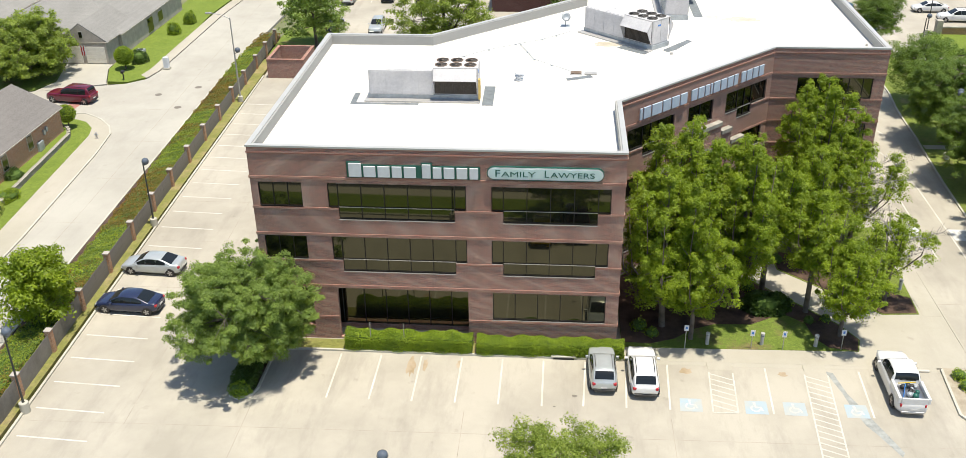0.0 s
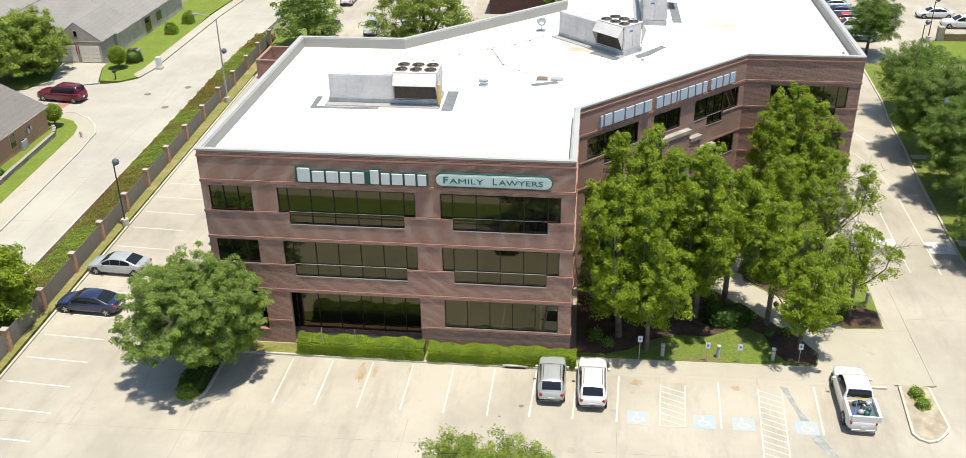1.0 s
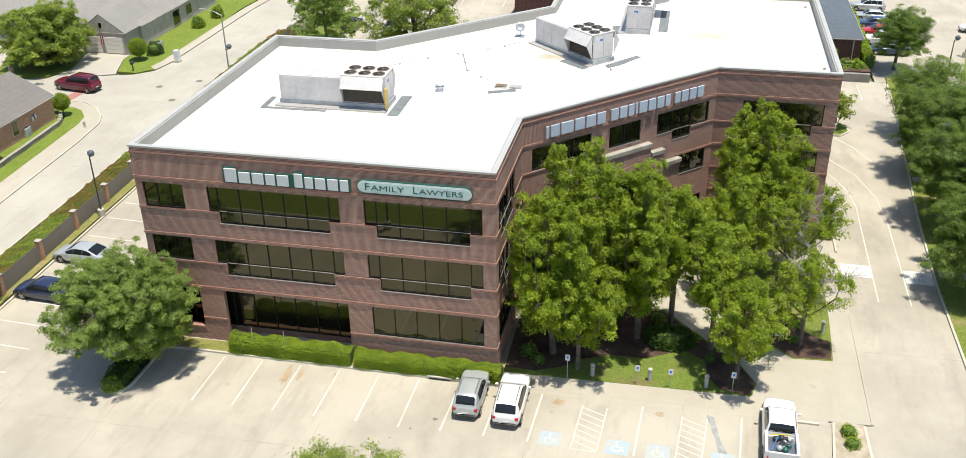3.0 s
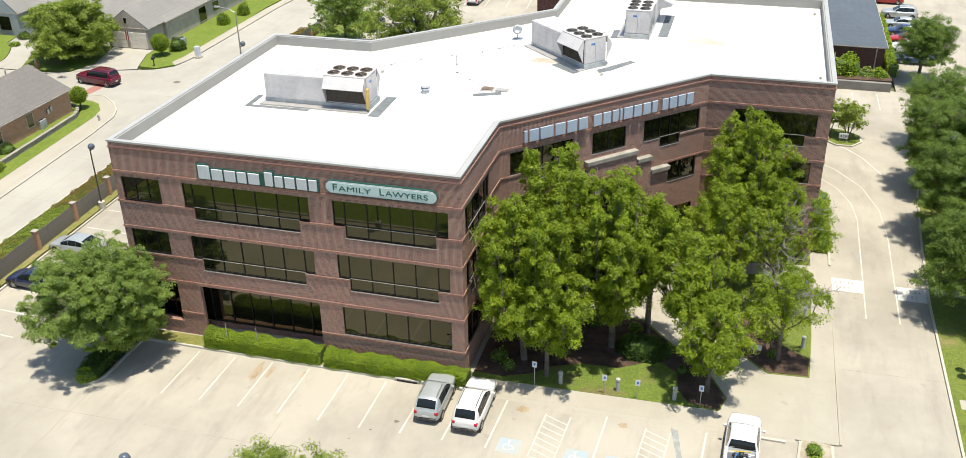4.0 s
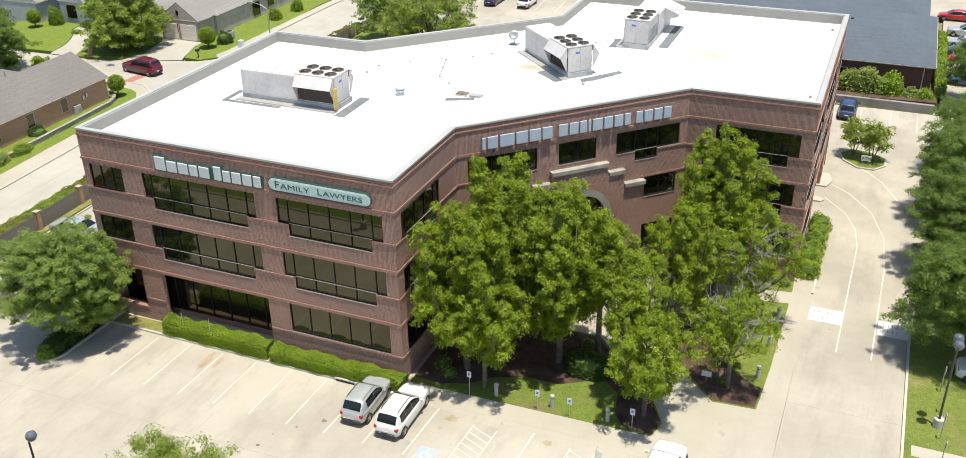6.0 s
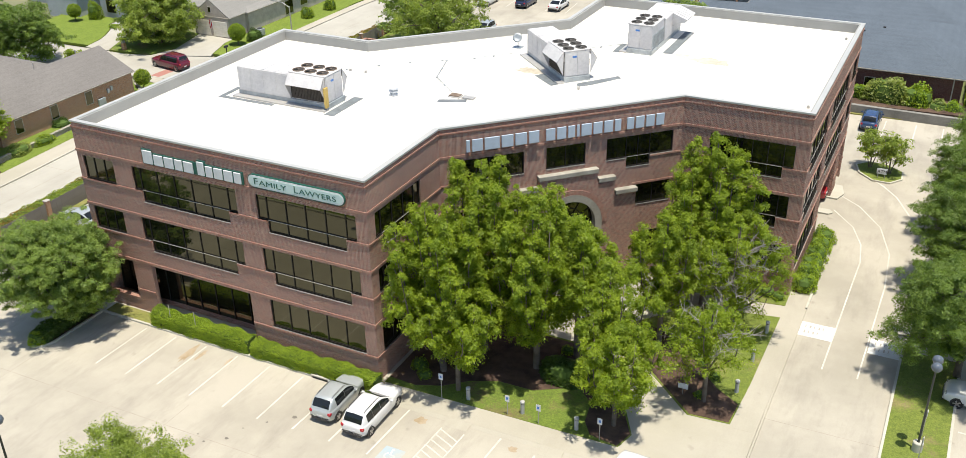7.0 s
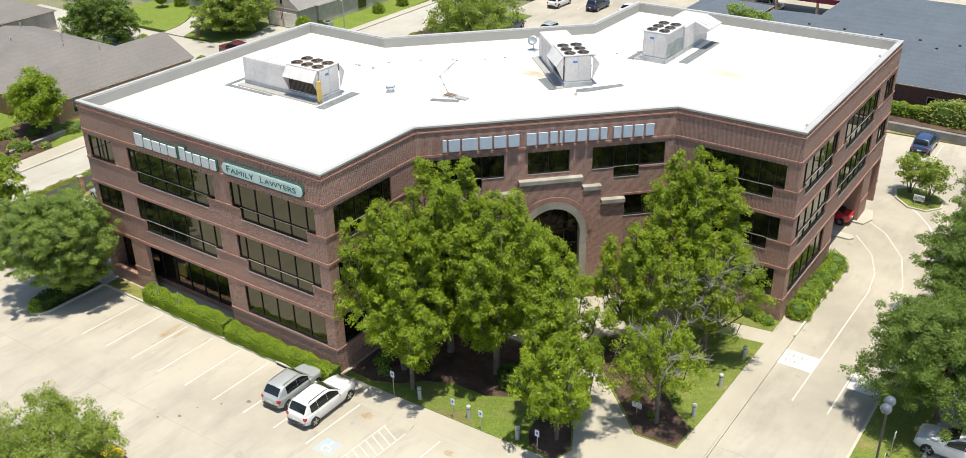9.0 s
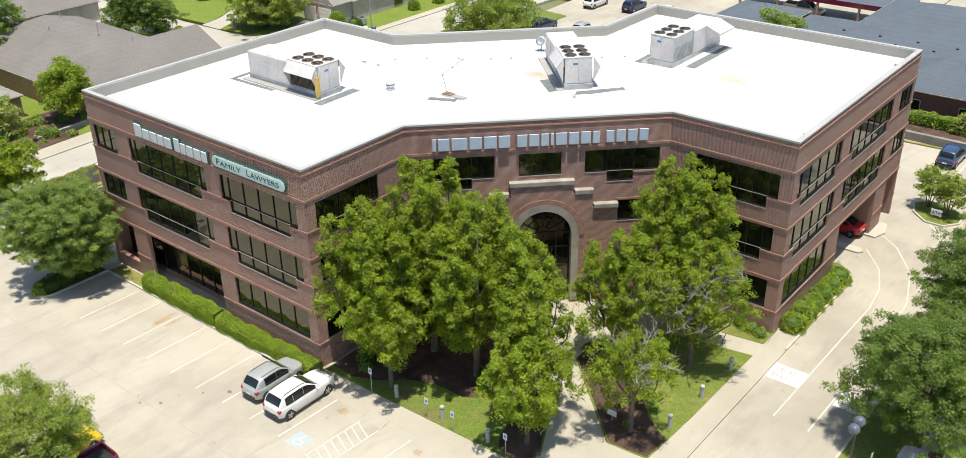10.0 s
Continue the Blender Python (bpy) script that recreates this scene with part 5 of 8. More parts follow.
tagged(part("kerb", ribbon(OI, 0.15, 0.15, 0.3), M_KERB), "pale concrete island kerb", "kerb", "", "structure")
hedge("island_hedge", [(-0.2, -1.78), (-0.15, -6.6)], 1.5, 0.8, M_DARKLEAF, "dark green clipped shrubs filling the oak island", 71, dens=90)
shrub(-0.15, -6.65, 0.75, 0.6, 0.85, 76, M_HEDGELEAF, "rounded shrub at the tip of the oak island")

# hedges
hedge("front_hedge", [(5.61, -0.89), (14.34, -0.91)], 1.15, 1.15, M_HEDGELEAF, "clipped bright green hedge in front of the brick wall", 72, leaf_size=0.08, dens=800)
hedge("front_hedge", [(14.64, -0.96), (24.58, -0.89)], 1.1, 1.0, M_HEDGELEAF, "clipped bright green hedge in front of the brick wall", 73, leaf_size=0.08, dens=800)
hedge("street_hedge", [(-15.88, -22.58), (-16.8, 10.24), (-18.18, 37.19), (-19.22, 59.59), (-19.12, 69.83)], 2.4, 0.7, M_STREETLEAF, "low clipped green and rust-red shrub hedge along the fence", 74, leaf_size=0.1, dens=210, wob=0.06, leaf2=M_REDLEAF)
for k in range(6):
    shrub(47.02, 23.75 + 1.62 * k, 0.92, 1.0, 1.2 + 0.12 * (k % 2), 80 + k, M_HEDGELEAF, "rounded green shrub below the east windows", group="east shrubs")
for k, (x, y, r) in enumerate(((44.0, 21.7, 0.55), (44.8, 21.5, 0.55), (45.6, 21.3, 0.52), (42.6, 21.4, 0.5), (43.92, 9.6, 0.4), (42.9, 10.62, 0.45), (42.08, 11.64, 0.4), (43.52, 7.26, 0.35), (39.07, 4.14, 0.4), (37.86, 3.88, 0.4), (36.84, 6.13, 0.45), (34.21, 8.11, 0.5), (31.19, 7.99, 0.5), (25.84, 2.39, 0.6), (26.65, 1.59, 0.5), (37.21, 12.47, 0.5), (46.1, -2.2, 0.5), (46.2, -3.3, 0.48))):
    shrub(x, y, r, r, r * 1.3, 100 + k, M_HEDGELEAF if k % 3 else M_DARKLEAF, "small rounded shrub in a planting bed", group="bed shrubs", dens=200)
shrub(35.03, 5.43, 1.7, 1.2, 1.5, 130, M_DARKLEAF, "broad dark blue-green evergreen shrub under trees", leaf_size=0.2)
# clipped garden shrubs to the west
topiary(-31.9, 36.9, 0.95, 0.7, 140, M_GUMLEAF, "ball-shaped clipped small tree on a lawn")
topiary(-33.72, 56.43, 1.15, 0.5, 141, M_GUMLEAF, "ball-shaped clipped small tree by a driveway")
shrub(-32.96, 59.11, 1.0, 1.2, 1.5, 142, M_DARKLEAF, "clipped shrub around an air conditioner")
shrub(-32.97, 71.27, 0.9, 0.9, 1.6, 143, M_GUMLEAF, "rounded shrub beside a house wall")
shrub(-32.56, 76.49, 0.9, 0.9, 1.7, 144, M_GUMLEAF, "rounded shrub beside a house wall")
shrub(-29.58, 20.04, 0.9, 1.3, 0.9, 145, M_GUMLEAF, "leafy garden plants beside the sidewalk")
shrub(-29.71, 16.82, 1.1, 1.5, 1.1, 146, M_PALELEAF, "leafy garden plants beside the sidewalk")
shrub(-31.03, 23.72, 0.9, 1.1, 1.2, 147, M_DARKLEAF, "dark rounded shrub beside a house")
topiary(-63.66, 56.01, 1.0, 0.5, 148, M_GUMLEAF, "ball-shaped clipped small tree by a garage")
shrub(-61.91, 58.28, 1.1, 1.0, 2.6, 149, M_GUMLEAF, "tall rounded shrub against a pale house wall")
shrub(-55.7, 55.63, 0.7, 0.6, 0.5, 156, M_HEDGELEAF, "low mounded plants at the edge of a lawn")
shrub(-56.58, 58.74, 0.9, 0.7, 0.9, 157, M_DARKLEAF, "low dark shrub beside a pale house wall")
# leafy front garden beside the street
slab("garden_bed", [(-34.63, 1.87), (-28.62, 1.65), (-29.4, 14.43), (-32.08, 15.88), (-35.5, 15.35)], 0.60, M_MULCH, "shaded garden bed with mixed plants and rocks", "planting bed", 0.7)
slab("garden_bed", [(-28.51, 1.64), (-26.58, 1.53), (-27.31, 12.79), (-29.2, 13.78)], 0.17, M_MULCH, "garden bed with leafy plants beside the sidewalk", "planting bed")
rng_g = random.Random(21)
for k in range(26):
    gx, gy = rng_g.uniform(-34.0, -27.4), rng_g.uniform(2.6, 13.6)
    r = rng_g.uniform(0.35, 0.85)
    shrub(gx, gy, r, r * rng_g.uniform(0.8, 1.2), r * 1.1 + (0.5 if gx < -29.0 else 0.1), 300 + k, (M_GUMLEAF, M_PALELEAF, M_DARKLEAF, M_ELMLEAF)[k % 4], ("leafy green plant in a front garden", "pale feathery plant in a front garden", "dark rounded plant in a front garden", "light green plant in a front garden")[k % 4], "garden_plant", leaf_size=0.15, dens=240, group="garden plants")
# north-east hedge and flowering shrub
hedge("wall_hedge", [(35.82, 66.53), (45.9, 66.82)], 1.2, 1.2, M_HEDGELEAF, "clipped green hedge above a retaining wall", 75, leaf_size=0.2, dens=50, base=0.9)
for k, (x, y, rx, h) in enumerate(((47.71, 66.71, 2.6, 3.4), (50.71, 66.9, 2.0, 2.8), (53.07, 66.79, 1.2, 1.5), (54.58, 66.86, 1.2, 1.5))):
    shrub(x, y, rx, 1.3, h, 150 + k, M_PALELEAF if k % 2 == 0 else M_HEDGELEAF, "large loose pale-flowering shrub above a retaining wall", leaf_size=0.22, dens=220)
hedge("side_hedge", [(56.1, 67.97), (56.2, 91.13)], 1.0, 1.3, M_HEDGELEAF, "clipped green hedge beside the low building", 77, leaf_size=0.22, dens=50, base=0.4)


# ---- vehicles ----
def paint(name, c, metal=0.0, rough=0.25):
    m = Mat(name, rough, metal, 0.5)
    n = m.noise(2.0, 3)
    m.colour(m.mix(1.0, c, m.ramp(n, [(0.3, (0.93, 0.93, 0.93)), (0.7, (1.03, 1.03, 1.03))]), 'MULTIPLY'))
    m.b.inputs["Coat Weight"].default_value = 0.6
    m.b.inputs["Coat Roughness"].default_value = 0.06
    return m.m


P_WHITE = paint("white_car_paint", (0.66, 0.66, 0.65))
P_SILVER = paint("silver_car_paint", (0.46, 0.49, 0.49), 0.35, 0.3)
P_NAVY = paint("navy_car_paint", (0.018, 0.026, 0.065))
P_MAROON = paint("maroon_car_paint", (0.12, 0.008, 0.026))
P_RED = paint("red_car_paint", (0.42, 0.02, 0.025))
P_BLUE = paint("blue_car_paint", (0.03, 0.06, 0.14))
P_YELLOW = paint("yellow_car_paint", (0.72, 0.50, 0.02))
P_TAN = paint("tan_car_paint", (0.42, 0.36, 0.27))

SHAPES = {
    # length, width, top line of the lower body, roof line (x, z) from rear glass foot to windscreen foot, rear glass ends, windscreen starts, wheel radius
    "suv": (4.8, 1.9, [(-2.4, 0.62), (-2.37, 0.9), (-2.24, 1.03), (-1.2, 1.05), (0.6, 1.05), (1.05, 1.05), (1.6, 1.03), (2.08, 0.96), (2.32, 0.8), (2.4, 0.5)],
            [(-2.3, 1.0), (-2.1, 1.36), (-1.82, 1.62), (-1.2, 1.70), (-0.5, 1.72), (-0.05, 1.68), (0.5, 1.38), (1.05, 1.03)], -1.88, 0.0, 0.35),
    "small_suv": (4.3, 1.8, [(-2.15, 0.62), (-2.12, 0.9), (-1.98, 1.03), (-1.1, 1.05), (0.6, 1.05), (0.95, 1.05), (1.45, 1.02), (1.88, 0.94), (2.08, 0.78), (2.15, 0.5)],
                  [(-2.06, 1.0), (-1.86, 1.34), (-1.56, 1.58), (-1.0, 1.65), (-0.4, 1.66), (0.1, 1.61), (0.52, 1.36), (0.97, 1.03)], -1.6, 0.12, 0.33),
    "long_suv": (5.6, 2.02, [(-2.8, 0.7), (-2.78, 1.02), (-2.66, 1.14), (-1.4, 1.16), (0.8, 1.16), (1.15, 1.16), (2.0, 1.13), (2.52, 1.06), (2.74, 0.9), (2.8, 0.55)],
                 [(-2.72, 1.12), (-2.62, 1.55), (-2.45, 1.82), (-1.6, 1.89), (-0.6, 1.9), (0.2, 1.85), (0.7, 1.53), (1.15, 1.14)], -2.4, 0.22, 0.38),
    "sedan": (4.85, 1.85, [(-2.42, 0.6), (-2.38, 0.88), (-2.2, 0.98), (-1.5, 1.0), (-0.6, 0.97), (0.7, 0.94), (1.2, 0.92), (1.8, 0.84), (2.2, 0.74), (2.38, 0.62), (2.42, 0.45)],
              [(-1.95, 0.96), (-1.4, 1.2), (-0.9, 1.38), (-0.4, 1.44), (0.1, 1.44), (0.45, 1.38), (0.9, 1.16), (1.35, 0.91)], -0.95, 0.4, 0.33),
    "coupe": (4.6, 1.9, [(-2.3, 0.6), (-2.25, 0.88), (-2.05, 0.96), (-1.4, 0.98), (-0.4, 0.92), (0.6, 0.89), (1.1, 0.87), (1.75, 0.8), (2.1, 0.7), (2.26, 0.58), (2.3, 0.42)],
              [(-1.9, 0.94), (-1.4, 1.1), (-0.9, 1.24), (-0.5, 1.29), (-0.1, 1.29), (0.2, 1.24), (0.65, 1.06), (1.15, 0.86)], -0.85, 0.15, 0.34),
    "pickup": (5.85, 2.03, [(-2.92, 0.75), (-2.9, 0.98), (-2.8, 1.06), (-1.0, 1.06), (-0.8, 1.14), (1.1, 1.14), (1.6, 1.14), (2.3, 1.1), (2.7, 1.02), (2.87, 0.9), (2.92, 0.6)],
               [(-0.98, 1.1), (-0.9, 1.5), (-0.75, 1.8), (-0.3, 1.88), (0.3, 1.88), (0.75, 1.82), (1.15, 1.52), (1.6, 1.1)], -0.72, 0.72, 0.4),
}


def resample(line, n):
    """A smooth top line through the given points."""
    xs = [p[0] for p in line]
    zs = [p[1] for p in line]
    out = []
    for k in range(n):
        x = xs[0] + (xs[-1] - xs[0]) * (0.5 - 0.5 * math.cos(math.pi * k / (n - 1)))
        i = max(0, min(len(xs) - 2, next((j for j in range(len(xs) - 1) if xs[j + 1] >= x), len(xs) - 2)))
        t = (x - xs[i]) / (xs[i + 1] - xs[i])
        m0 = (zs[min(i + 1, len(zs) - 1)] - zs[max(i - 1, 0)]) / (xs[min(i + 1, len(xs) - 1)] - xs[max(i - 1, 0)])
        m1 = (zs[min(i + 2, len(zs) - 1)] - zs[i]) / (xs[min(i + 2, len(xs) - 1)] - xs[i])
        h = xs[i + 1] - xs[i]
        z = (2 * t ** 3 - 3 * t ** 2 + 1) * zs[i] + (t ** 3 - 2 * t ** 2 + t) * h * m0 + (-2 * t ** 3 + 3 * t ** 2) * zs[i + 1] + (t ** 3 - t ** 2) * h * m1
        out.append((x, z))
    return out


def grid_part(name, rows, mat, root, thick=0.0):
    """A smooth sheet through rows of points."""
    bm = bmesh.new()
    vs = [[bm.verts.new(p) for p in row] for row in rows]
    for a, b in zip(vs, vs[1:]):
        for k in range(len(a) - 1):
            bm.faces.new((a[k], a[k + 1], b[k + 1], b[k]))
    bmesh.ops.recalc_face_normals(bm, faces=bm.faces[:])
    return part(name, bm, mat, root, smooth=True)


def car(kind, x, y, heading, mat, label, name="car", bed_load=False):
    """A parked vehicle: lofted body, glasshouse with separate panes, wheels, lamps. heading: degrees from +x."""
    L, Wd, tops, roofline, rear_end, front_start, wr = SHAPES[kind]
    slope = Vector((g(x + 1, y) - g(x, y), g(x, y + 1) - g(x, y), 0))
    up = Vector((-slope.x, -slope.y, 1)).normalized()
    tilt = Vector((0, 0, 1)).rotation_difference(up).to_matrix().to_4x4()
    root = empty(name, Matrix.Translation((x, y, g(x, y) + 0.012)) @ tilt @ Matrix.Rotation(radians(heading), 4, 'Z'))
    tagged(root, label, "car" if kind != "pickup" else "pickup truck", "vehicles")
    w, e = Wd / 2, L / 2

    def half_width(px):
        q = abs(px) / e
        return w * (1 - 0.20 * q ** 7 - 0.03 * q ** 2)

    line = resample(tops, 26)

    def top_at(px):
        for (xa, za), (xb, zb) in zip(line, line[1:]):
            if xa <= px <= xb:
                return za + (zb - za) * (px - xa) / (xb - xa)
        return line[-1][1]

    rings = []
    bm = bmesh.new()
    for px, top in line:
        ww = half_width(px)
        q = abs(px) / e
        lo = 0.22 + 0.16 * q ** 8
        half = [(0.0, lo), (ww * 0.84, lo), (ww * 0.95, lo + 0.07), (ww * 0.99, lo + 0.2), (ww, (lo + top) / 2), (ww * 0.985, top - 0.16), (ww * 0.955, top - 0.06), (ww * 0.89, top - 0.012), (ww * 0.75, top + 0.008), (0.0, top + 0.03)]
        rings.append([bm.verts.new((px, a, z)) for a, z in half] + [bm.verts.new((px, -a, z)) for a, z in half[-2:0:-1]])
    n = len(rings[0])
    for r0, r1 in zip(rings, rings[1:]):
        for k in range(n):
            bm.faces.new((r0[k], r0[(k + 1) % n], r1[(k + 1) % n], r1[k]))
    bm.faces.new(rings[0])
    bm.faces.new(rings[-1][::-1])
    bmesh.ops.recalc_face_normals(bm, faces=bm.faces[:])
    part("body", bm, mat, root, smooth=True)

    # glasshouse: a shell in body paint, panes a little proud of it
    rl = resample(roofline, 23)
    peak = max(z for _, z in rl)

    def shell(px, z, out=0.0):
        base = top_at(px) - 0.02
        hi = max(z, base + 0.01)
        k = (hi - base) / max(peak - base, 0.01)
        bw = half_width(px) * 0.915
        rw = bw * (1 - 0.21 * k)
        mid = base + (hi - base) * 0.6
        return [(px, bw + out, base), (px, bw * (1 - 0.10 * k) + out, mid), (px, rw + out * 0.8, hi - 0.05 * k + out * 0.4), (px, rw * 0.86, hi + out), (px, 0.0, hi + 0.035 * k + out)]

    rows = []
    for px, z in rl:
        h = shell(px, z)
        rows.append(h + [(a, -b, c) for a, b, c in h[-2::-1]])
    grid_part("roof", rows, mat, root)
    off = 0.012

    def top_pane(name_, x0, x1, k=0.82):
        rr = []
        for i in range(6):
            px = x0 + (x1 - x0) * i / 5
            z = next(za + (zb - za) * (px - xa) / (xb - xa) for (xa, za), (xb, zb) in zip(rl, rl[1:]) if xa <= px <= xb + 1e-9)
            s_ = shell(px, z)
            yw = s_[3][1] * 1.03
            rr.append([(px, yw * t, s_[3][2] + (s_[4][2] - s_[3][2]) * (1 - abs(t)) + off + (0.004 if abs(t) < 1 else 0)) for t in (-1, -0.5, 0, 0.5, 1)])
        grid_part(name_, rr, M_CARGLASS, root)

    r0x, r1x = rl[0][0], rl[-1][0]
    top_pane("rear_window", r0x + 0.16 * (rear_end - r0x), rear_end - 0.04)
    top_pane("windscreen", front_start + 0.1, r1x - 0.12)
    cuts = {"sedan": (-1.35, -0.55, 0.28, 1.0), "coupe": (-1.2, -0.5, 0.85), "pickup": (-0.78, 0.1, 1.15), "long_suv": (-2.3, -1.4, -0.45, 0.75), "suv": (-1.8, -1.2, -0.35, 0.62), "small_suv": (-1.35, -0.4, 0.6)}[kind]
    for sgn in (1, -1):
        for a_, b_ in zip(cuts, cuts[1:]):
            rr = []
            for i in range(5):
                px = a_ + 0.009 + (b_ - a_ - 0.018) * i / 4
                z = next(za + (zb - za) * (px - xa) / (xb - xa) for (xa, za), (xb, zb) in zip(rl, rl[1:]) if xa <= px <= xb + 1e-9)
                h = shell(px, z, off)
                lo_, md, hi_ = (Vector(h[0]), Vector(h[1]), Vector(h[2]))
                pts = [lo_.lerp(md, 0.12), md, md.lerp(hi_, 0.82)]
                rr.append([(p.x, p.y * sgn, p.z) for p in pts])
            grid_part("side_window", rr, M_CARGLASS, root)
    # wheels
    for wx in (-e + 0.78 + (0.35 if kind == "pickup" else 0), e - 0.86):
        for sgn in (1, -1):
            ww = half_width(wx)
            wheel = empty("wheel")
            wheel.parent = root
            wheel.matrix_basis = pose(wx, sgn * (ww - 0.1), wr, -90 * sgn, 0, 0)
            bm = bmesh.new()
            lathe(bm, [(wr * 0.62, -0.1), (wr * 0.95, -0.1), (wr, -0.06), (wr, 0.06), (wr * 0.95, 0.108), (wr * 0.7, 0.11), (wr * 0.66, 0.06)], seg=20)
            part("tyre", bm, M_TYRE, wheel)
            bm = bmesh.new()
            lathe(bm, [(wr * 0.68, 0.05), (0.04, 0.06)], seg=16)
            for k in range(5):
                box(bm, 0.02, -0.045, 0.062, wr * 0.68, 0.045, 0.112, Matrix.Rotation(2 * math.pi * k / 5, 4, 'Z'))
            part("rim", bm, M_RIM, wheel)
            # no well is cut: a flat black disc paints its shade on the body
            bm = bmesh.new()
            lathe(bm, [(wr + 0.05, -0.05), (wr + 0.05, 0.008)], (0, 0, 0), 20)
            arch = part("wheel_well_disc", bm, M_BLACKTRIM, root)
            arch.matrix_basis = pose(wx, sgn * (ww - 0.004), wr + 0.015, -90 * sgn, 0, 0)
    # lamps, bumpers, mirrors, plate
    zf, zr_ = top_at(e - 0.2), top_at(-e + 0.12)
    for sgn in (1, -1):
        yw = half_width(e - 0.25) * 0.74
        boxpart("head_lamp", e - 0.42, sgn * yw - 0.16, zf - 0.16, e - 0.1, sgn * yw + 0.16, zf - 0.015, M_HEAD, root, 0.03)
        yw = half_width(-e + 0.15) * 0.86
        boxpart("tail_lamp", -e + (0.005 if kind != "pickup" else -0.03), sgn * yw - (0.12 if kind != "pickup" else 0.02), zr_ - 0.26, -e + 0.24, sgn * yw + 0.1, zr_ - 0.05, M_TAIL, root, 0.05)
        mx = r1x - 0.42
        boxpart("mirror", mx - 0.08, sgn * (w + 0.1) - 0.1, top_at(mx) - 0.02, mx + 0.08, sgn * (w + 0.1) + 0.1, top_at(mx) + 0.13, mat, root, 0.03)
    boxpart("front_bumper", e - 0.22, -w * 0.7, 0.26, e + 0.02, w * 0.7, 0.44, M_BLACKTRIM, root, 0.05)
    boxpart("rear_bumper", -e - 0.03, -w * 0.7, 0.3, -e + 0.22, w * 0.7, 0.46, M_BLACKTRIM if kind != "pickup" else M_RIM, root, 0.05)
    boxpart("plate_bar", -e - 0.02, -0.2, 0.56, -e + 0.05, 0.2, 0.68, M_PLATE, root)
    if kind in ("suv", "small_suv", "long_suv"):
        for sgn in (1, -1):
            bm = bmesh.new()
            ry = w * 0.60
            tube(bm, [(rear_end + 0.15, sgn * ry, peak - 0.05), (rear_end + 0.3, sgn * ry, peak + 0.03), (front_start - 0.25, sgn * ry, peak + 0.03), (front_start - 0.05, sgn * ry, peak - 0.05)], [0.022] * 4, 6)
            part("roof_rail", bm, M_BLACKTRIM if mat is not P_SILVER else M_RIM, root)
    if kind == "pickup":
        boxpart("bed_floor", -2.78, -w * 0.76, 1.06, -1.05, w * 0.76, 1.105, M_BLACKTRIM if not bed_load else M_RIM, root, 0, None, "open load bed")
        for nm, a in (("bed_side", (-2.86, w * 0.77, 1.0, -0.95, w * 0.95, 1.42)), ("bed_side", (-2.86, -w * 0.95, 1.0, -0.95, -w * 0.77, 1.42)), ("tailgate", (-2.9, -w * 0.77, 0.75, -2.78, w * 0.77, 1.42))):
            boxpart(nm, *a, mat, root, 0.04)
    return root


car("small_suv", 23.07, -3.2, 91.3, P_SILVER, "small silver sport utility car parked nose to the kerb")
car("suv", 25.68, -3.3, 90.6, P_WHITE, "white crossover parked nose to the kerb")
car("pickup", 41.98, -3.45, 88.5, P_WHITE, "white crew-cab pickup truck with a loaded bed", "pickup_truck", True)
car("sedan", -11.64, 8.47, 177, P_SILVER, "silver four-door sedan parked beside the fence verge")
car("sedan", -11.33, 2.91, 177, P_NAVY, "dark blue four-door sedan parked beside the fence verge")
car("long_suv", -35.29, 45.17, 172, P_MAROON, "maroon full-size sport utility car on the side street")
car("suv", 47.05, 60.7, 90, P_BLUE, "dark blue crossover parked by a retaining wall")
car("sedan", 43.45, 40.36, 180, P_RED, "red car waiting under the drive-through")
car("suv", 59.75, 14.0, 180, P_WHITE, "white crossover parked beyond the verge")
car("coupe", 18.66, -15.64, 92, P_YELLOW, "yellow coupe with a dark roof under the elm")
car("pickup", 21.62, -17.09, -92, P_MAROON, "dark red pickup truck with an open bed", "pickup_truck")
car("suv", -11.23, 74.34, 90, P_NAVY, "dark sport utility car in the rear lot")
car("suv", -5.3, 74.13, -90, P_SILVER, "silver sport utility car in the rear lot")
car("suv", -12.16, 89.06, 90, P_WHITE, "white sport utility car in the rear lot")
car("suv", -6.33, 90.5, 90, P_NAVY, "dark blue sport utility car in the rear lot")
car("sedan", -1.12, 90.77, 90, P_WHITE, "white sedan in the rear lot")
for k, (y, mt, kd, nm) in enumerate(((95.6, P_SILVER, "suv", "silver"), (90.5, P_SILVER, "sedan", "silver"), (86.9, P_BLUE, "sedan", "blue"), (83.1, P_RED, "sedan", "red"), (78.7, P_WHITE, "pickup", "white"), (75.0, P_BLUE, "sedan", "blue"))):
    car(kd, 59.3, y, 178, mt, nm + " vehicle parked beside the low building")
car("sedan", 58.14, 103.42, 178, P_RED, "red sedan parked on the access drive")
car("sedan", 72.39, 86.73, 178, P_WHITE, "white sedan parked by a lawn")
car("suv", 74.33, 81.93, 178, P_WHITE, "white crossover parked by a lawn")


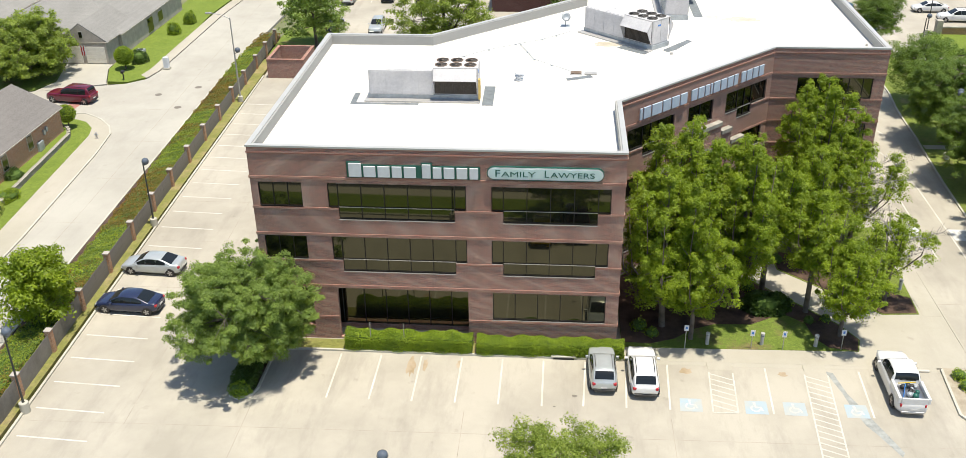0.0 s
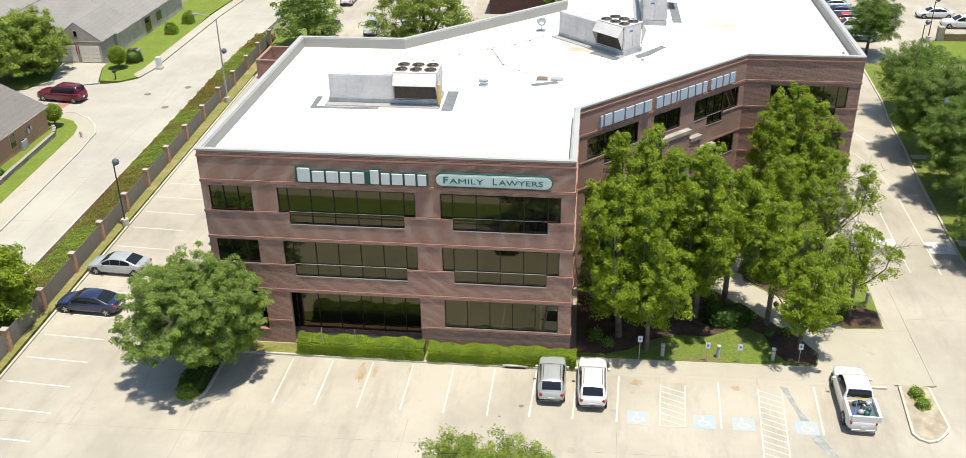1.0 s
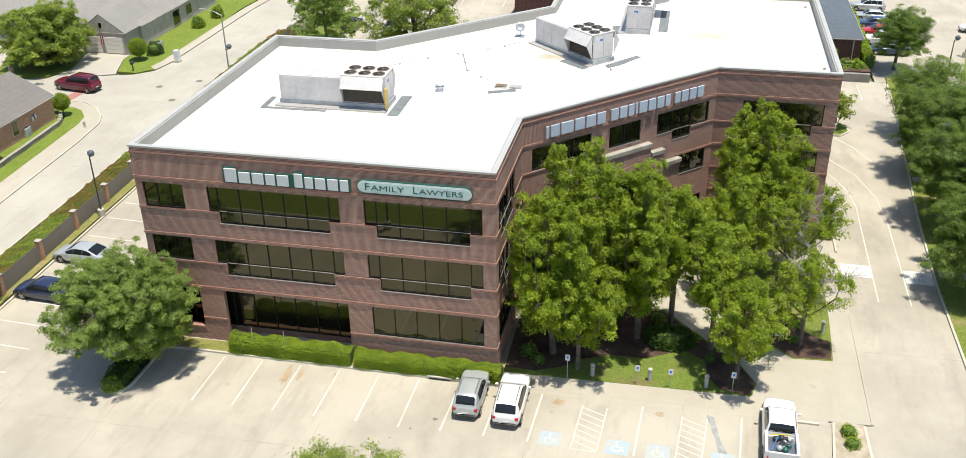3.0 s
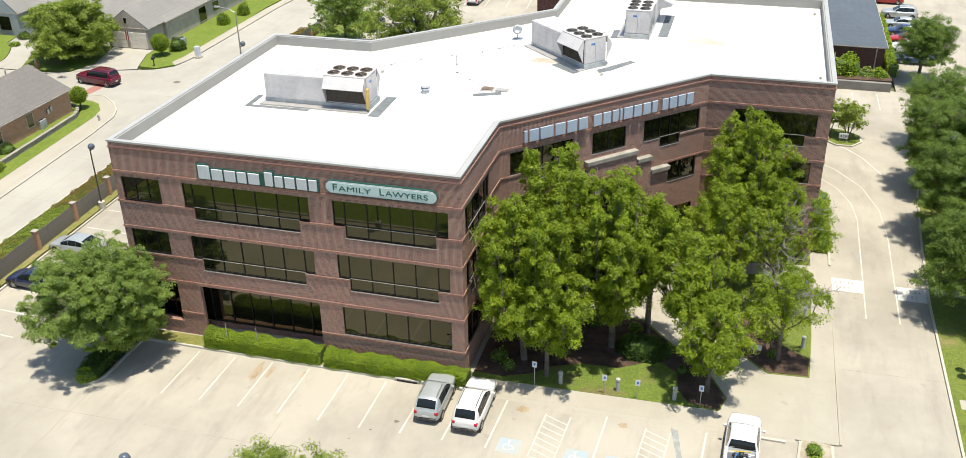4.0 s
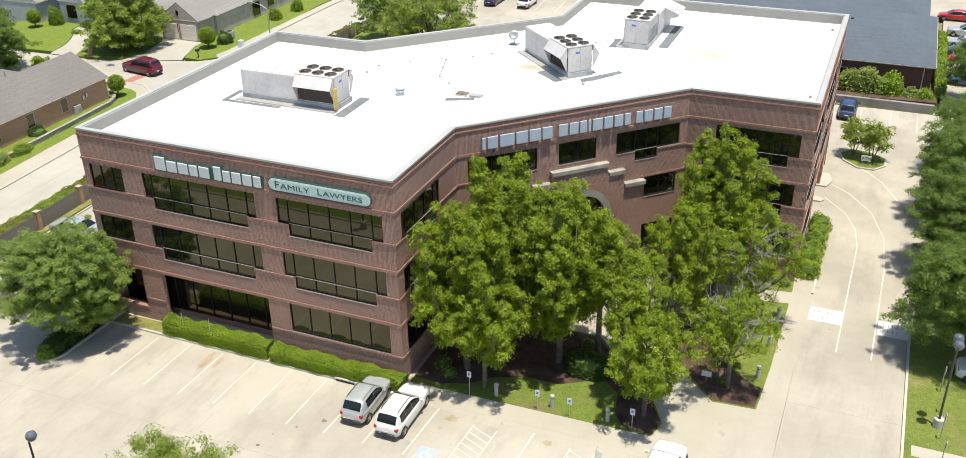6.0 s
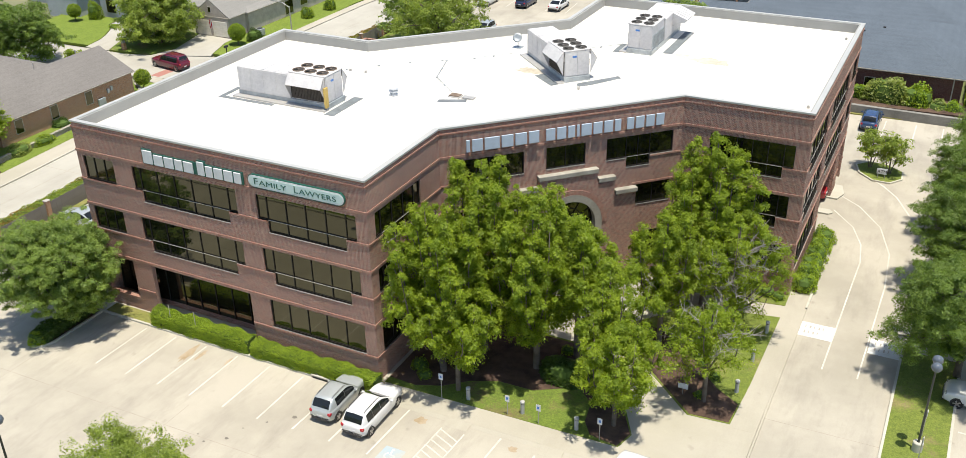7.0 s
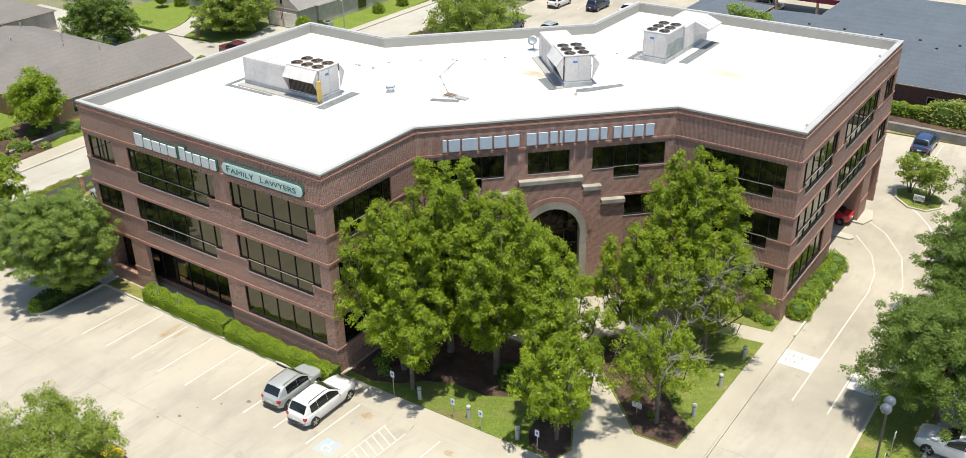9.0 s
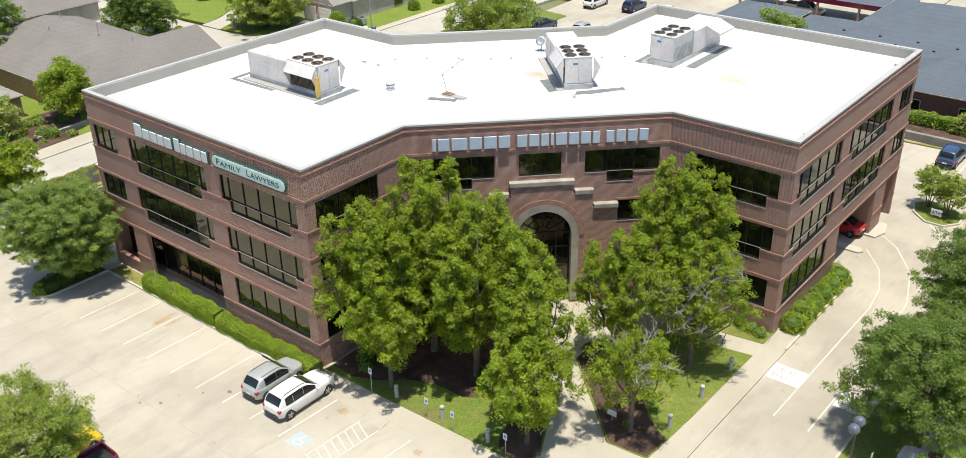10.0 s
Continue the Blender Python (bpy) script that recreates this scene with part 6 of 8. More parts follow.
# ---- roof equipment ----
M_SIDING = two_scale("tan_siding_brick", (0.40, 0.36, 0.32), (0.52, 0.47, 0.42), 0.8, 7.0)
def rooftop_unit(m, L, label, ring_mat=None, hoods=True):
    """A packaged rooftop unit: curb, panelled cabinet, condenser with six fans, hood and coil. Local x along it, y across, z up from the roof."""
    root = empty("rooftop_air_unit", m)
    tagged(root, label, "air conditioner", "rooftop units")
    Wd, H = 2.3, 2.0
    boxpart("curb", -0.12, 0.05, 0.0, L + 0.12, Wd - 0.05, 0.42, M_GALV, root, 0.02)
    boxpart("curb_flashing", -0.3, -0.55, 0.0, L + 0.2, 0.04, 0.12, M_SILL, root, 0.02)
    cx = L * 0.6
    boxpart("cabinet", 0.0, 0.0, 0.42, cx, Wd, 0.42 + H * 0.92, M_CABINET, root, 0.04)
    for k in range(4):
        bm = bmesh.new()
        xa = 0.05 + k * cx / 4
        box(bm, xa + 0.04, -0.02, 0.5, xa + cx / 4 - 0.06, -0.001, 0.42 + H * 0.86, None, 0.008)
        part("panel", bm, M_CABINET, root)
        bm = bmesh.new()
        box(bm, xa + 0.02, 0.1, 0.42 + H * 0.92, xa + cx / 4 - 0.02, Wd - 0.1, 0.45 + H * 0.92, None, 0.01)
        part("top_panel", bm, M_CABINET, root)
    boxpart("condenser", cx + 0.01, 0.12, 0.42, L, Wd - 0.12, 0.42 + H, M_CABINET, root, 0.03)
    boxpart("condenser_deck", cx - 0.02, 0.0, 0.42 + H, L + 0.04, Wd, 0.5 + H, M_CABINET, root, 0.02)
    for i in range(3):
        for j in range(2):
            fx, fy = cx + (L - cx) * (i + 0.5) / 3, Wd * (0.27 + 0.46 * j)
            fan = empty("fan")
            fan.parent = root
            fan.matrix_basis = Matrix.Translation((fx, fy, 0.5 + H))
            bm = bmesh.new()
            lathe(bm, [(0.45, 0.0), (0.46, 0.05), (0.43, 0.065), (0.40, 0.05), (0.40, 0.01)], seg=20)
            part("fan_ring", bm, ring_mat or M_FANGREY, fan)
            # flat near-black disc paints the shade below the blades
            bm = bmesh.new()
            lathe(bm, [(0.395, 0.012), (0.01, 0.014)], seg=20)
            part("fan_well_shade", bm, M_DARK, fan)
            for k in range(5):
                bm = bmesh.new()
                box(bm, 0.07, -0.08, 0.03, 0.37, 0.08, 0.04, Matrix.Rotation(2 * math.pi * k / 5 + i, 4, 'Z') @ Matrix.Rotation(0.25, 4, 'X'))
                part("fan_blade", bm, M_COIL, fan)
            bm = bmesh.new()
            lathe(bm, [(0.08, 0.02), (0.08, 0.06)], seg=10)
            part("fan_hub", bm, ring_mat or M_FANGREY, fan)
    for sgn, y in ((1, 0.0), (-1, Wd)):
        bm = bmesh.new()
        n = 22
        for k in range(n):
            xa = cx + 0.12 + (L - cx - 0.24) * k / n
            box(bm, xa, min(y + sgn * 0.05, y + sgn * 0.11), 0.55, xa + 0.05, max(y + sgn * 0.05, y + sgn * 0.11), 1.6)
        box(bm, cx + 0.06, min(y + sgn * 0.08, y + sgn * 0.118), 0.5, L - 0.06, max(y + sgn * 0.08, y + sgn * 0.118), 1.65)
        tagged(part("coil_grille", bm, M_COIL if hoods else M_GALV, root), "", "", "", "stuff")
        if not hoods:
            continue
        bm = bmesh.new()
        top, lo = 0.42 + H, 0.42 + H * 0.62
        vs = [bm.verts.new(p) for p in ((cx, y, top), (L, y, top), (L, y - sgn * 0.55, lo), (cx, y - sgn * 0.55, lo), (cx, y, top - 0.04), (L, y, top - 0.04), (L, y - sgn * 0.52, lo - 0.03), (cx, y - sgn * 0.52, lo - 0.03))]
        for q in ((0, 1, 2, 3), (4, 7, 6, 5), (3, 2, 6, 7), (0, 3, 7, 4), (1, 5, 6, 2)):
            bm.faces.new([vs[i] for i in q])
        for xx in (cx, L - 0.03):
            w1 = [bm.verts.new(p) for p in ((xx, y, top), (xx, y - sgn * 0.55, lo), (xx, y, 0.55), (xx + 0.03, y, top), (xx + 0.03, y - sgn * 0.55, lo), (xx + 0.03, y, 0.55))]
            for q in ((0, 1, 2), (5, 4, 3), (0, 3, 4, 1), (1, 4, 5, 2), (2, 5, 3, 0)):
                bm.faces.new([w1[i] for i in q])
        part("hood", bm, M_CABINET, root)
    boxpart("end_panel", L + 0.001, 0.2, 0.5, L + 0.03, Wd * 0.5 - 0.02, 0.36 + H, M_CABINET, root, 0.01)
    boxpart("end_panel", L + 0.001, Wd * 0.5 + 0.02, 0.5, L + 0.03, Wd - 0.2, 0.36 + H, M_CABINET, root, 0.01)
    boxpart("badge", L + 0.03, Wd * 0.32, 1.9, L + 0.045, Wd * 0.5 - 0.06, 2.05, M_SIGNBLUE, root, 0, None, "small blue maker's badge")
    return root


def roof_mat(pts):
    bm = bmesh.new()
    prism(bm, pts, H_ROOF - 0.02, H_ROOF + 0.02)
    tagged(part("walkway_mat", bm, M_MAT), "grey walkway mat on the white roof", "roof mat", "roof mats")


RZ = H_ROOF - 0.01
rooftop_unit(pose(5.98, 10.8, RZ, 0, 0, 0), 7.9, "weathered grey rooftop air unit with six rusty fans", M_RUST)
d2 = -44.0
rooftop_unit(pose(21.85, 28.4, RZ, 0, 0, d2), 7.45, "pale grey rooftop air unit set diagonally on the roof")
unit3 = rooftop_unit(pose(29.05, 40.55, RZ, 0, 0, -90), 8.0, "pale grey rooftop air unit with an intake hood", None, False)
hood = empty("intake_hood")
hood.parent = unit3
bm = bmesh.new()
side = [(2.3, 1.25), (3.45, 1.55), (3.6, 1.72), (3.6, 1.8), (2.3, 2.3)]
lo = [bm.verts.new((0.25, y, z)) for y, z in side]
hi = [bm.verts.new((2.85, y, z)) for y, z in side]
bm.faces.new(lo)
bm.faces.new(hi[::-1])
for i in range(5):
    bm.faces.new((lo[i], hi[i], hi[(i + 1) % 5], lo[(i + 1) % 5]))
bmesh.ops.recalc_face_normals(bm, faces=bm.faces[:])
part("hood_shell", bm, M_CABINET, hood)
for k in range(5):
    xa = 0.3 + 0.51 * k
    boxpart("seam_rib", xa, 2.35, 0, xa + 0.03, 3.6, 0.03, M_CABINET, hood, 0.0, Matrix.Translation((0, 0, 2.3)) @ Matrix.Translation((0, 2.3, 0)) @ Matrix.Rotation(math.atan2(-0.5, 1.3), 4, 'X') @ Matrix.Translation((0, -2.3, 0)))
boxpart("disconnect_panel", 13.98, 10.42, H_ROOF + 0.25, 14.13, 10.82, H_ROOF + 1.75, plain("yellowed_panel_paint", (0.55, 0.38, 0.10), 0.5), None, 0.02)
tagged(bpy.data.objects["disconnect_panel"], "yellow-ochre electrical panel at the end of a rooftop unit", "electrical box")
boxpart("panel_post", 14.01, 10.57, H_ROOF - 0.01, 14.09, 10.67, H_ROOF + 0.26, M_STEELPOLE, bpy.data.objects["disconnect_panel"])
for pts in ([(4.72, 9.74), (9.68, 9.82), (9.68, 10.19), (5.11, 10.12), (5.07, 12.12), (4.67, 12.11)], [(14.26, 9.9), (15.06, 9.91), (15, 13.94), (14.2, 13.93)],
            [(28.56, 22.85), (29.36, 23.6), (30.96, 26.05), (30.55, 26.36), (28.85, 24.22), (28.25, 23.48)], [(24.51, 23.93), (26.64, 22.18), (27.04, 22.72), (25.01, 24.57)], [(27.97, 32.23), (28.58, 32.24), (28.56, 34.68), (27.95, 34.67)],
            [(31.93, 33.48), (32.74, 33.5), (32.71, 40.32), (31.89, 40.3)], [(20.38, 15.49), (22.37, 16.36), (22.17, 16.88), (20.27, 16.01)]):
    roof_mat(pts)
bm = bmesh.new()
lathe(bm, [(0.3, 0), (0.3, 0.15), (0.22, 0.16), (0.22, 0.3), (0.36, 0.31), (0.36, 0.4), (0.24, 0.42), (0.24, 0.5), (0.36, 0.51), (0.34, 0.62), (0.15, 0.7)], (0, 0, 0))
vent = part("roof_vent", bm, M_SIGNWHITE)
vent.matrix_basis = Matrix.Translation((16.72, 15.48, RZ))
tagged(vent, "white turned roof vent with stacked rings", "roof vent")
bm = bmesh.new()
lathe(bm, [(0.12, 0), (0.1, 0.2), (0.02, 0.25)], (0, 0, 0))
cap = part("vent_cap", bm, M_SILL)
cap.matrix_basis = Matrix.Translation((45.11, 43.42, RZ))
tagged(cap, "small white vent cap on the roof", "roof vent", "vent caps")
for x, y in ((44.79, 23.39), (45.2, 25.29), (28.86, 22.33), (10.52, 18.95), (11.91, 19.08)):
    copy_thing(cap, Matrix.Translation((x, y, RZ)))
hatch = empty("roof_debris")
tagged(hatch, "rust-stained sheet-metal pan lying on the roof", "metal sheet")
boxpart("pan", 20.66, 16.87, RZ, 21.46, 17.47, RZ + 0.16, M_RUST, hatch, 0.02, Matrix.Identity(4))
boxpart("pan_rim", 20.58, 16.79, RZ, 21.54, 17.55, RZ + 0.09, M_SILL, hatch, 0.02)
boxpart("folded_sheet", 21.71, 16.88, RZ, 22.66, 17.4, RZ + 0.14, M_SILL, hatch, 0.02)
dish = empty("satellite_dish", Matrix.Translation((20.2, 30.15, RZ)))
tagged(dish, "small grey satellite dish on a roof mount", "satellite dish")
bm = bmesh.new()
tube(bm, [(0, 0, 0), (0, 0, 0.8)], [0.04, 0.04], 8)
box(bm, -0.4, -0.4, 0, 0.4, 0.4, 0.06)
part("mount", bm, M_GALV, dish)
bm = bmesh.new()
lathe(bm, [(0.05, 0.0), (0.25, 0.04), (0.4, 0.12), (0.41, 0.14), (0.25, 0.07), (0.04, 0.03)], seg=20)
dp = part("reflector", bm, M_GALV, dish, smooth=True)
dp.matrix_basis = pose(0, -0.08, 0.85, 60, 0, 15)
line_things = (([(10.11, 19.05), (13.86, 22.77), (18.24, 25.79), (20.63, 28.16)], "conduit_run"), ([(16.45, 24.29), (17.71, 20.34), (20.55, 17.58)], "conduit_run"), ([(28.06, 34.24), (25.34, 31.53), (23.84, 30.12)], "conduit_run"))
for pts, nm in line_things:
    root = empty(nm)
    tagged(root, "thin grey conduit on small supports across the roof", "pipe", "roof conduits")
    bm = bmesh.new()
    tube(bm, [(x, y, H_ROOF + 0.1) for x, y in pts], [0.025] * len(pts), 6)
    part("pipe", bm, M_GALV, root)
    for (ax, ay), (bx, by) in zip(pts, pts[1:]):
        for t in (0.0, 0.5):
            x, y = ax + (bx - ax) * t, ay + (by - ay) * t
            boxpart("support", x - 0.08, y - 0.06, RZ, x + 0.08, y + 0.06, H_ROOF + 0.08, M_GALV, root, 0.02)
M_DUST = two_scale("dried_dust", (0.44, 0.39, 0.30), (0.60, 0.56, 0.48), 0.5, 4.0, 0.95, 0.0)
for cx_, cy_, rx, ry, sd in ((23.89, 24.86, 1.6, 0.8, 1), (36.01, 32.94, 2.0, 0.9, 2), (33.56, 33.52, 0.8, 0.6, 3)):
    rng = np.random.default_rng(sd)
    pts = [(cx_ + rx * math.cos(a) * r, cy_ + ry * math.sin(a) * r) for a, r in ((2 * math.pi * k / 18, rng.uniform(0.6, 1.1)) for k in range(18))]
    bm = bmesh.new()
    bm.faces.new([bm.verts.new((x, y, H_ROOF + 0.004)) for x, y in pts])
    part("dust_stain", bm, M_DUST, roof)

# ---- signs on the facades ----
def sign_bars(root, f, runs, z0, z1, mat, proud, big_first=False):
    """Plain raised bars, one for each character of a company name."""
    for s0, s1, widths in runs:
        total = sum(widths)
        s = s0
        for k, wd in enumerate(widths):
            e = s + (s1 - s0) * wd / total
            top = z1 if (k == 0 or not big_first) else z0 + (z1 - z0) * 0.8
            bm = bmesh.new()
            fbox(bm, f, s + 0.06, e - 0.08, z0, top, -proud - 0.1, -proud, 0.03)
            part("bar", bm, mat, root)
            s = e


sg = empty("facade_sign")
tagged(sg, "dark green backed sign with a row of raised white bars", "sign")
bm = bmesh.new()
fbox(bm, F, 6.45, 14.95, 12.55, 13.42, -0.12, -0.051, 0.0)
fbox(bm, F, 6.42, 7.3, 12.52, 13.62, -0.122, -0.051, 0.0)
fbox(bm, F, 11.2, 11.9, 12.52, 13.62, -0.122, -0.051, 0.0)
part("backing", bm, M_SIGNGREEN, sg)
sign_bars(sg, F, [(6.5, 10.95, [1.0, 0.95, 0.95, 0.8, 0.95]), (11.2, 14.9, [0.8, 0.8, 0.95, 0.95, 0.8])], 12.6, 13.55, M_LETTER, 0.13, True)

fs = empty("facade_sign")
tagged(fs, "pale pill-shaped sign with green border and words FAMILY LAWYERS", "sign")


def pill(s0, s1, z0, z1, d0, d1):
    bm = bmesh.new()
    r = (z1 - z0) / 2
    pts = [(s1 - r + r * math.cos(a), z0 + r + r * math.sin(a)) for a in (math.pi * (k / 10 - 0.5) for k in range(11))] + [(s0 + r + r * math.cos(a), z0 + r + r * math.sin(a)) for a in (math.pi * (k / 10 + 0.5) for k in range(11))]
    fr = [bm.verts.new(F.at(s, z, d0)) for s, z in pts]
    bk = [bm.verts.new(F.at(s, z, d1)) for s, z in pts]
    bm.faces.new(fr)
    bm.faces.new(bk[::-1])
    for i in range(len(pts)):
        j = (i + 1) % len(pts)
        bm.faces.new((fr[j], fr[i], bk[i], bk[j]))
    return bm


part("backing", pill(15.36, 22.72, 12.6, 13.52, -0.18, -0.051), M_SIGNGREEN, fs)
part("rim", pill(15.42, 22.66, 12.66, 13.46, -0.2, -0.17), M_LETTER, fs)
part("face", pill(15.5, 22.58, 12.74, 13.38, -0.215, -0.19), M_SIGNFACE, fs)


def lettering(text, size, m, mat, parent, extrude=0.01, name="lettering"):
    """Words as a mesh, from the built-in font."""
    cu = bpy.data.curves.new("words", 'FONT')
    cu.body = text
    cu.size = size
    cu.extrude = extrude
    tmp = bpy.data.objects.new("words", cu)
    me = bpy.data.meshes.new_from_object(tmp)
    bpy.data.objects.remove(tmp)
    me.materials.append(mat)
    me.name = name
    ob = new(name, me)
    ob.matrix_basis = m
    ob.parent = parent
    return ob


def face_pose(f, s, z, proud):
    p = f.at(s, z, -proud)
    return Matrix(((f.d.x, 0, f.n.x, p.x), (f.d.y, 0, f.n.y, p.y), (0, 1, 0, p.z), (0, 0, 0, 1)))


for ch, s, size in (("F", 15.85, 0.66), ("AMILY", 16.28, 0.5), ("L", 18.95, 0.66), ("AWYERS", 19.36, 0.5)):
    ob = lettering(ch, size, face_pose(F, s, 12.86, 0.222), M_SIGNGREEN, fs)
    wid = max(v.co.x for v in ob.data.vertices)
    want = {"F": 0.36, "AMILY": 2.15, "L": 0.34, "AWYERS": 2.75}[ch]
    ob.matrix_basis = ob.matrix_basis @ Matrix.Diagonal((want / wid, 1, 1, 1))

bs = empty("facade_sign")
tagged(bs, "row of raised pale blue sign bars on the brick fascia", "sign")
sign_bars(bs, FE, [(1.8, 7.22, [0.45, 1.0, 1.35, 1.1, 1.1, 1.0]), (7.58, 13.42, [1.0, 1.0, 0.8, 0.42, 1.1, 1.0, 1.0, 0.75]), (13.74, 16.81, [0.85, 1.0, 1.0, 0.95])], 12.66, 13.54, M_LETTERBLUE, 0.16)

# ---- fence with brick pillars ----
fence = empty("board_fence")
tagged(fence, "weathered grey board fence with brick pillars and stone caps", "fence")
pil_y = [-28.2, -23.2, -18.1, -13.0, -7.9, -2.9, 2.3, 7.75, 13.04, 18.35, 23.43, 28.83, 34.3, 39.9, 45.5, 51.2, 57.0, 62.3, 67.9]


def fx(y):
    return -14.6 - 0.049 * y if y > -10 else -14.1


pil = bmesh.new()
box(pil, -0.2, -0.2, -0.3, 0.2, 0.2, 1.72)
pil.normal_update()
pil_ob = part("pillar", pil, M_TANBRICK, fence)
cap_bm = bmesh.new()
box(cap_bm, -0.25, -0.25, 1.72, 0.25, 0.25, 1.8, None, 0.025)
cap_ob = part("pillar_cap", cap_bm, M_SIDING, fence)
for ob in (pil_ob, cap_ob):
    ob.matrix_basis = Matrix.Translation((fx(pil_y[0]), pil_y[0], g(fx(pil_y[0]), pil_y[0]) + 0.1))
    for y in pil_y[1:]:
        o = ob.copy()
        scene.collection.objects.link(o)
        o.matrix_basis = Matrix.Translation((fx(y), y, g(fx(y), y) + 0.1))
board = bmesh.new()
box(board, -0.012, -0.088, 0, 0.012, 0.088, 1.52)
b_ob = part("board", board, M_FENCE, fence)
rng = np.random.default_rng(5)
first = True
far = bmesh.new()
for ya, yb in zip(pil_y, pil_y[1:]):
    n = int((yb - ya - 0.5) / 0.182)
    for k in range(n):
        y = ya + 0.25 + (yb - ya - 0.5) * (k + 0.5) / n
        m = pose(fx(y) + 0.03 + rng.uniform(-0.006, 0.006), y, g(fx(y), y) + 0.12 + rng.uniform(-0.02, 0.02), 0, rng.uniform(-0.5, 0.5), 0)
        if 1.0 <= y < 53:
            o = b_ob if first else b_ob.copy()
            if not first:
                scene.collection.objects.link(o)
            first = False
            o.matrix_basis = m
        else:
            box(far, -0.012, -0.088, 0, 0.012, 0.088, 1.52, m)
    for z in (0.35, 1.25):
        bm = bmesh.new()
        vs = []
        for y in (ya + 0.24, yb - 0.24):
            for dx, dz in ((-0.05, 0), (-0.01, 0), (-0.01, 0.09), (-0.05, 0.09)):
                vs.append(bm.verts.new((fx(y) + dx, y, g(fx(y), y) + 0.12 + z + dz)))
        for i in range(4):
            bm.faces.new((vs[i], vs[(i + 1) % 4], vs[4 + (i + 1) % 4], vs[4 + i]))
        part("rail", bm, M_FENCE, fence)
tagged(part("board_run", far, M_FENCE, fence), "", "", "", "stuff")

# dumpster enclosure
encl = empty("bin_enclosure")
tagged(encl, "red-brown brick bin enclosure at the end of the lot", "enclosure")
for a in ((-15.1, 54.0, -10.6, 54.3), (-15.1, 54.302, -14.8, 59.6), (-10.9, 54.302, -10.6, 59.6), (-14.798, 59.3, -10.902, 59.6)):
    boxpart("wall", a[0], a[1], -0.2, a[2], a[3], 2.25, M_BRICK, encl)
    boxpart("wall_cap", a[0] - 0.04, a[1] - 0.04 * (a[1] == 54.0), 2.25, a[2] + 0.04, a[3], 2.35, M_BAND, encl)


# ---- lamps ----
def lamp_post(x, y, h, heads, label, turn=0.0):
    root = empty("lamp_post", Matrix.Translation((x, y, g(x, y) + 0.1)) @ Matrix.Rotation(radians(turn), 4, 'Z'))
    tagged(root, label, "street lamp", "lot lamps")
    bm = bmesh.new()
    lathe(bm, [(0.3, -0.15), (0.3, 0.62), (0.26, 0.66)], seg=16)
    part("base", bm, M_KERB, root, "pale concrete base")
    bm = bmesh.new()
    tube(bm, [(0, 0, 0.6), (0, 0, 0.75), (0, 0, h - 0.25)], [0.1, 0.075, 0.055], 10)
    part("pole", bm, M_LAMPPOST, root)
    for dx in heads:
        bm = bmesh.new()
        tube(bm, [(0, 0, h - 0.4), (dx * 0.8, 0, h - 0.32), (dx, 0, h - 0.2)], [0.035] * 3, 6)
        part("arm", bm, M_LAMPPOST, root)
        bm = bmesh.new()
        lathe(bm, [(0.05, -0.28), (0.22, -0.2), (0.31, 0.0), (0.25, 0.2), (0.1, 0.29)], (dx, 0, h), 16)
        part("globe", bm, M_GLOBE, root, "smoky globe", smooth=True)
    return root


for x, y in ((-14.48, 15.78), (-13.21, -9.26), (-13.32, -33.63)):
    lamp_post(x, y, 6.0, (0.3,), "dark lot lamp with one globe on a concrete base", -20)
lamp_post(10.98, -17.89, 5.2, (0.3,), "dark lot lamp with one globe in the south lot")
lamp_post(56.41, 7.72, 6.2, (-0.38, 0.38), "dark lot lamp with two globes on a concrete base", 90)
lamp_post(57.13, 33.57, 6.7, (-0.38, 0.38), "dark lot lamp with two globes on a concrete base", 70)
lamp_post(64.05, 64.45, 5.4, (0.3,), "dark lamp with one globe beside the drive")
lamp_post(68.32, 75.15, 5.4, (0.3,), "dark lamp with one globe beside the lawn")
cob = empty("street_light", Matrix.Translation((-15.94, 45.64, g(-15.94, 45.64) + 0.1)))
tagged(cob, "tall street light with a curved arm and a lower globe", "street lamp")
bm = bmesh.new()
lathe(bm, [(0.3, -0.15), (0.3, 0.62), (0.26, 0.66)], seg=16)
part("base", bm, M_KERB, cob, "pale concrete base")
bm = bmesh.new()
tube(bm, [(0, 0, 0.6), (0, 0, 4), (0, 0, 9.6)], [0.11, 0.09, 0.06], 10)
part("pole", bm, M_STEELPOLE, cob)
bm = bmesh.new()
tube(bm, [(0, 0, 9.5), (-0.9, 0.1, 9.9), (-2.1, 0.2, 10.05)], [0.05, 0.045, 0.04], 8)
part("arm", bm, M_STEELPOLE, cob)
bm = bmesh.new()
lathe(bm, [(0.05, -0.28), (0.22, -0.2), (0.31, 0.0), (0.25, 0.2), (0.1, 0.29)], (0.4, 0, 6.0), 16)
part("globe", bm, M_GLOBE, cob, "smoky globe", smooth=True)
bm = bmesh.new()
tube(bm, [(0, 0, 5.6), (0.4, 0, 5.75)], [0.035, 0.035], 6)
part("globe_arm", bm, M_LAMPPOST, cob)
bm = bmesh.new()
box(bm, -2.7, 0.05, 9.95, -2.0, 0.4, 10.12, None, 0.05)
part("lamp_head", bm, M_STEELPOLE, cob)


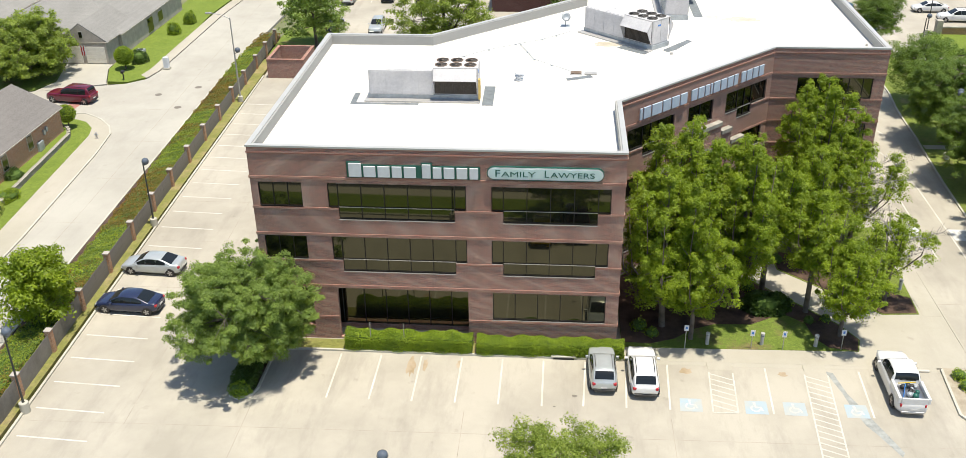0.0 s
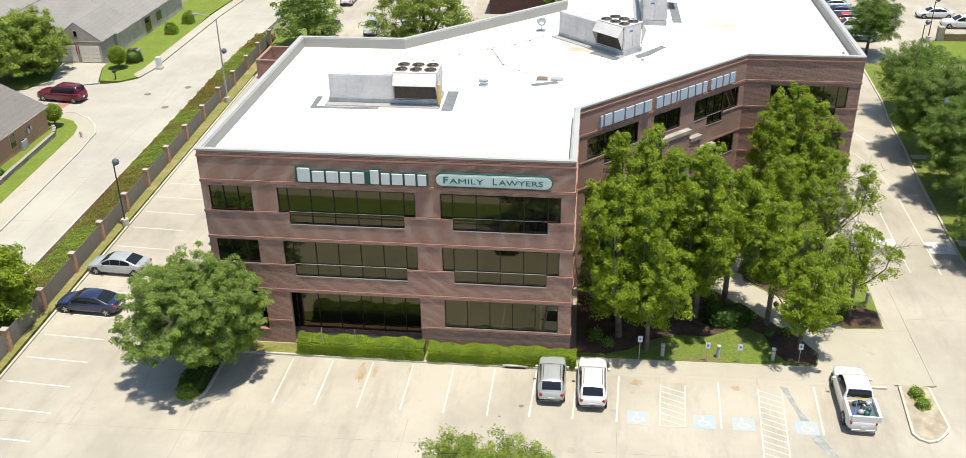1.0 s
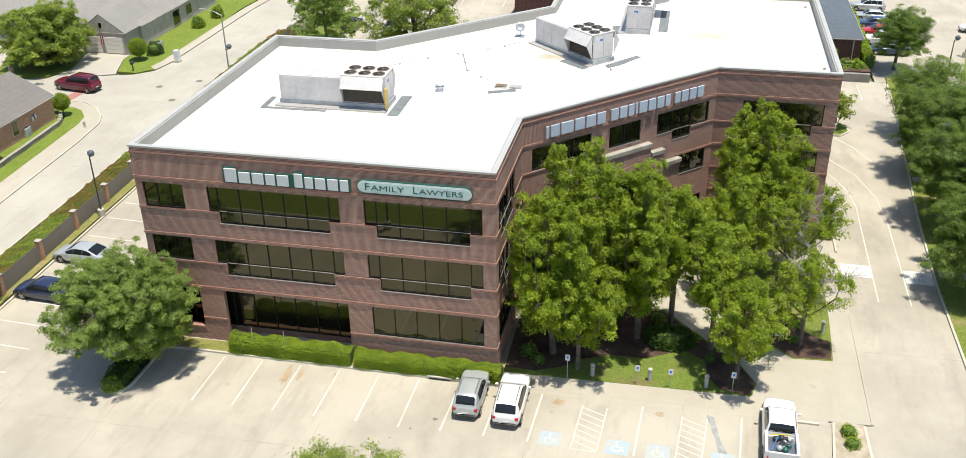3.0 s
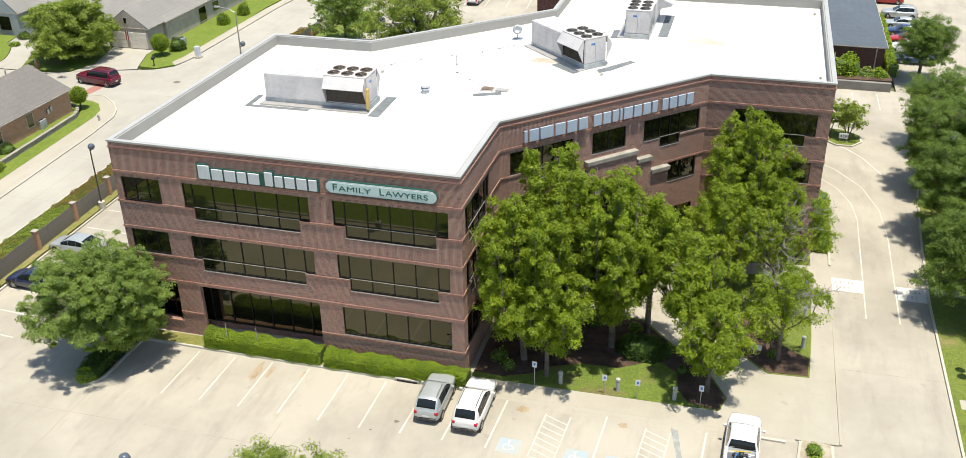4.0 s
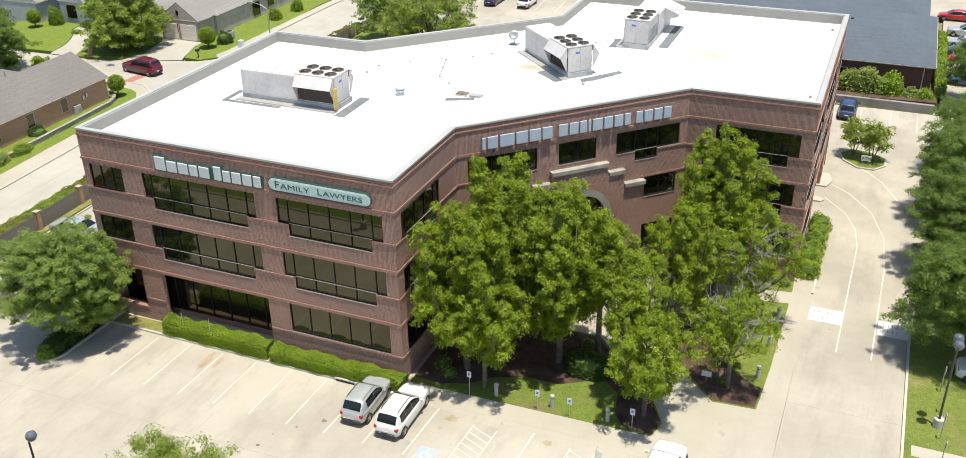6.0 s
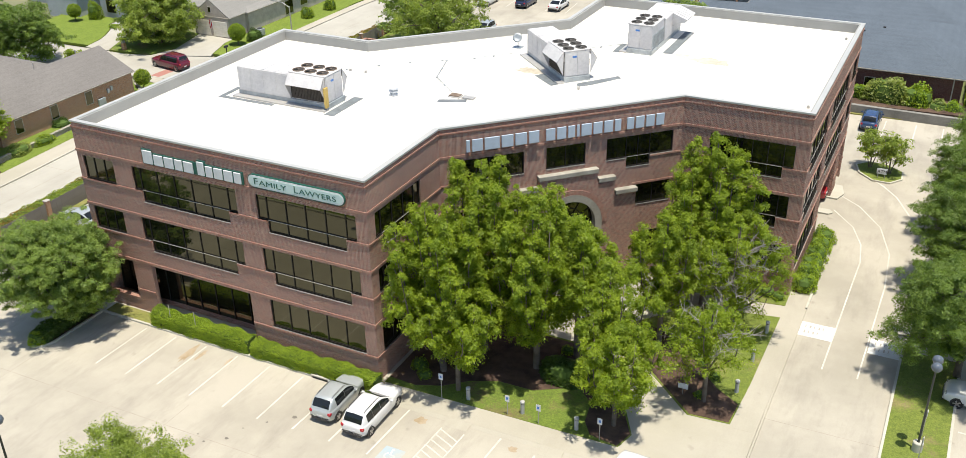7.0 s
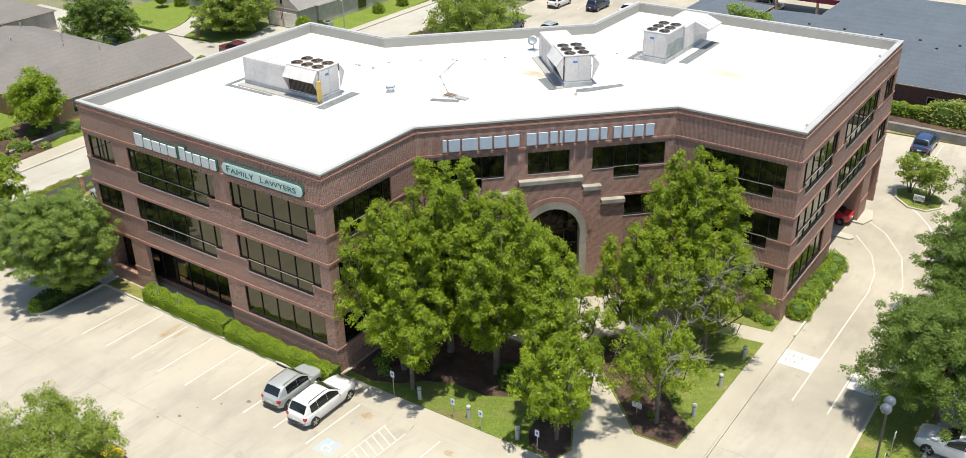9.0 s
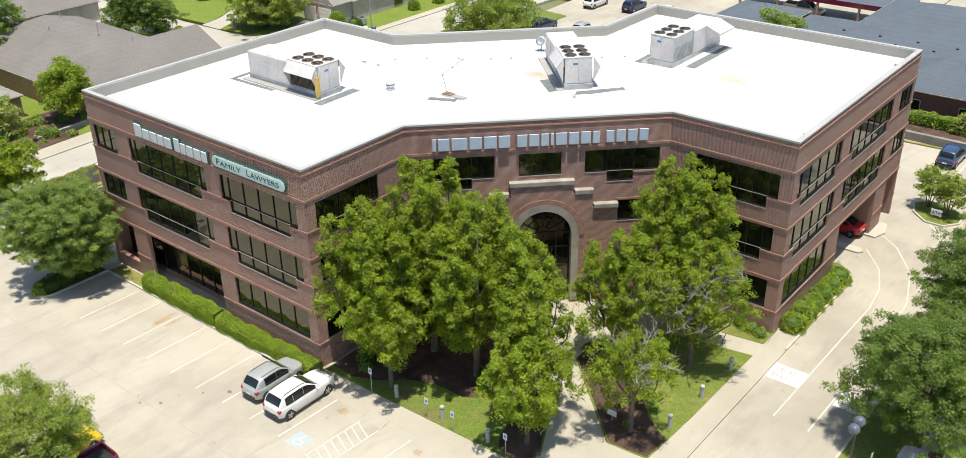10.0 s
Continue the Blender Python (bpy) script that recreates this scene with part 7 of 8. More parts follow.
# ---- bollards, small signs, street furniture ----
def bollard(x, y):
    root = empty("bollard_light", Matrix.Translation((x, y, g(x, y) + 0.12)))
    tagged(root, "pale cylindrical bollard light with a dark cap", "bollard", "bollards")
    bm = bmesh.new()
    lathe(bm, [(0.13, -0.1), (0.13, 0.72), (0.11, 0.73)], seg=14)
    part("shaft", bm, M_BOLLARD, root)
    bm = bmesh.new()
    lathe(bm, [(0.11, 0.72), (0.11, 0.81)], seg=14)
    part("louvre", bm, M_LAMPPOST, root)
    bm = bmesh.new()
    lathe(bm, [(0.15, 0.80), (0.15, 0.84), (0.15, 0.93), (0.05, 0.98)], seg=14)
    part("cap", bm, M_BOLLARD, root)


for x, y in ((30.35, 0.68), (34.06, 0.87), (37.67, 0.86), (45.55, 8.72), (45.7, 12.54), (45.8, 16.39)):
    bollard(x, y)


def access_sign(x, y, h, label="white accessible-parking sign on a thin post", panel=(0.3, 0.45)):
    root = empty("parking_sign", Matrix.Translation((x, y, g(x, y) + 0.1)))
    tagged(root, label, "sign", "parking signs")
    bm = bmesh.new()
    tube(bm, [(0, 0, -0.1), (0, 0, h)], [0.03, 0.03], 6)
    part("post", bm, M_STEELPOLE, root)
    boxpart("panel", -panel[0] / 2, -0.05, h - panel[1], panel[0] / 2, -0.03, h, M_SIGNWHITE, root)
    bm = bmesh.new()
    box(bm, -0.07, -0.056, h - 0.3, 0.07, -0.051, h - 0.12)
    part("symbol", bm, M_SIGNBLUE, root)


for x, y, h in ((28.76, 0.05, 1.95), (33.26, 0.37, 1.5), (35.37, 0.35, 1.5), (39.29, 0.51, 1.7)):
    access_sign(x, y, h)
for y in (11.5, 9.2, 6.5, 3.75):
    root = empty("sign_post", Matrix.Translation((56.55, y, g(56.55, y) + 0.12)))
    tagged(root, "thin grey post with a narrow sign seen edge-on", "sign", "verge signs")
    bm = bmesh.new()
    tube(bm, [(0, 0, -0.1), (0, 0, 1.9)], [0.028, 0.028], 6)
    part("post", bm, M_STEELPOLE, root)
    boxpart("panel", 0.03, -0.15, 1.45, 0.05, 0.15, 1.9, M_SIGNWHITE, root)
atm = empty("island_sign", Matrix.Translation((49.75, 46.66, g(49.75, 46.66) + 0.1)))
tagged(atm, "small white sign reading ATM on an island", "sign")
for sx in (-0.3, 0.3):
    bm = bmesh.new()
    tube(bm, [(sx, 0, -0.1), (sx, 0, 0.75)], [0.03, 0.03], 6)
    part("leg", bm, M_STEELPOLE, atm)
boxpart("panel", -0.45, -0.03, 0.5, 0.45, 0.03, 1.05, M_SIGNWHITE, atm, 0.01)
lettering("ATM", 0.42, pose(-0.4, -0.04, 0.62, 90, 0, 0), M_BLACKTRIM, atm)
for x, y in ((27.5, 5.3), (42.5, 7.01)):
    root = empty("garden_sign", Matrix.Translation((x, y, g(x, y) + 0.16)))
    tagged(root, "small white notice on a stake in a mulch bed", "sign", "garden signs")
    bm = bmesh.new()
    tube(bm, [(0, 0, -0.1), (0, 0, 0.6)], [0.025, 0.025], 6)
    part("stake", bm, M_STEELPOLE, root)
    boxpart("panel", -0.32, -0.03, 0.45, 0.32, 0.0, 0.85, M_SIGNWHITE, root)
# storm inlet, wheel stop, hedge poles
inlet = empty("storm_inlet")
tagged(inlet, "concrete storm drain inlet in the kerb", "drain")
boxpart("hood", 19.7, -1.6, 0.14, 21.4, -1.0, 0.26, M_KERB, inlet, 0.03)
# solid near-black box paints the shade of the drain mouth
boxpart("opening", 19.85, -1.61, 0.02, 21.25, -1.25, 0.135, M_DARK, inlet)
ws = boxpart("wheel_stop", 42.9, -1.6, g(43, -1.6) - 0.01, 44.5, -1.4, g(43, -1.6) + 0.14, M_LINE, None, 0.03)
tagged(ws, "white painted concrete wheel stop", "wheel stop")
for x in (7.4, 9.7):
    bm = bmesh.new()
    tube(bm, [(0, 0, -0.1), (0, 0, 2.1)], [0.03, 0.03], 6)
    ob = part("marker_pole", bm, M_STEELPOLE)
    ob.matrix_basis = Matrix.Translation((x, -1.25, 0.14))
    tagged(ob, "thin grey pole standing in the hedge", "pole", "hedge poles")
# oil spots and manholes
for k, (x, y, r) in enumerate(((18.71, -8.97, 0.13), (21.25, -5.5, 0.17), (17.63, -9.79, 0.09), (19.98, -6.64, 0.08), (16.84, -9.4, 0.06), (19, -7.76, 0.06))):
    bm = bmesh.new()
    pts = [(x + r * math.cos(a) * (1 + 0.25 * math.sin(3 * a + k)), y + r * 0.8 * math.sin(a)) for a in (2 * math.pi * i / 14 for i in range(14))]
    bm.faces.new([bm.verts.new((px, py, g(px, py) + 0.007)) for px, py in pts])
    part("oil_spot", bm, M_JOINTDARK, lot)
M_STAIN = two_scale("rust_brown_stain", (0.34, 0.26, 0.16), (0.46, 0.38, 0.28), 0.8, 5, 0.95, 0)
for k, (x, y, rx, ry) in enumerate(((10.41, -2.97, 0.35, 1.2), (11.3, -2.77, 0.18, 0.8), (28.58, -2.36, 0.5, 0.4), (34.88, -2.34, 0.35, 0.3), (13.58, -2.55, 0.2, 0.5))):
    bm = bmesh.new()
    rng = np.random.default_rng(k)
    pts = [(x + rx * math.cos(a) * r, y + ry * math.sin(a) * r) for a, r in ((2 * math.pi * i / 16, rng.uniform(0.6, 1.1)) for i in range(16))]
    bm.faces.new([bm.verts.new((px, py, g(px, py) + 0.006)) for px, py in pts])
    part("stain", bm, M_STAIN, lot)
for x, y in ((-22.6, 43.79), (-26.3, 47.71), (-22.48, 50.36)):
    bm = bmesh.new()
    lathe(bm, [(0.4, 0.0), (0.4, 0.012), (0.05, 0.014)], (x, y, g(x, y)), 18)
    tagged(part("manhole_cover", bm, M_JOINTDARK), "dark round manhole cover in the street", "manhole cover", "manholes")
# hydrant, utility cabinet, air conditioner, meters
hyd = empty("fire_hydrant", Matrix.Translation((-27.72, 34.3, g(-27.72, 34.3) + 0.12)))
tagged(hyd, "small pale blue and silver fire hydrant by the sidewalk", "hydrant")
bm = bmesh.new()
lathe(bm, [(0.16, 0), (0.16, 0.06), (0.1, 0.08), (0.1, 0.5), (0.14, 0.52), (0.12, 0.62), (0.04, 0.72)], seg=12)
part("barrel", bm, M_SILL, hyd)
bm = bmesh.new()
tube(bm, [(-0.2, 0, 0.4), (0.2, 0, 0.4)], [0.06, 0.06], 8)
part("outlet", bm, M_BLUE, hyd)
ub = empty("utility_cabinet", Matrix.Translation((-28.66, 56.81, g(-28.66, 56.81) + 0.14)))
tagged(ub, "white utility cabinet on a pad by the sidewalk", "utility box")
boxpart("cabinet", -0.3, -0.3, 0, 0.3, 0.3, 1.35, M_SIGNWHITE, ub, 0.04)
boxpart("pad", -0.42, -0.42, -0.1, 0.42, 0.42, 0.06, M_KERB, ub, 0.02)
mb = empty("mailbox", Matrix.Translation((-32.34, 52.42, g(-32.34, 52.42))))
tagged(mb, "dark mailbox on a post by the lawn", "mailbox")
boxpart("box", -0.15, -0.3, 0.9, 0.15, 0.3, 1.2, M_BLACKTRIM, mb, 0.04)
boxpart("post", -0.05, -0.05, -0.1, 0.05, 0.05, 0.9, M_BLACKTRIM, mb)


def ac_unit(x, y, z):
    root = empty("air_conditioner", Matrix.Translation((x, y, z)))
    tagged(root, "grey box air conditioner with a round fan grille", "air conditioner", "house units")
    boxpart("case", -0.5, -0.5, 0, 0.5, 0.5, 0.95, M_GALV, root, 0.05)
    bm = bmesh.new()
    lathe(bm, [(0.4, 0.955), (0.38, 0.985), (0.02, 1.0)], seg=16)
    part("grille", bm, M_DARK, root)


ac_unit(-31.76, 30.01, 0.54)
ac_unit(-33.54, 61, 0.13)


# ---- houses ----
def shingles(name, dark, light):
    m = Mat(name, 0.9, 0, 0.15)
    uv = m.coords()
    w = m.node("ShaderNodeTexWave", Scale=1.1, Distortion=0.6, Detail=2.0)
    w.bands_direction = 'Z'
    m.link(uv, w.inputs["Vector"])
    n = m.noise(7.0, 4, 0.75)
    big = m.noise(0.3, 4)
    c = m.mix(m.ramp(n, [(0.3, (0, 0, 0)), (0.7, (1, 1, 1))]), dark, light)
    c = m.mix(0.5, c, m.ramp(big, [(0.3, (0.8, 0.8, 0.8)), (0.7, (1.1, 1.1, 1.1))]), 'MULTIPLY')
    c = m.mix(0.05, c, w.outputs["Color"], 'MULTIPLY')
    m.colour(c)
    m.bump(n, 0.3, 0.03)
    return m.m


M_SHINGLE_BROWN = shingles("grey_brown_shingle", (0.15, 0.14, 0.13), (0.235, 0.22, 0.205))
M_SHINGLE_GREY = shingles("weathered_grey_shingle", (0.21, 0.205, 0.19), (0.31, 0.30, 0.28))
M_SHINGLE_BLUE = shingles("slate_blue_shingle", (0.085, 0.105, 0.13), (0.13, 0.155, 0.185))
M_TRIM = plain("pale_eave_trim", (0.42, 0.38, 0.33), 0.6)
M_GARAGE = plain("tan_garage_door", (0.74, 0.70, 0.63), 0.6)


def hip_roof(bm, x0, y0, x1, y1, ze, zr, axis, gable0=False, gable1=False, over=0.25, inset_=None):
    """A closed hip or gable roof: ridge along axis 'x' or 'y'."""
    x0, y0, x1, y1 = x0 - over, y0 - over, x1 + over, y1 + over
    if axis == 'y':
        mid = (x0 + x1) / 2
        run = (x1 - x0) / 2 if inset_ is None else inset_
        a, b = (mid, y0 + (0 if gable0 else run)), (mid, y1 - (0 if gable1 else run))
    else:
        mid = (y0 + y1) / 2
        run = (y1 - y0) / 2 if inset_ is None else inset_
        a, b = (x0 + (0 if gable0 else run), mid), (x1 - (0 if gable1 else run), mid)
    lo = [bm.verts.new((x, y, ze - 0.18)) for x, y in rect(x0, y0, x1, y1)]
    up = [bm.verts.new((x, y, ze)) for x, y in rect(x0, y0, x1, y1)]
    ra, rb = bm.verts.new((*a, zr)), bm.verts.new((*b, zr))
    bm.faces.new(lo[::-1])
    for i in range(4):
        bm.faces.new((lo[i], lo[(i + 1) % 4], up[(i + 1) % 4], up[i]))
    if axis == 'y':
        bm.faces.new((up[1], up[2], rb, ra))
        bm.faces.new((up[3], up[0], ra, rb))
        bm.faces.new((up[0], up[1], ra))
        bm.faces.new((up[2], up[3], rb))
    else:
        bm.faces.new((up[0], up[1], rb, ra))
        bm.faces.new((up[2], up[3], ra, rb))
        bm.faces.new((up[3], up[0], ra))
        bm.faces.new((up[1], up[2], rb))


def house_window(root, x, y, z, w, h, face):
    """A framed window on a wall that looks along face: 'e' or 's'."""
    win = empty("window")
    win.parent = root
    if face == 'e':
        boxpart("window_frame", x - 0.05, y - w / 2 - 0.07, z - 0.07, x + 0.06, y + w / 2 + 0.07, z + h + 0.07, M_SILL, win)
        boxpart("pane", x + 0.061, y - w / 2, z, x + 0.075, y + w / 2, z + h, M_GLASS, win)
    else:
        boxpart("window_frame", x - w / 2 - 0.07, y - 0.06, z - 0.07, x + w / 2 + 0.07, y + 0.05, z + h + 0.07, M_SILL, win)
        boxpart("pane", x - w / 2, y - 0.075, z, x + w / 2, y - 0.061, z + h, M_GLASS, win)


def gable_wall(bm, x0, x1, y, z0, z1, thick=0.2):
    """A triangular brick gable facing south or north."""
    m = (x0 + x1) / 2
    f = [bm.verts.new(p) for p in ((x0, y, z0), (x1, y, z0), (m, y, z1))]
    b = [bm.verts.new(p) for p in ((x0, y + thick, z0), (x1, y + thick, z0), (m, y + thick, z1))]
    bm.faces.new(f)
    bm.faces.new(b[::-1])
    for i in range(3):
        j = (i + 1) % 3
        bm.faces.new((f[j], f[i], b[i], b[j]))


def house(name, label, blocks, wall_mat, roof_mat_, base):
    """Blocks: (x0, y0, x1, y1, eave, ridge, axis, gable0, gable1), heights over base."""
    root = empty(name)
    tagged(root, label, "house")
    for x0, y0, x1, y1, ze, zr, axis, g0, g1 in blocks:
        boxpart("wall", x0, y0 - 0.26 if g0 and axis == 'y' else y0, base - 1.5, x1, y1, base + ze - 0.02 if g0 else base + ze - 0.16, wall_mat, root)
        bm = bmesh.new()
        hip_roof(bm, x0, y0, x1, y1, base + ze, base + zr, axis, g0, g1)
        part("roof", bm, roof_mat_, root)
        bm = bmesh.new()
        for yy, gg in ((y0, g0), (y1 - 0.2, g1)):
            if gg and axis == 'y' and yy == y0:
                gable_wall(bm, x0 + 0.05, x1 - 0.05, yy - 0.26 if yy == y0 else yy + 0.26, base + ze, base + zr - 0.15)
        if bm.faces:
            part("gable", bm, wall_mat, root)
        else:
            bm.free()
        bm = bmesh.new()
        o = 0.27
        for a, b in (((x0 - o, y0 - o), (x1 + o, y0 - o)), ((x1 + o, y0 - o), (x1 + o, y1 + o)), ((x1 + o, y1 + o), (x0 - o, y1 + o)), ((x0 - o, y1 + o), (x0 - o, y0 - o))):
            tube(bm, [(*a, base + ze - 0.08), (*b, base + ze - 0.08)], [0.07, 0.07], 4)
        part("gutter", bm, M_TRIM, root)
    return root


bA = 0.55
hA = house("brick_house", "tan brick house with a grey-brown shingle roof", [(-40.7, 16.6, -31.5, 35.0, 2.6, 5.0, 'y', False, True), (-60, 15.2, -39.0, 32.6, 2.65, 6.2, 'x', False, False)], M_TANBRICK, M_SHINGLE_BROWN, bA)
for y in (19.0, 23.6, 28.4):
    house_window(hA, -31.5, y, bA + 0.8, 0.9, 1.4, 'e')
for y, z in ((31.0, 1.2), (31.5, 1.35)):
    boxpart("meter_box", -31.5, y, bA + z, -31.3, y + 0.3, bA + z + 0.5, M_GALV, hA, 0.02)
for x, y, z in ((-37.8, 27.2, 4.7), (-43.2, 26.0, 5.7), (-47.2, 22.0, 5.6), (-51.6, 26.0, 5.7), (-36.4, 32.0, 5.0)):
    bm = bmesh.new()
    tube(bm, [(x, y, bA + z - 0.8), (x, y, bA + z + 0.35)], [0.08, 0.08], 8)
    part("roof_vent", bm, M_SILL, hA)
bB = 0.1
hB = house("corner_house", "tan house with a double garage and weathered grey roof", [(-54.2, 62.0, -36.2, 83.4, 2.75, 6.8, 'y', False, False), (-42.7, 58.5, -36.65, 67.0, 2.75, 5.1, 'y', True, True)], M_SIDING, M_SHINGLE_GREY, bB)
for x in (-41.15, -38.15):
    door = empty("garage_door")
    door.parent = hB
    for k in range(4):
        boxpart("panel", x - 1.25, 58.17, bB + 0.02 + 0.53 * k, x + 1.25, 58.25, bB + 0.53 * (k + 1), M_GARAGE, door, 0.015)
house_window(hB, -36.2, 71.3, bB + 0.3, 1.8, 1.9, 'e')
house_window(hB, -36.2, 75.0, bB + 0.8, 1.6, 1.3, 'e')
house_window(hB, -39.65, 58.24, bB + 3.3, 0.4, 0.7, 's')
flag = empty("wall_banner")
tagged(flag, "faded red and white striped cloth banner on a garage wall", "banner")
for k in range(4):
    boxpart("stripe", -39.9 + 0.14 * k, 58.13, bB + 1.0, -39.77 + 0.14 * k, 58.15, bB + 2.3, M_LETTER if k % 2 else P_RED, flag)
M_PALESIDING = plain("pale_blue_grey_siding", (0.40, 0.43, 0.45), 0.8)
bC = 0.1
hC = house("far_house", "pale house with a grey shingle roof across the street", [(-81, 62.9, -54.8, 78.5, 2.9, 6.6, 'x', False, False), (-62.7, 60.5, -58.4, 67.5, 2.9, 5.1, 'y', True, True), (-71.2, 58.1, -64.8, 67.5, 2.9, 5.4, 'y', True, True)], M_PALESIDING, M_SHINGLE_GREY, bC)
house_window(hC, -60.5, 60.24, bC + 0.5, 1.8, 1.9, 's')
bD = 0.4
house("garden_house", "brick house with a grey shingle roof among trees", [(-54.5, -3.5, -36.1, 11.6, 2.7, 5.6, 'x', False, False)], M_TANBRICK, M_SHINGLE_GREY, bD)
house("far_house", "house with a pale grey roof beyond the trees", [(-87, 22, -67, 40, 2.8, 6.2, 'x', False, False)], M_SIDING, M_SHINGLE_BROWN, 0.0)
house("far_house", "house with a grey shingle roof beyond the corner", [(-60, 96, -40, 111, 2.8, 6.4, 'x', False, False)], M_SIDING, M_SHINGLE_GREY, 0.0)

# stone retaining wall round the house lawn
M_FIELD = two_scale("field_stone", (0.30, 0.26, 0.21), (0.46, 0.42, 0.36), 1.5, 7.0, 0.9, 0.3)
rw = empty("retaining_wall")
tagged(rw, "low dry-stacked field stone retaining wall with pale caps", "wall")
path = [(-29.03, 9.07), (-30.61, 34.12), (-31.2, 35.49), (-32.05, 36.45), (-33.44, 37.1)]
rng = np.random.default_rng(9)
stone_bm = bmesh.new()
box(stone_bm, -0.2, -0.12, 0, 0.2, 0.12, 0.16, None, 0.025)
stone0 = part("stone", stone_bm, M_FIELD, rw)
cap0 = boxpart("cap_stone", -0.26, -0.18, 0, 0.26, 0.18, 0.07, M_STONE, rw, 0.02)
used = {"s": False, "c": False}
for (ax, ay), (bx, by) in zip(path, path[1:]):
    L = math.hypot(bx - ax, by - ay)
    ang = math.degrees(math.atan2(by - ay, bx - ax))
    for row in range(4):
        n = max(1, int(L / (0.42 if row < 3 else 0.54)))
        for k in range(n):
            t = (k + 0.5 + (0.25 if row % 2 else 0)) / n
            if t > 1:
                continue
            x, y = ax + (bx - ax) * t, ay + (by - ay) * t
            m = pose(x + rng.uniform(-0.02, 0.02), y, g(x, y) + 0.12 + 0.165 * row, 0, 0, ang + rng.uniform(-4, 4))
            src, key = (stone0, "s") if row < 3 else (cap0, "c")
            if used[key]:
                src = src.copy()
                scene.collection.objects.link(src)
            used[key] = True
            src.matrix_basis = m @ Matrix.Diagonal((rng.uniform(0.85, 1.12), 1, rng.uniform(0.9, 1.0), 1))

# ---- low building to the north-east ----
bE = 0.5
lowb = house("low_building", "low plum brick building with slate-blue shingle roofs", [(36.95, 69.2, 55.0, 79.4, 3.0, 5.4, 'x', False, False), (20.6, 76.2, 55.0, 90.2, 3.1, 5.2, 'x', False, False), (26.9, 88.8, 54.1, 103.8, 3.1, 5.4, 'x', False, False), (9.8, 84.3, 18.9, 93.5, 2.7, 4.1, 'x', False, False)], M_PLUMBRICK, M_SHINGLE_BLUE, bE)
house_window(lowb, 45.55, 69.2, bE + 0.9, 1.0, 1.0, 's')
house_window(lowb, 40.6, 69.2, bE + 0.9, 1.0, 1.0, 's')
for x in (38.3, 54.1):
    boxpart("downpipe", x - 0.06, 69.08, bE - 1, x + 0.06, 69.19, bE + 2.8, M_SILL, lowb)
for k in range(10):
    x, y = 26 + 2.15 * k, 79.6 + (k % 2) * 1.2
    z = bE + 3.1 + (y - 75.95) * 0.29
    boxpart("roof_vent", x - 0.15, y - 0.09, z - 0.1, x + 0.15, y + 0.09, z + 0.12, M_DARK, lowb)
M_OLDWALL = two_scale("weathered_wall_concrete", (0.17, 0.165, 0.15), (0.27, 0.26, 0.235), 0.5, 5.0)
ret = boxpart("garden_wall", 29.6, 63.4, -0.2, 55.6, 63.9, 1.0, M_OLDWALL, None, 0.03)
tagged(ret, "plain concrete retaining wall below shrubs", "wall")
slab("bank", [(29.74, 63.32), (55.85, 65.05), (55.9, 69.25), (29.7, 67.46)], 0.8, M_MULCH, "planted bank above a retaining wall", "planting bed", 0.9)
slab("verge_north", [(29.86, 62.07), (54.98, 63.74), (54.99, 64.43), (29.85, 62.76)], 0.13, M_DRYGRASS, "narrow grass verge below a retaining wall", "grass")
# carport
cp = empty("carport")
tagged(cp, "dark red framed carport with a flat slate-blue roof", "carport")
zc_ = 0.0
boxpart("roof", 5.2, 101, zc_ + 2.9, 29, 107.6, zc_ + 3.15, M_SHINGLE_BLUE, cp)
boxpart("fascia", 5.1, 100.8, zc_ + 2.5, 29.1, 100.99, zc_ + 3.2, P_MAROON, cp)
for x in (5.4, 11.2, 17.1, 23.0, 28.7):
    boxpart("post", x - 0.15, 101.0, zc_ - 0.2, x + 0.15, 101.3, zc_ + 2.9, M_TANBRICK, cp)
car("pickup", 14.56, 102.98, 0, P_TAN, "tan pickup truck under a carport", "pickup_truck")
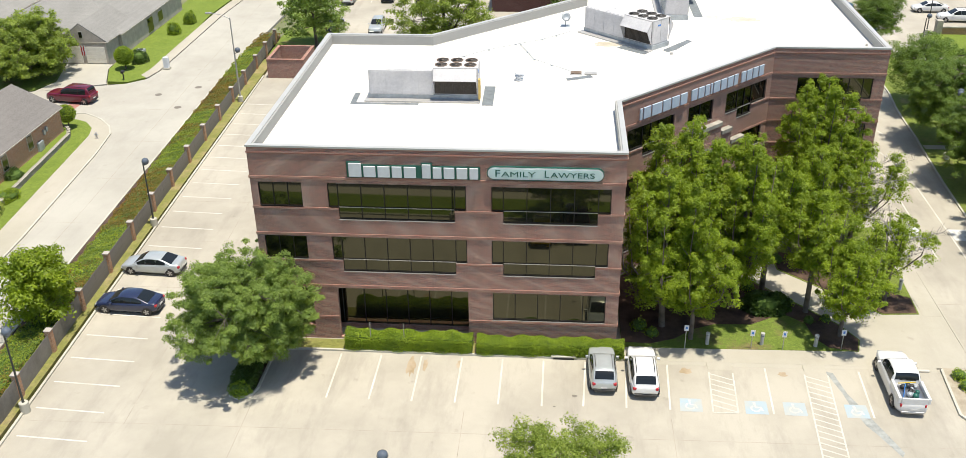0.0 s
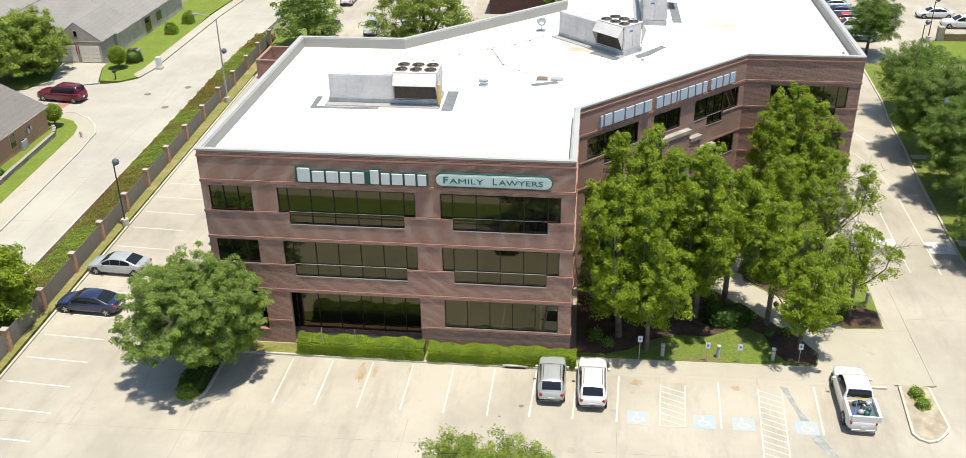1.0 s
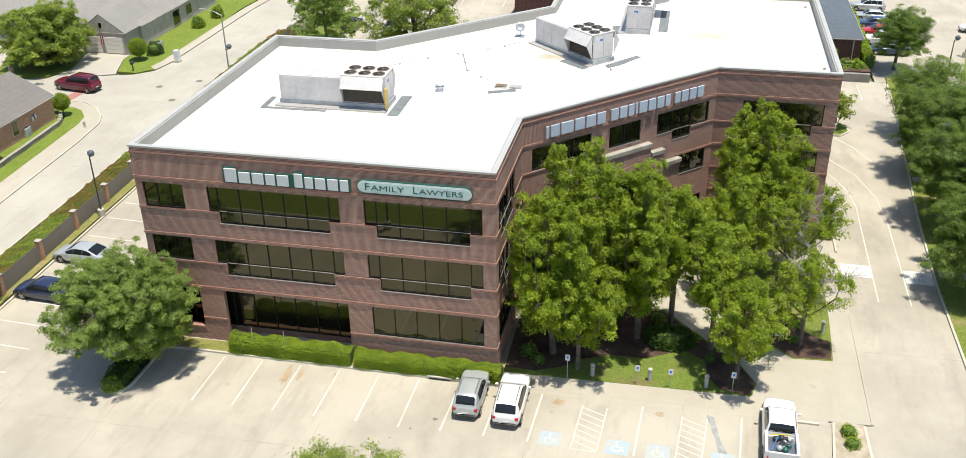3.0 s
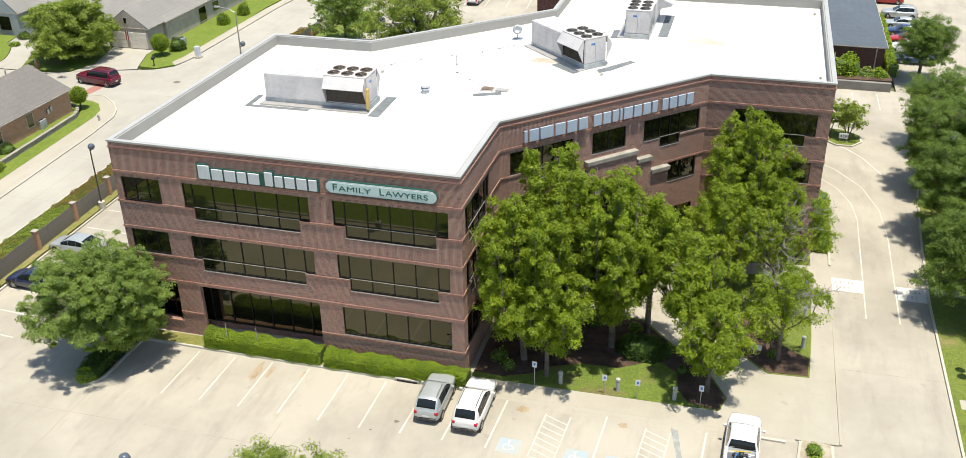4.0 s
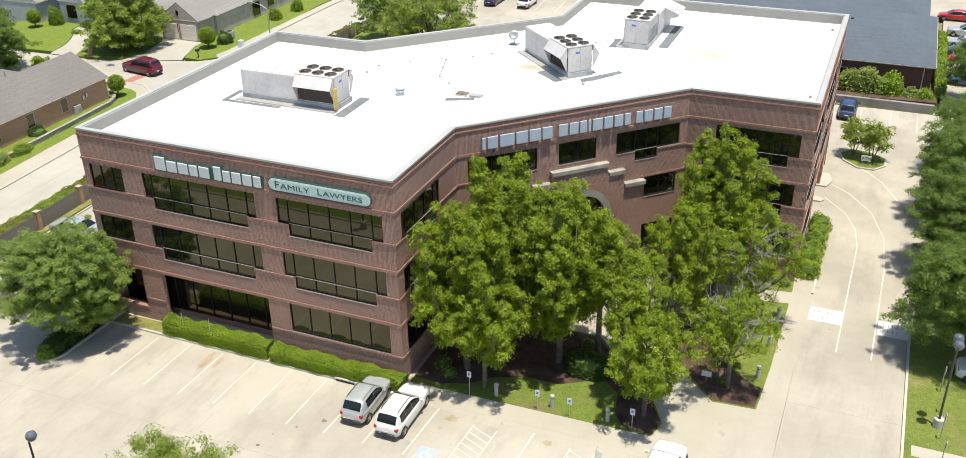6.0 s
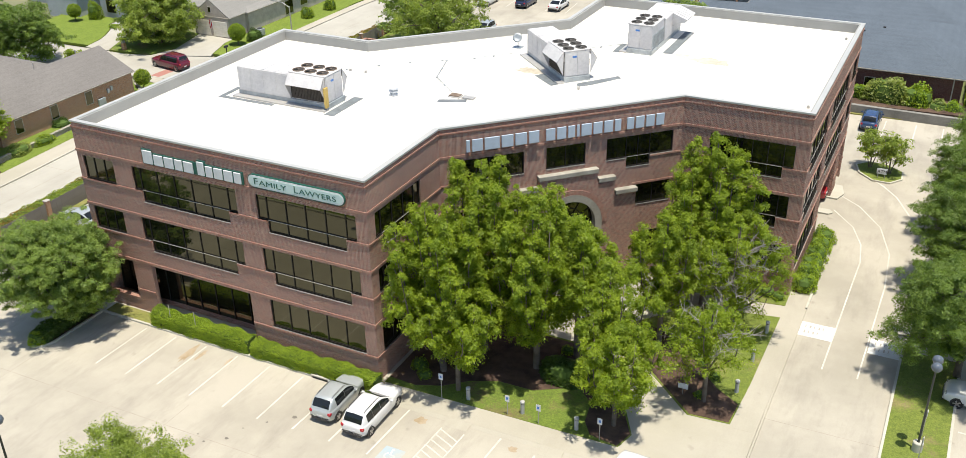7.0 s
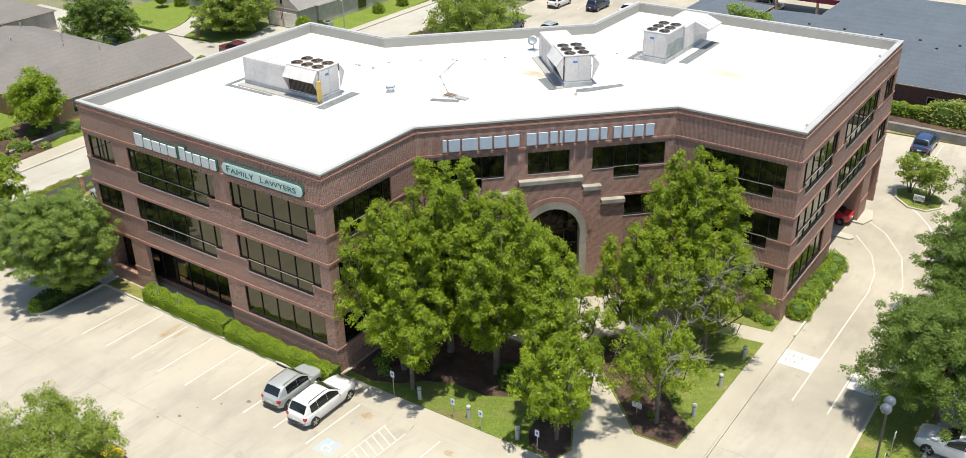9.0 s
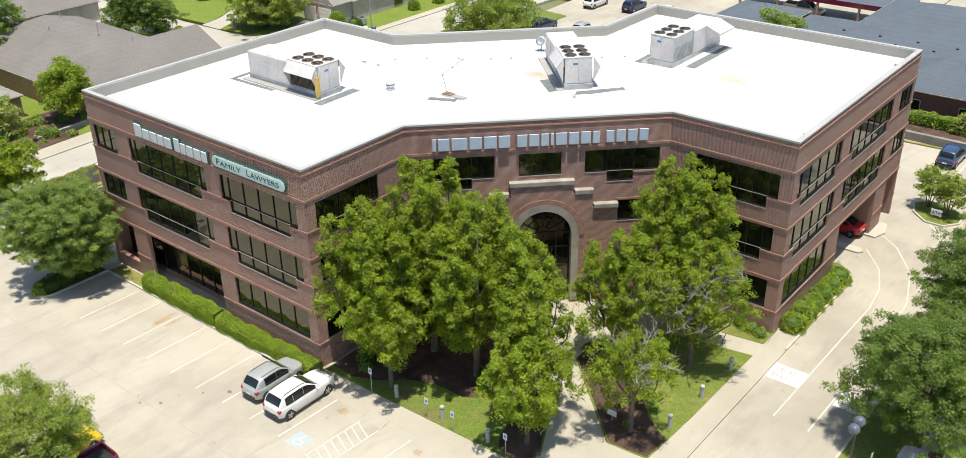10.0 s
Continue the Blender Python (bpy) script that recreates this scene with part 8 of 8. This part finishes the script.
# monument wall on the far lawn
mw = empty("monument_wall")
tagged(mw, "low brick and stone monument wall on a lawn", "wall")
zm = 0.0
boxpart("wall", 70.3, 75.0, zm - 0.2, 77.6, 75.5, zm + 1.0, M_TANBRICK, mw)
boxpart("cap", 70.2, 74.9, zm + 1.0, 77.7, 75.6, zm + 1.15, M_STONE, mw)
boxpart("pier", 69.4, 74.8, zm - 0.2, 70.19, 75.7, zm + 2.0, M_STONE, mw, 0.04)
# load in the white pickup's bed
ld = empty("bed_load", Matrix.Translation((41.94, -5.3, g(41.94, -5.3) + 1.12)))
tagged(ld, "jumbled tools and dark bags in a truck bed", "cargo")
rng = np.random.default_rng(4)
for k in range(15):
    bm = bmesh.new()
    r = rng.uniform(0.09, 0.22)
    lathe(bm, [(r * 0.7, 0), (r, r * 0.5), (r * 0.8, r), (r * 0.3, r * 1.3)], (rng.uniform(-0.5, 0.5), rng.uniform(-0.62, 0.62), 0), 9)
    part("bag", bm, (M_BLACKTRIM, M_GALV, M_BLACKTRIM, M_SIGNGREEN)[k % 4], ld, smooth=True)
bm = bmesh.new()
tube(bm, [(-0.6, 0.6, 0.25), (0.5, 0.7, 0.3)], [0.03, 0.03], 6)
part("pole", bm, P_YELLOW, ld)
bm = bmesh.new()
tube(bm, [(-0.6, -0.6, 0.1), (-0.2, 0.5, 0.3)], [0.03, 0.03], 6)
part("hose", bm, M_SIGNBLUE, ld)


# mailbox in front of the tree lawn
mailbox = empty("mailbox", Matrix.Translation((-46.27, 48.17, g(-46.27, 48.17) + 0.05)))
tagged(mailbox, "small grey mailbox on a brick post by the street", "mailbox")
boxpart("post", -0.22, -0.22, -0.2, 0.22, 0.22, 0.95, M_TANBRICK, mailbox, 0.02)
boxpart("box", -0.14, -0.25, 0.95, 0.14, 0.25, 1.25, M_GALV, mailbox, 0.05)

# paint-tinted water streak on the stalls
M_STREAK = plain("grey_blue_stain", (0.315, 0.325, 0.305), 0.9, wear=0.35, scale=1.6)
bm = drape_bm([(37.7, -1.8), (38.2, -2.0), (38.6, -4.2), (39.05, -5.4), (39.45, -6.6), (39.9, -7.8), (40.55, -9.7), (40.3, -10.1), (39.45, -8.2), (38.95, -7.3), (38.55, -5.9), (38.3, -4.2)], 0.005, 0)
tagged(part("stain", bm, M_STREAK), "dried grey-blue water streak on the concrete", "stain", "", "structure")
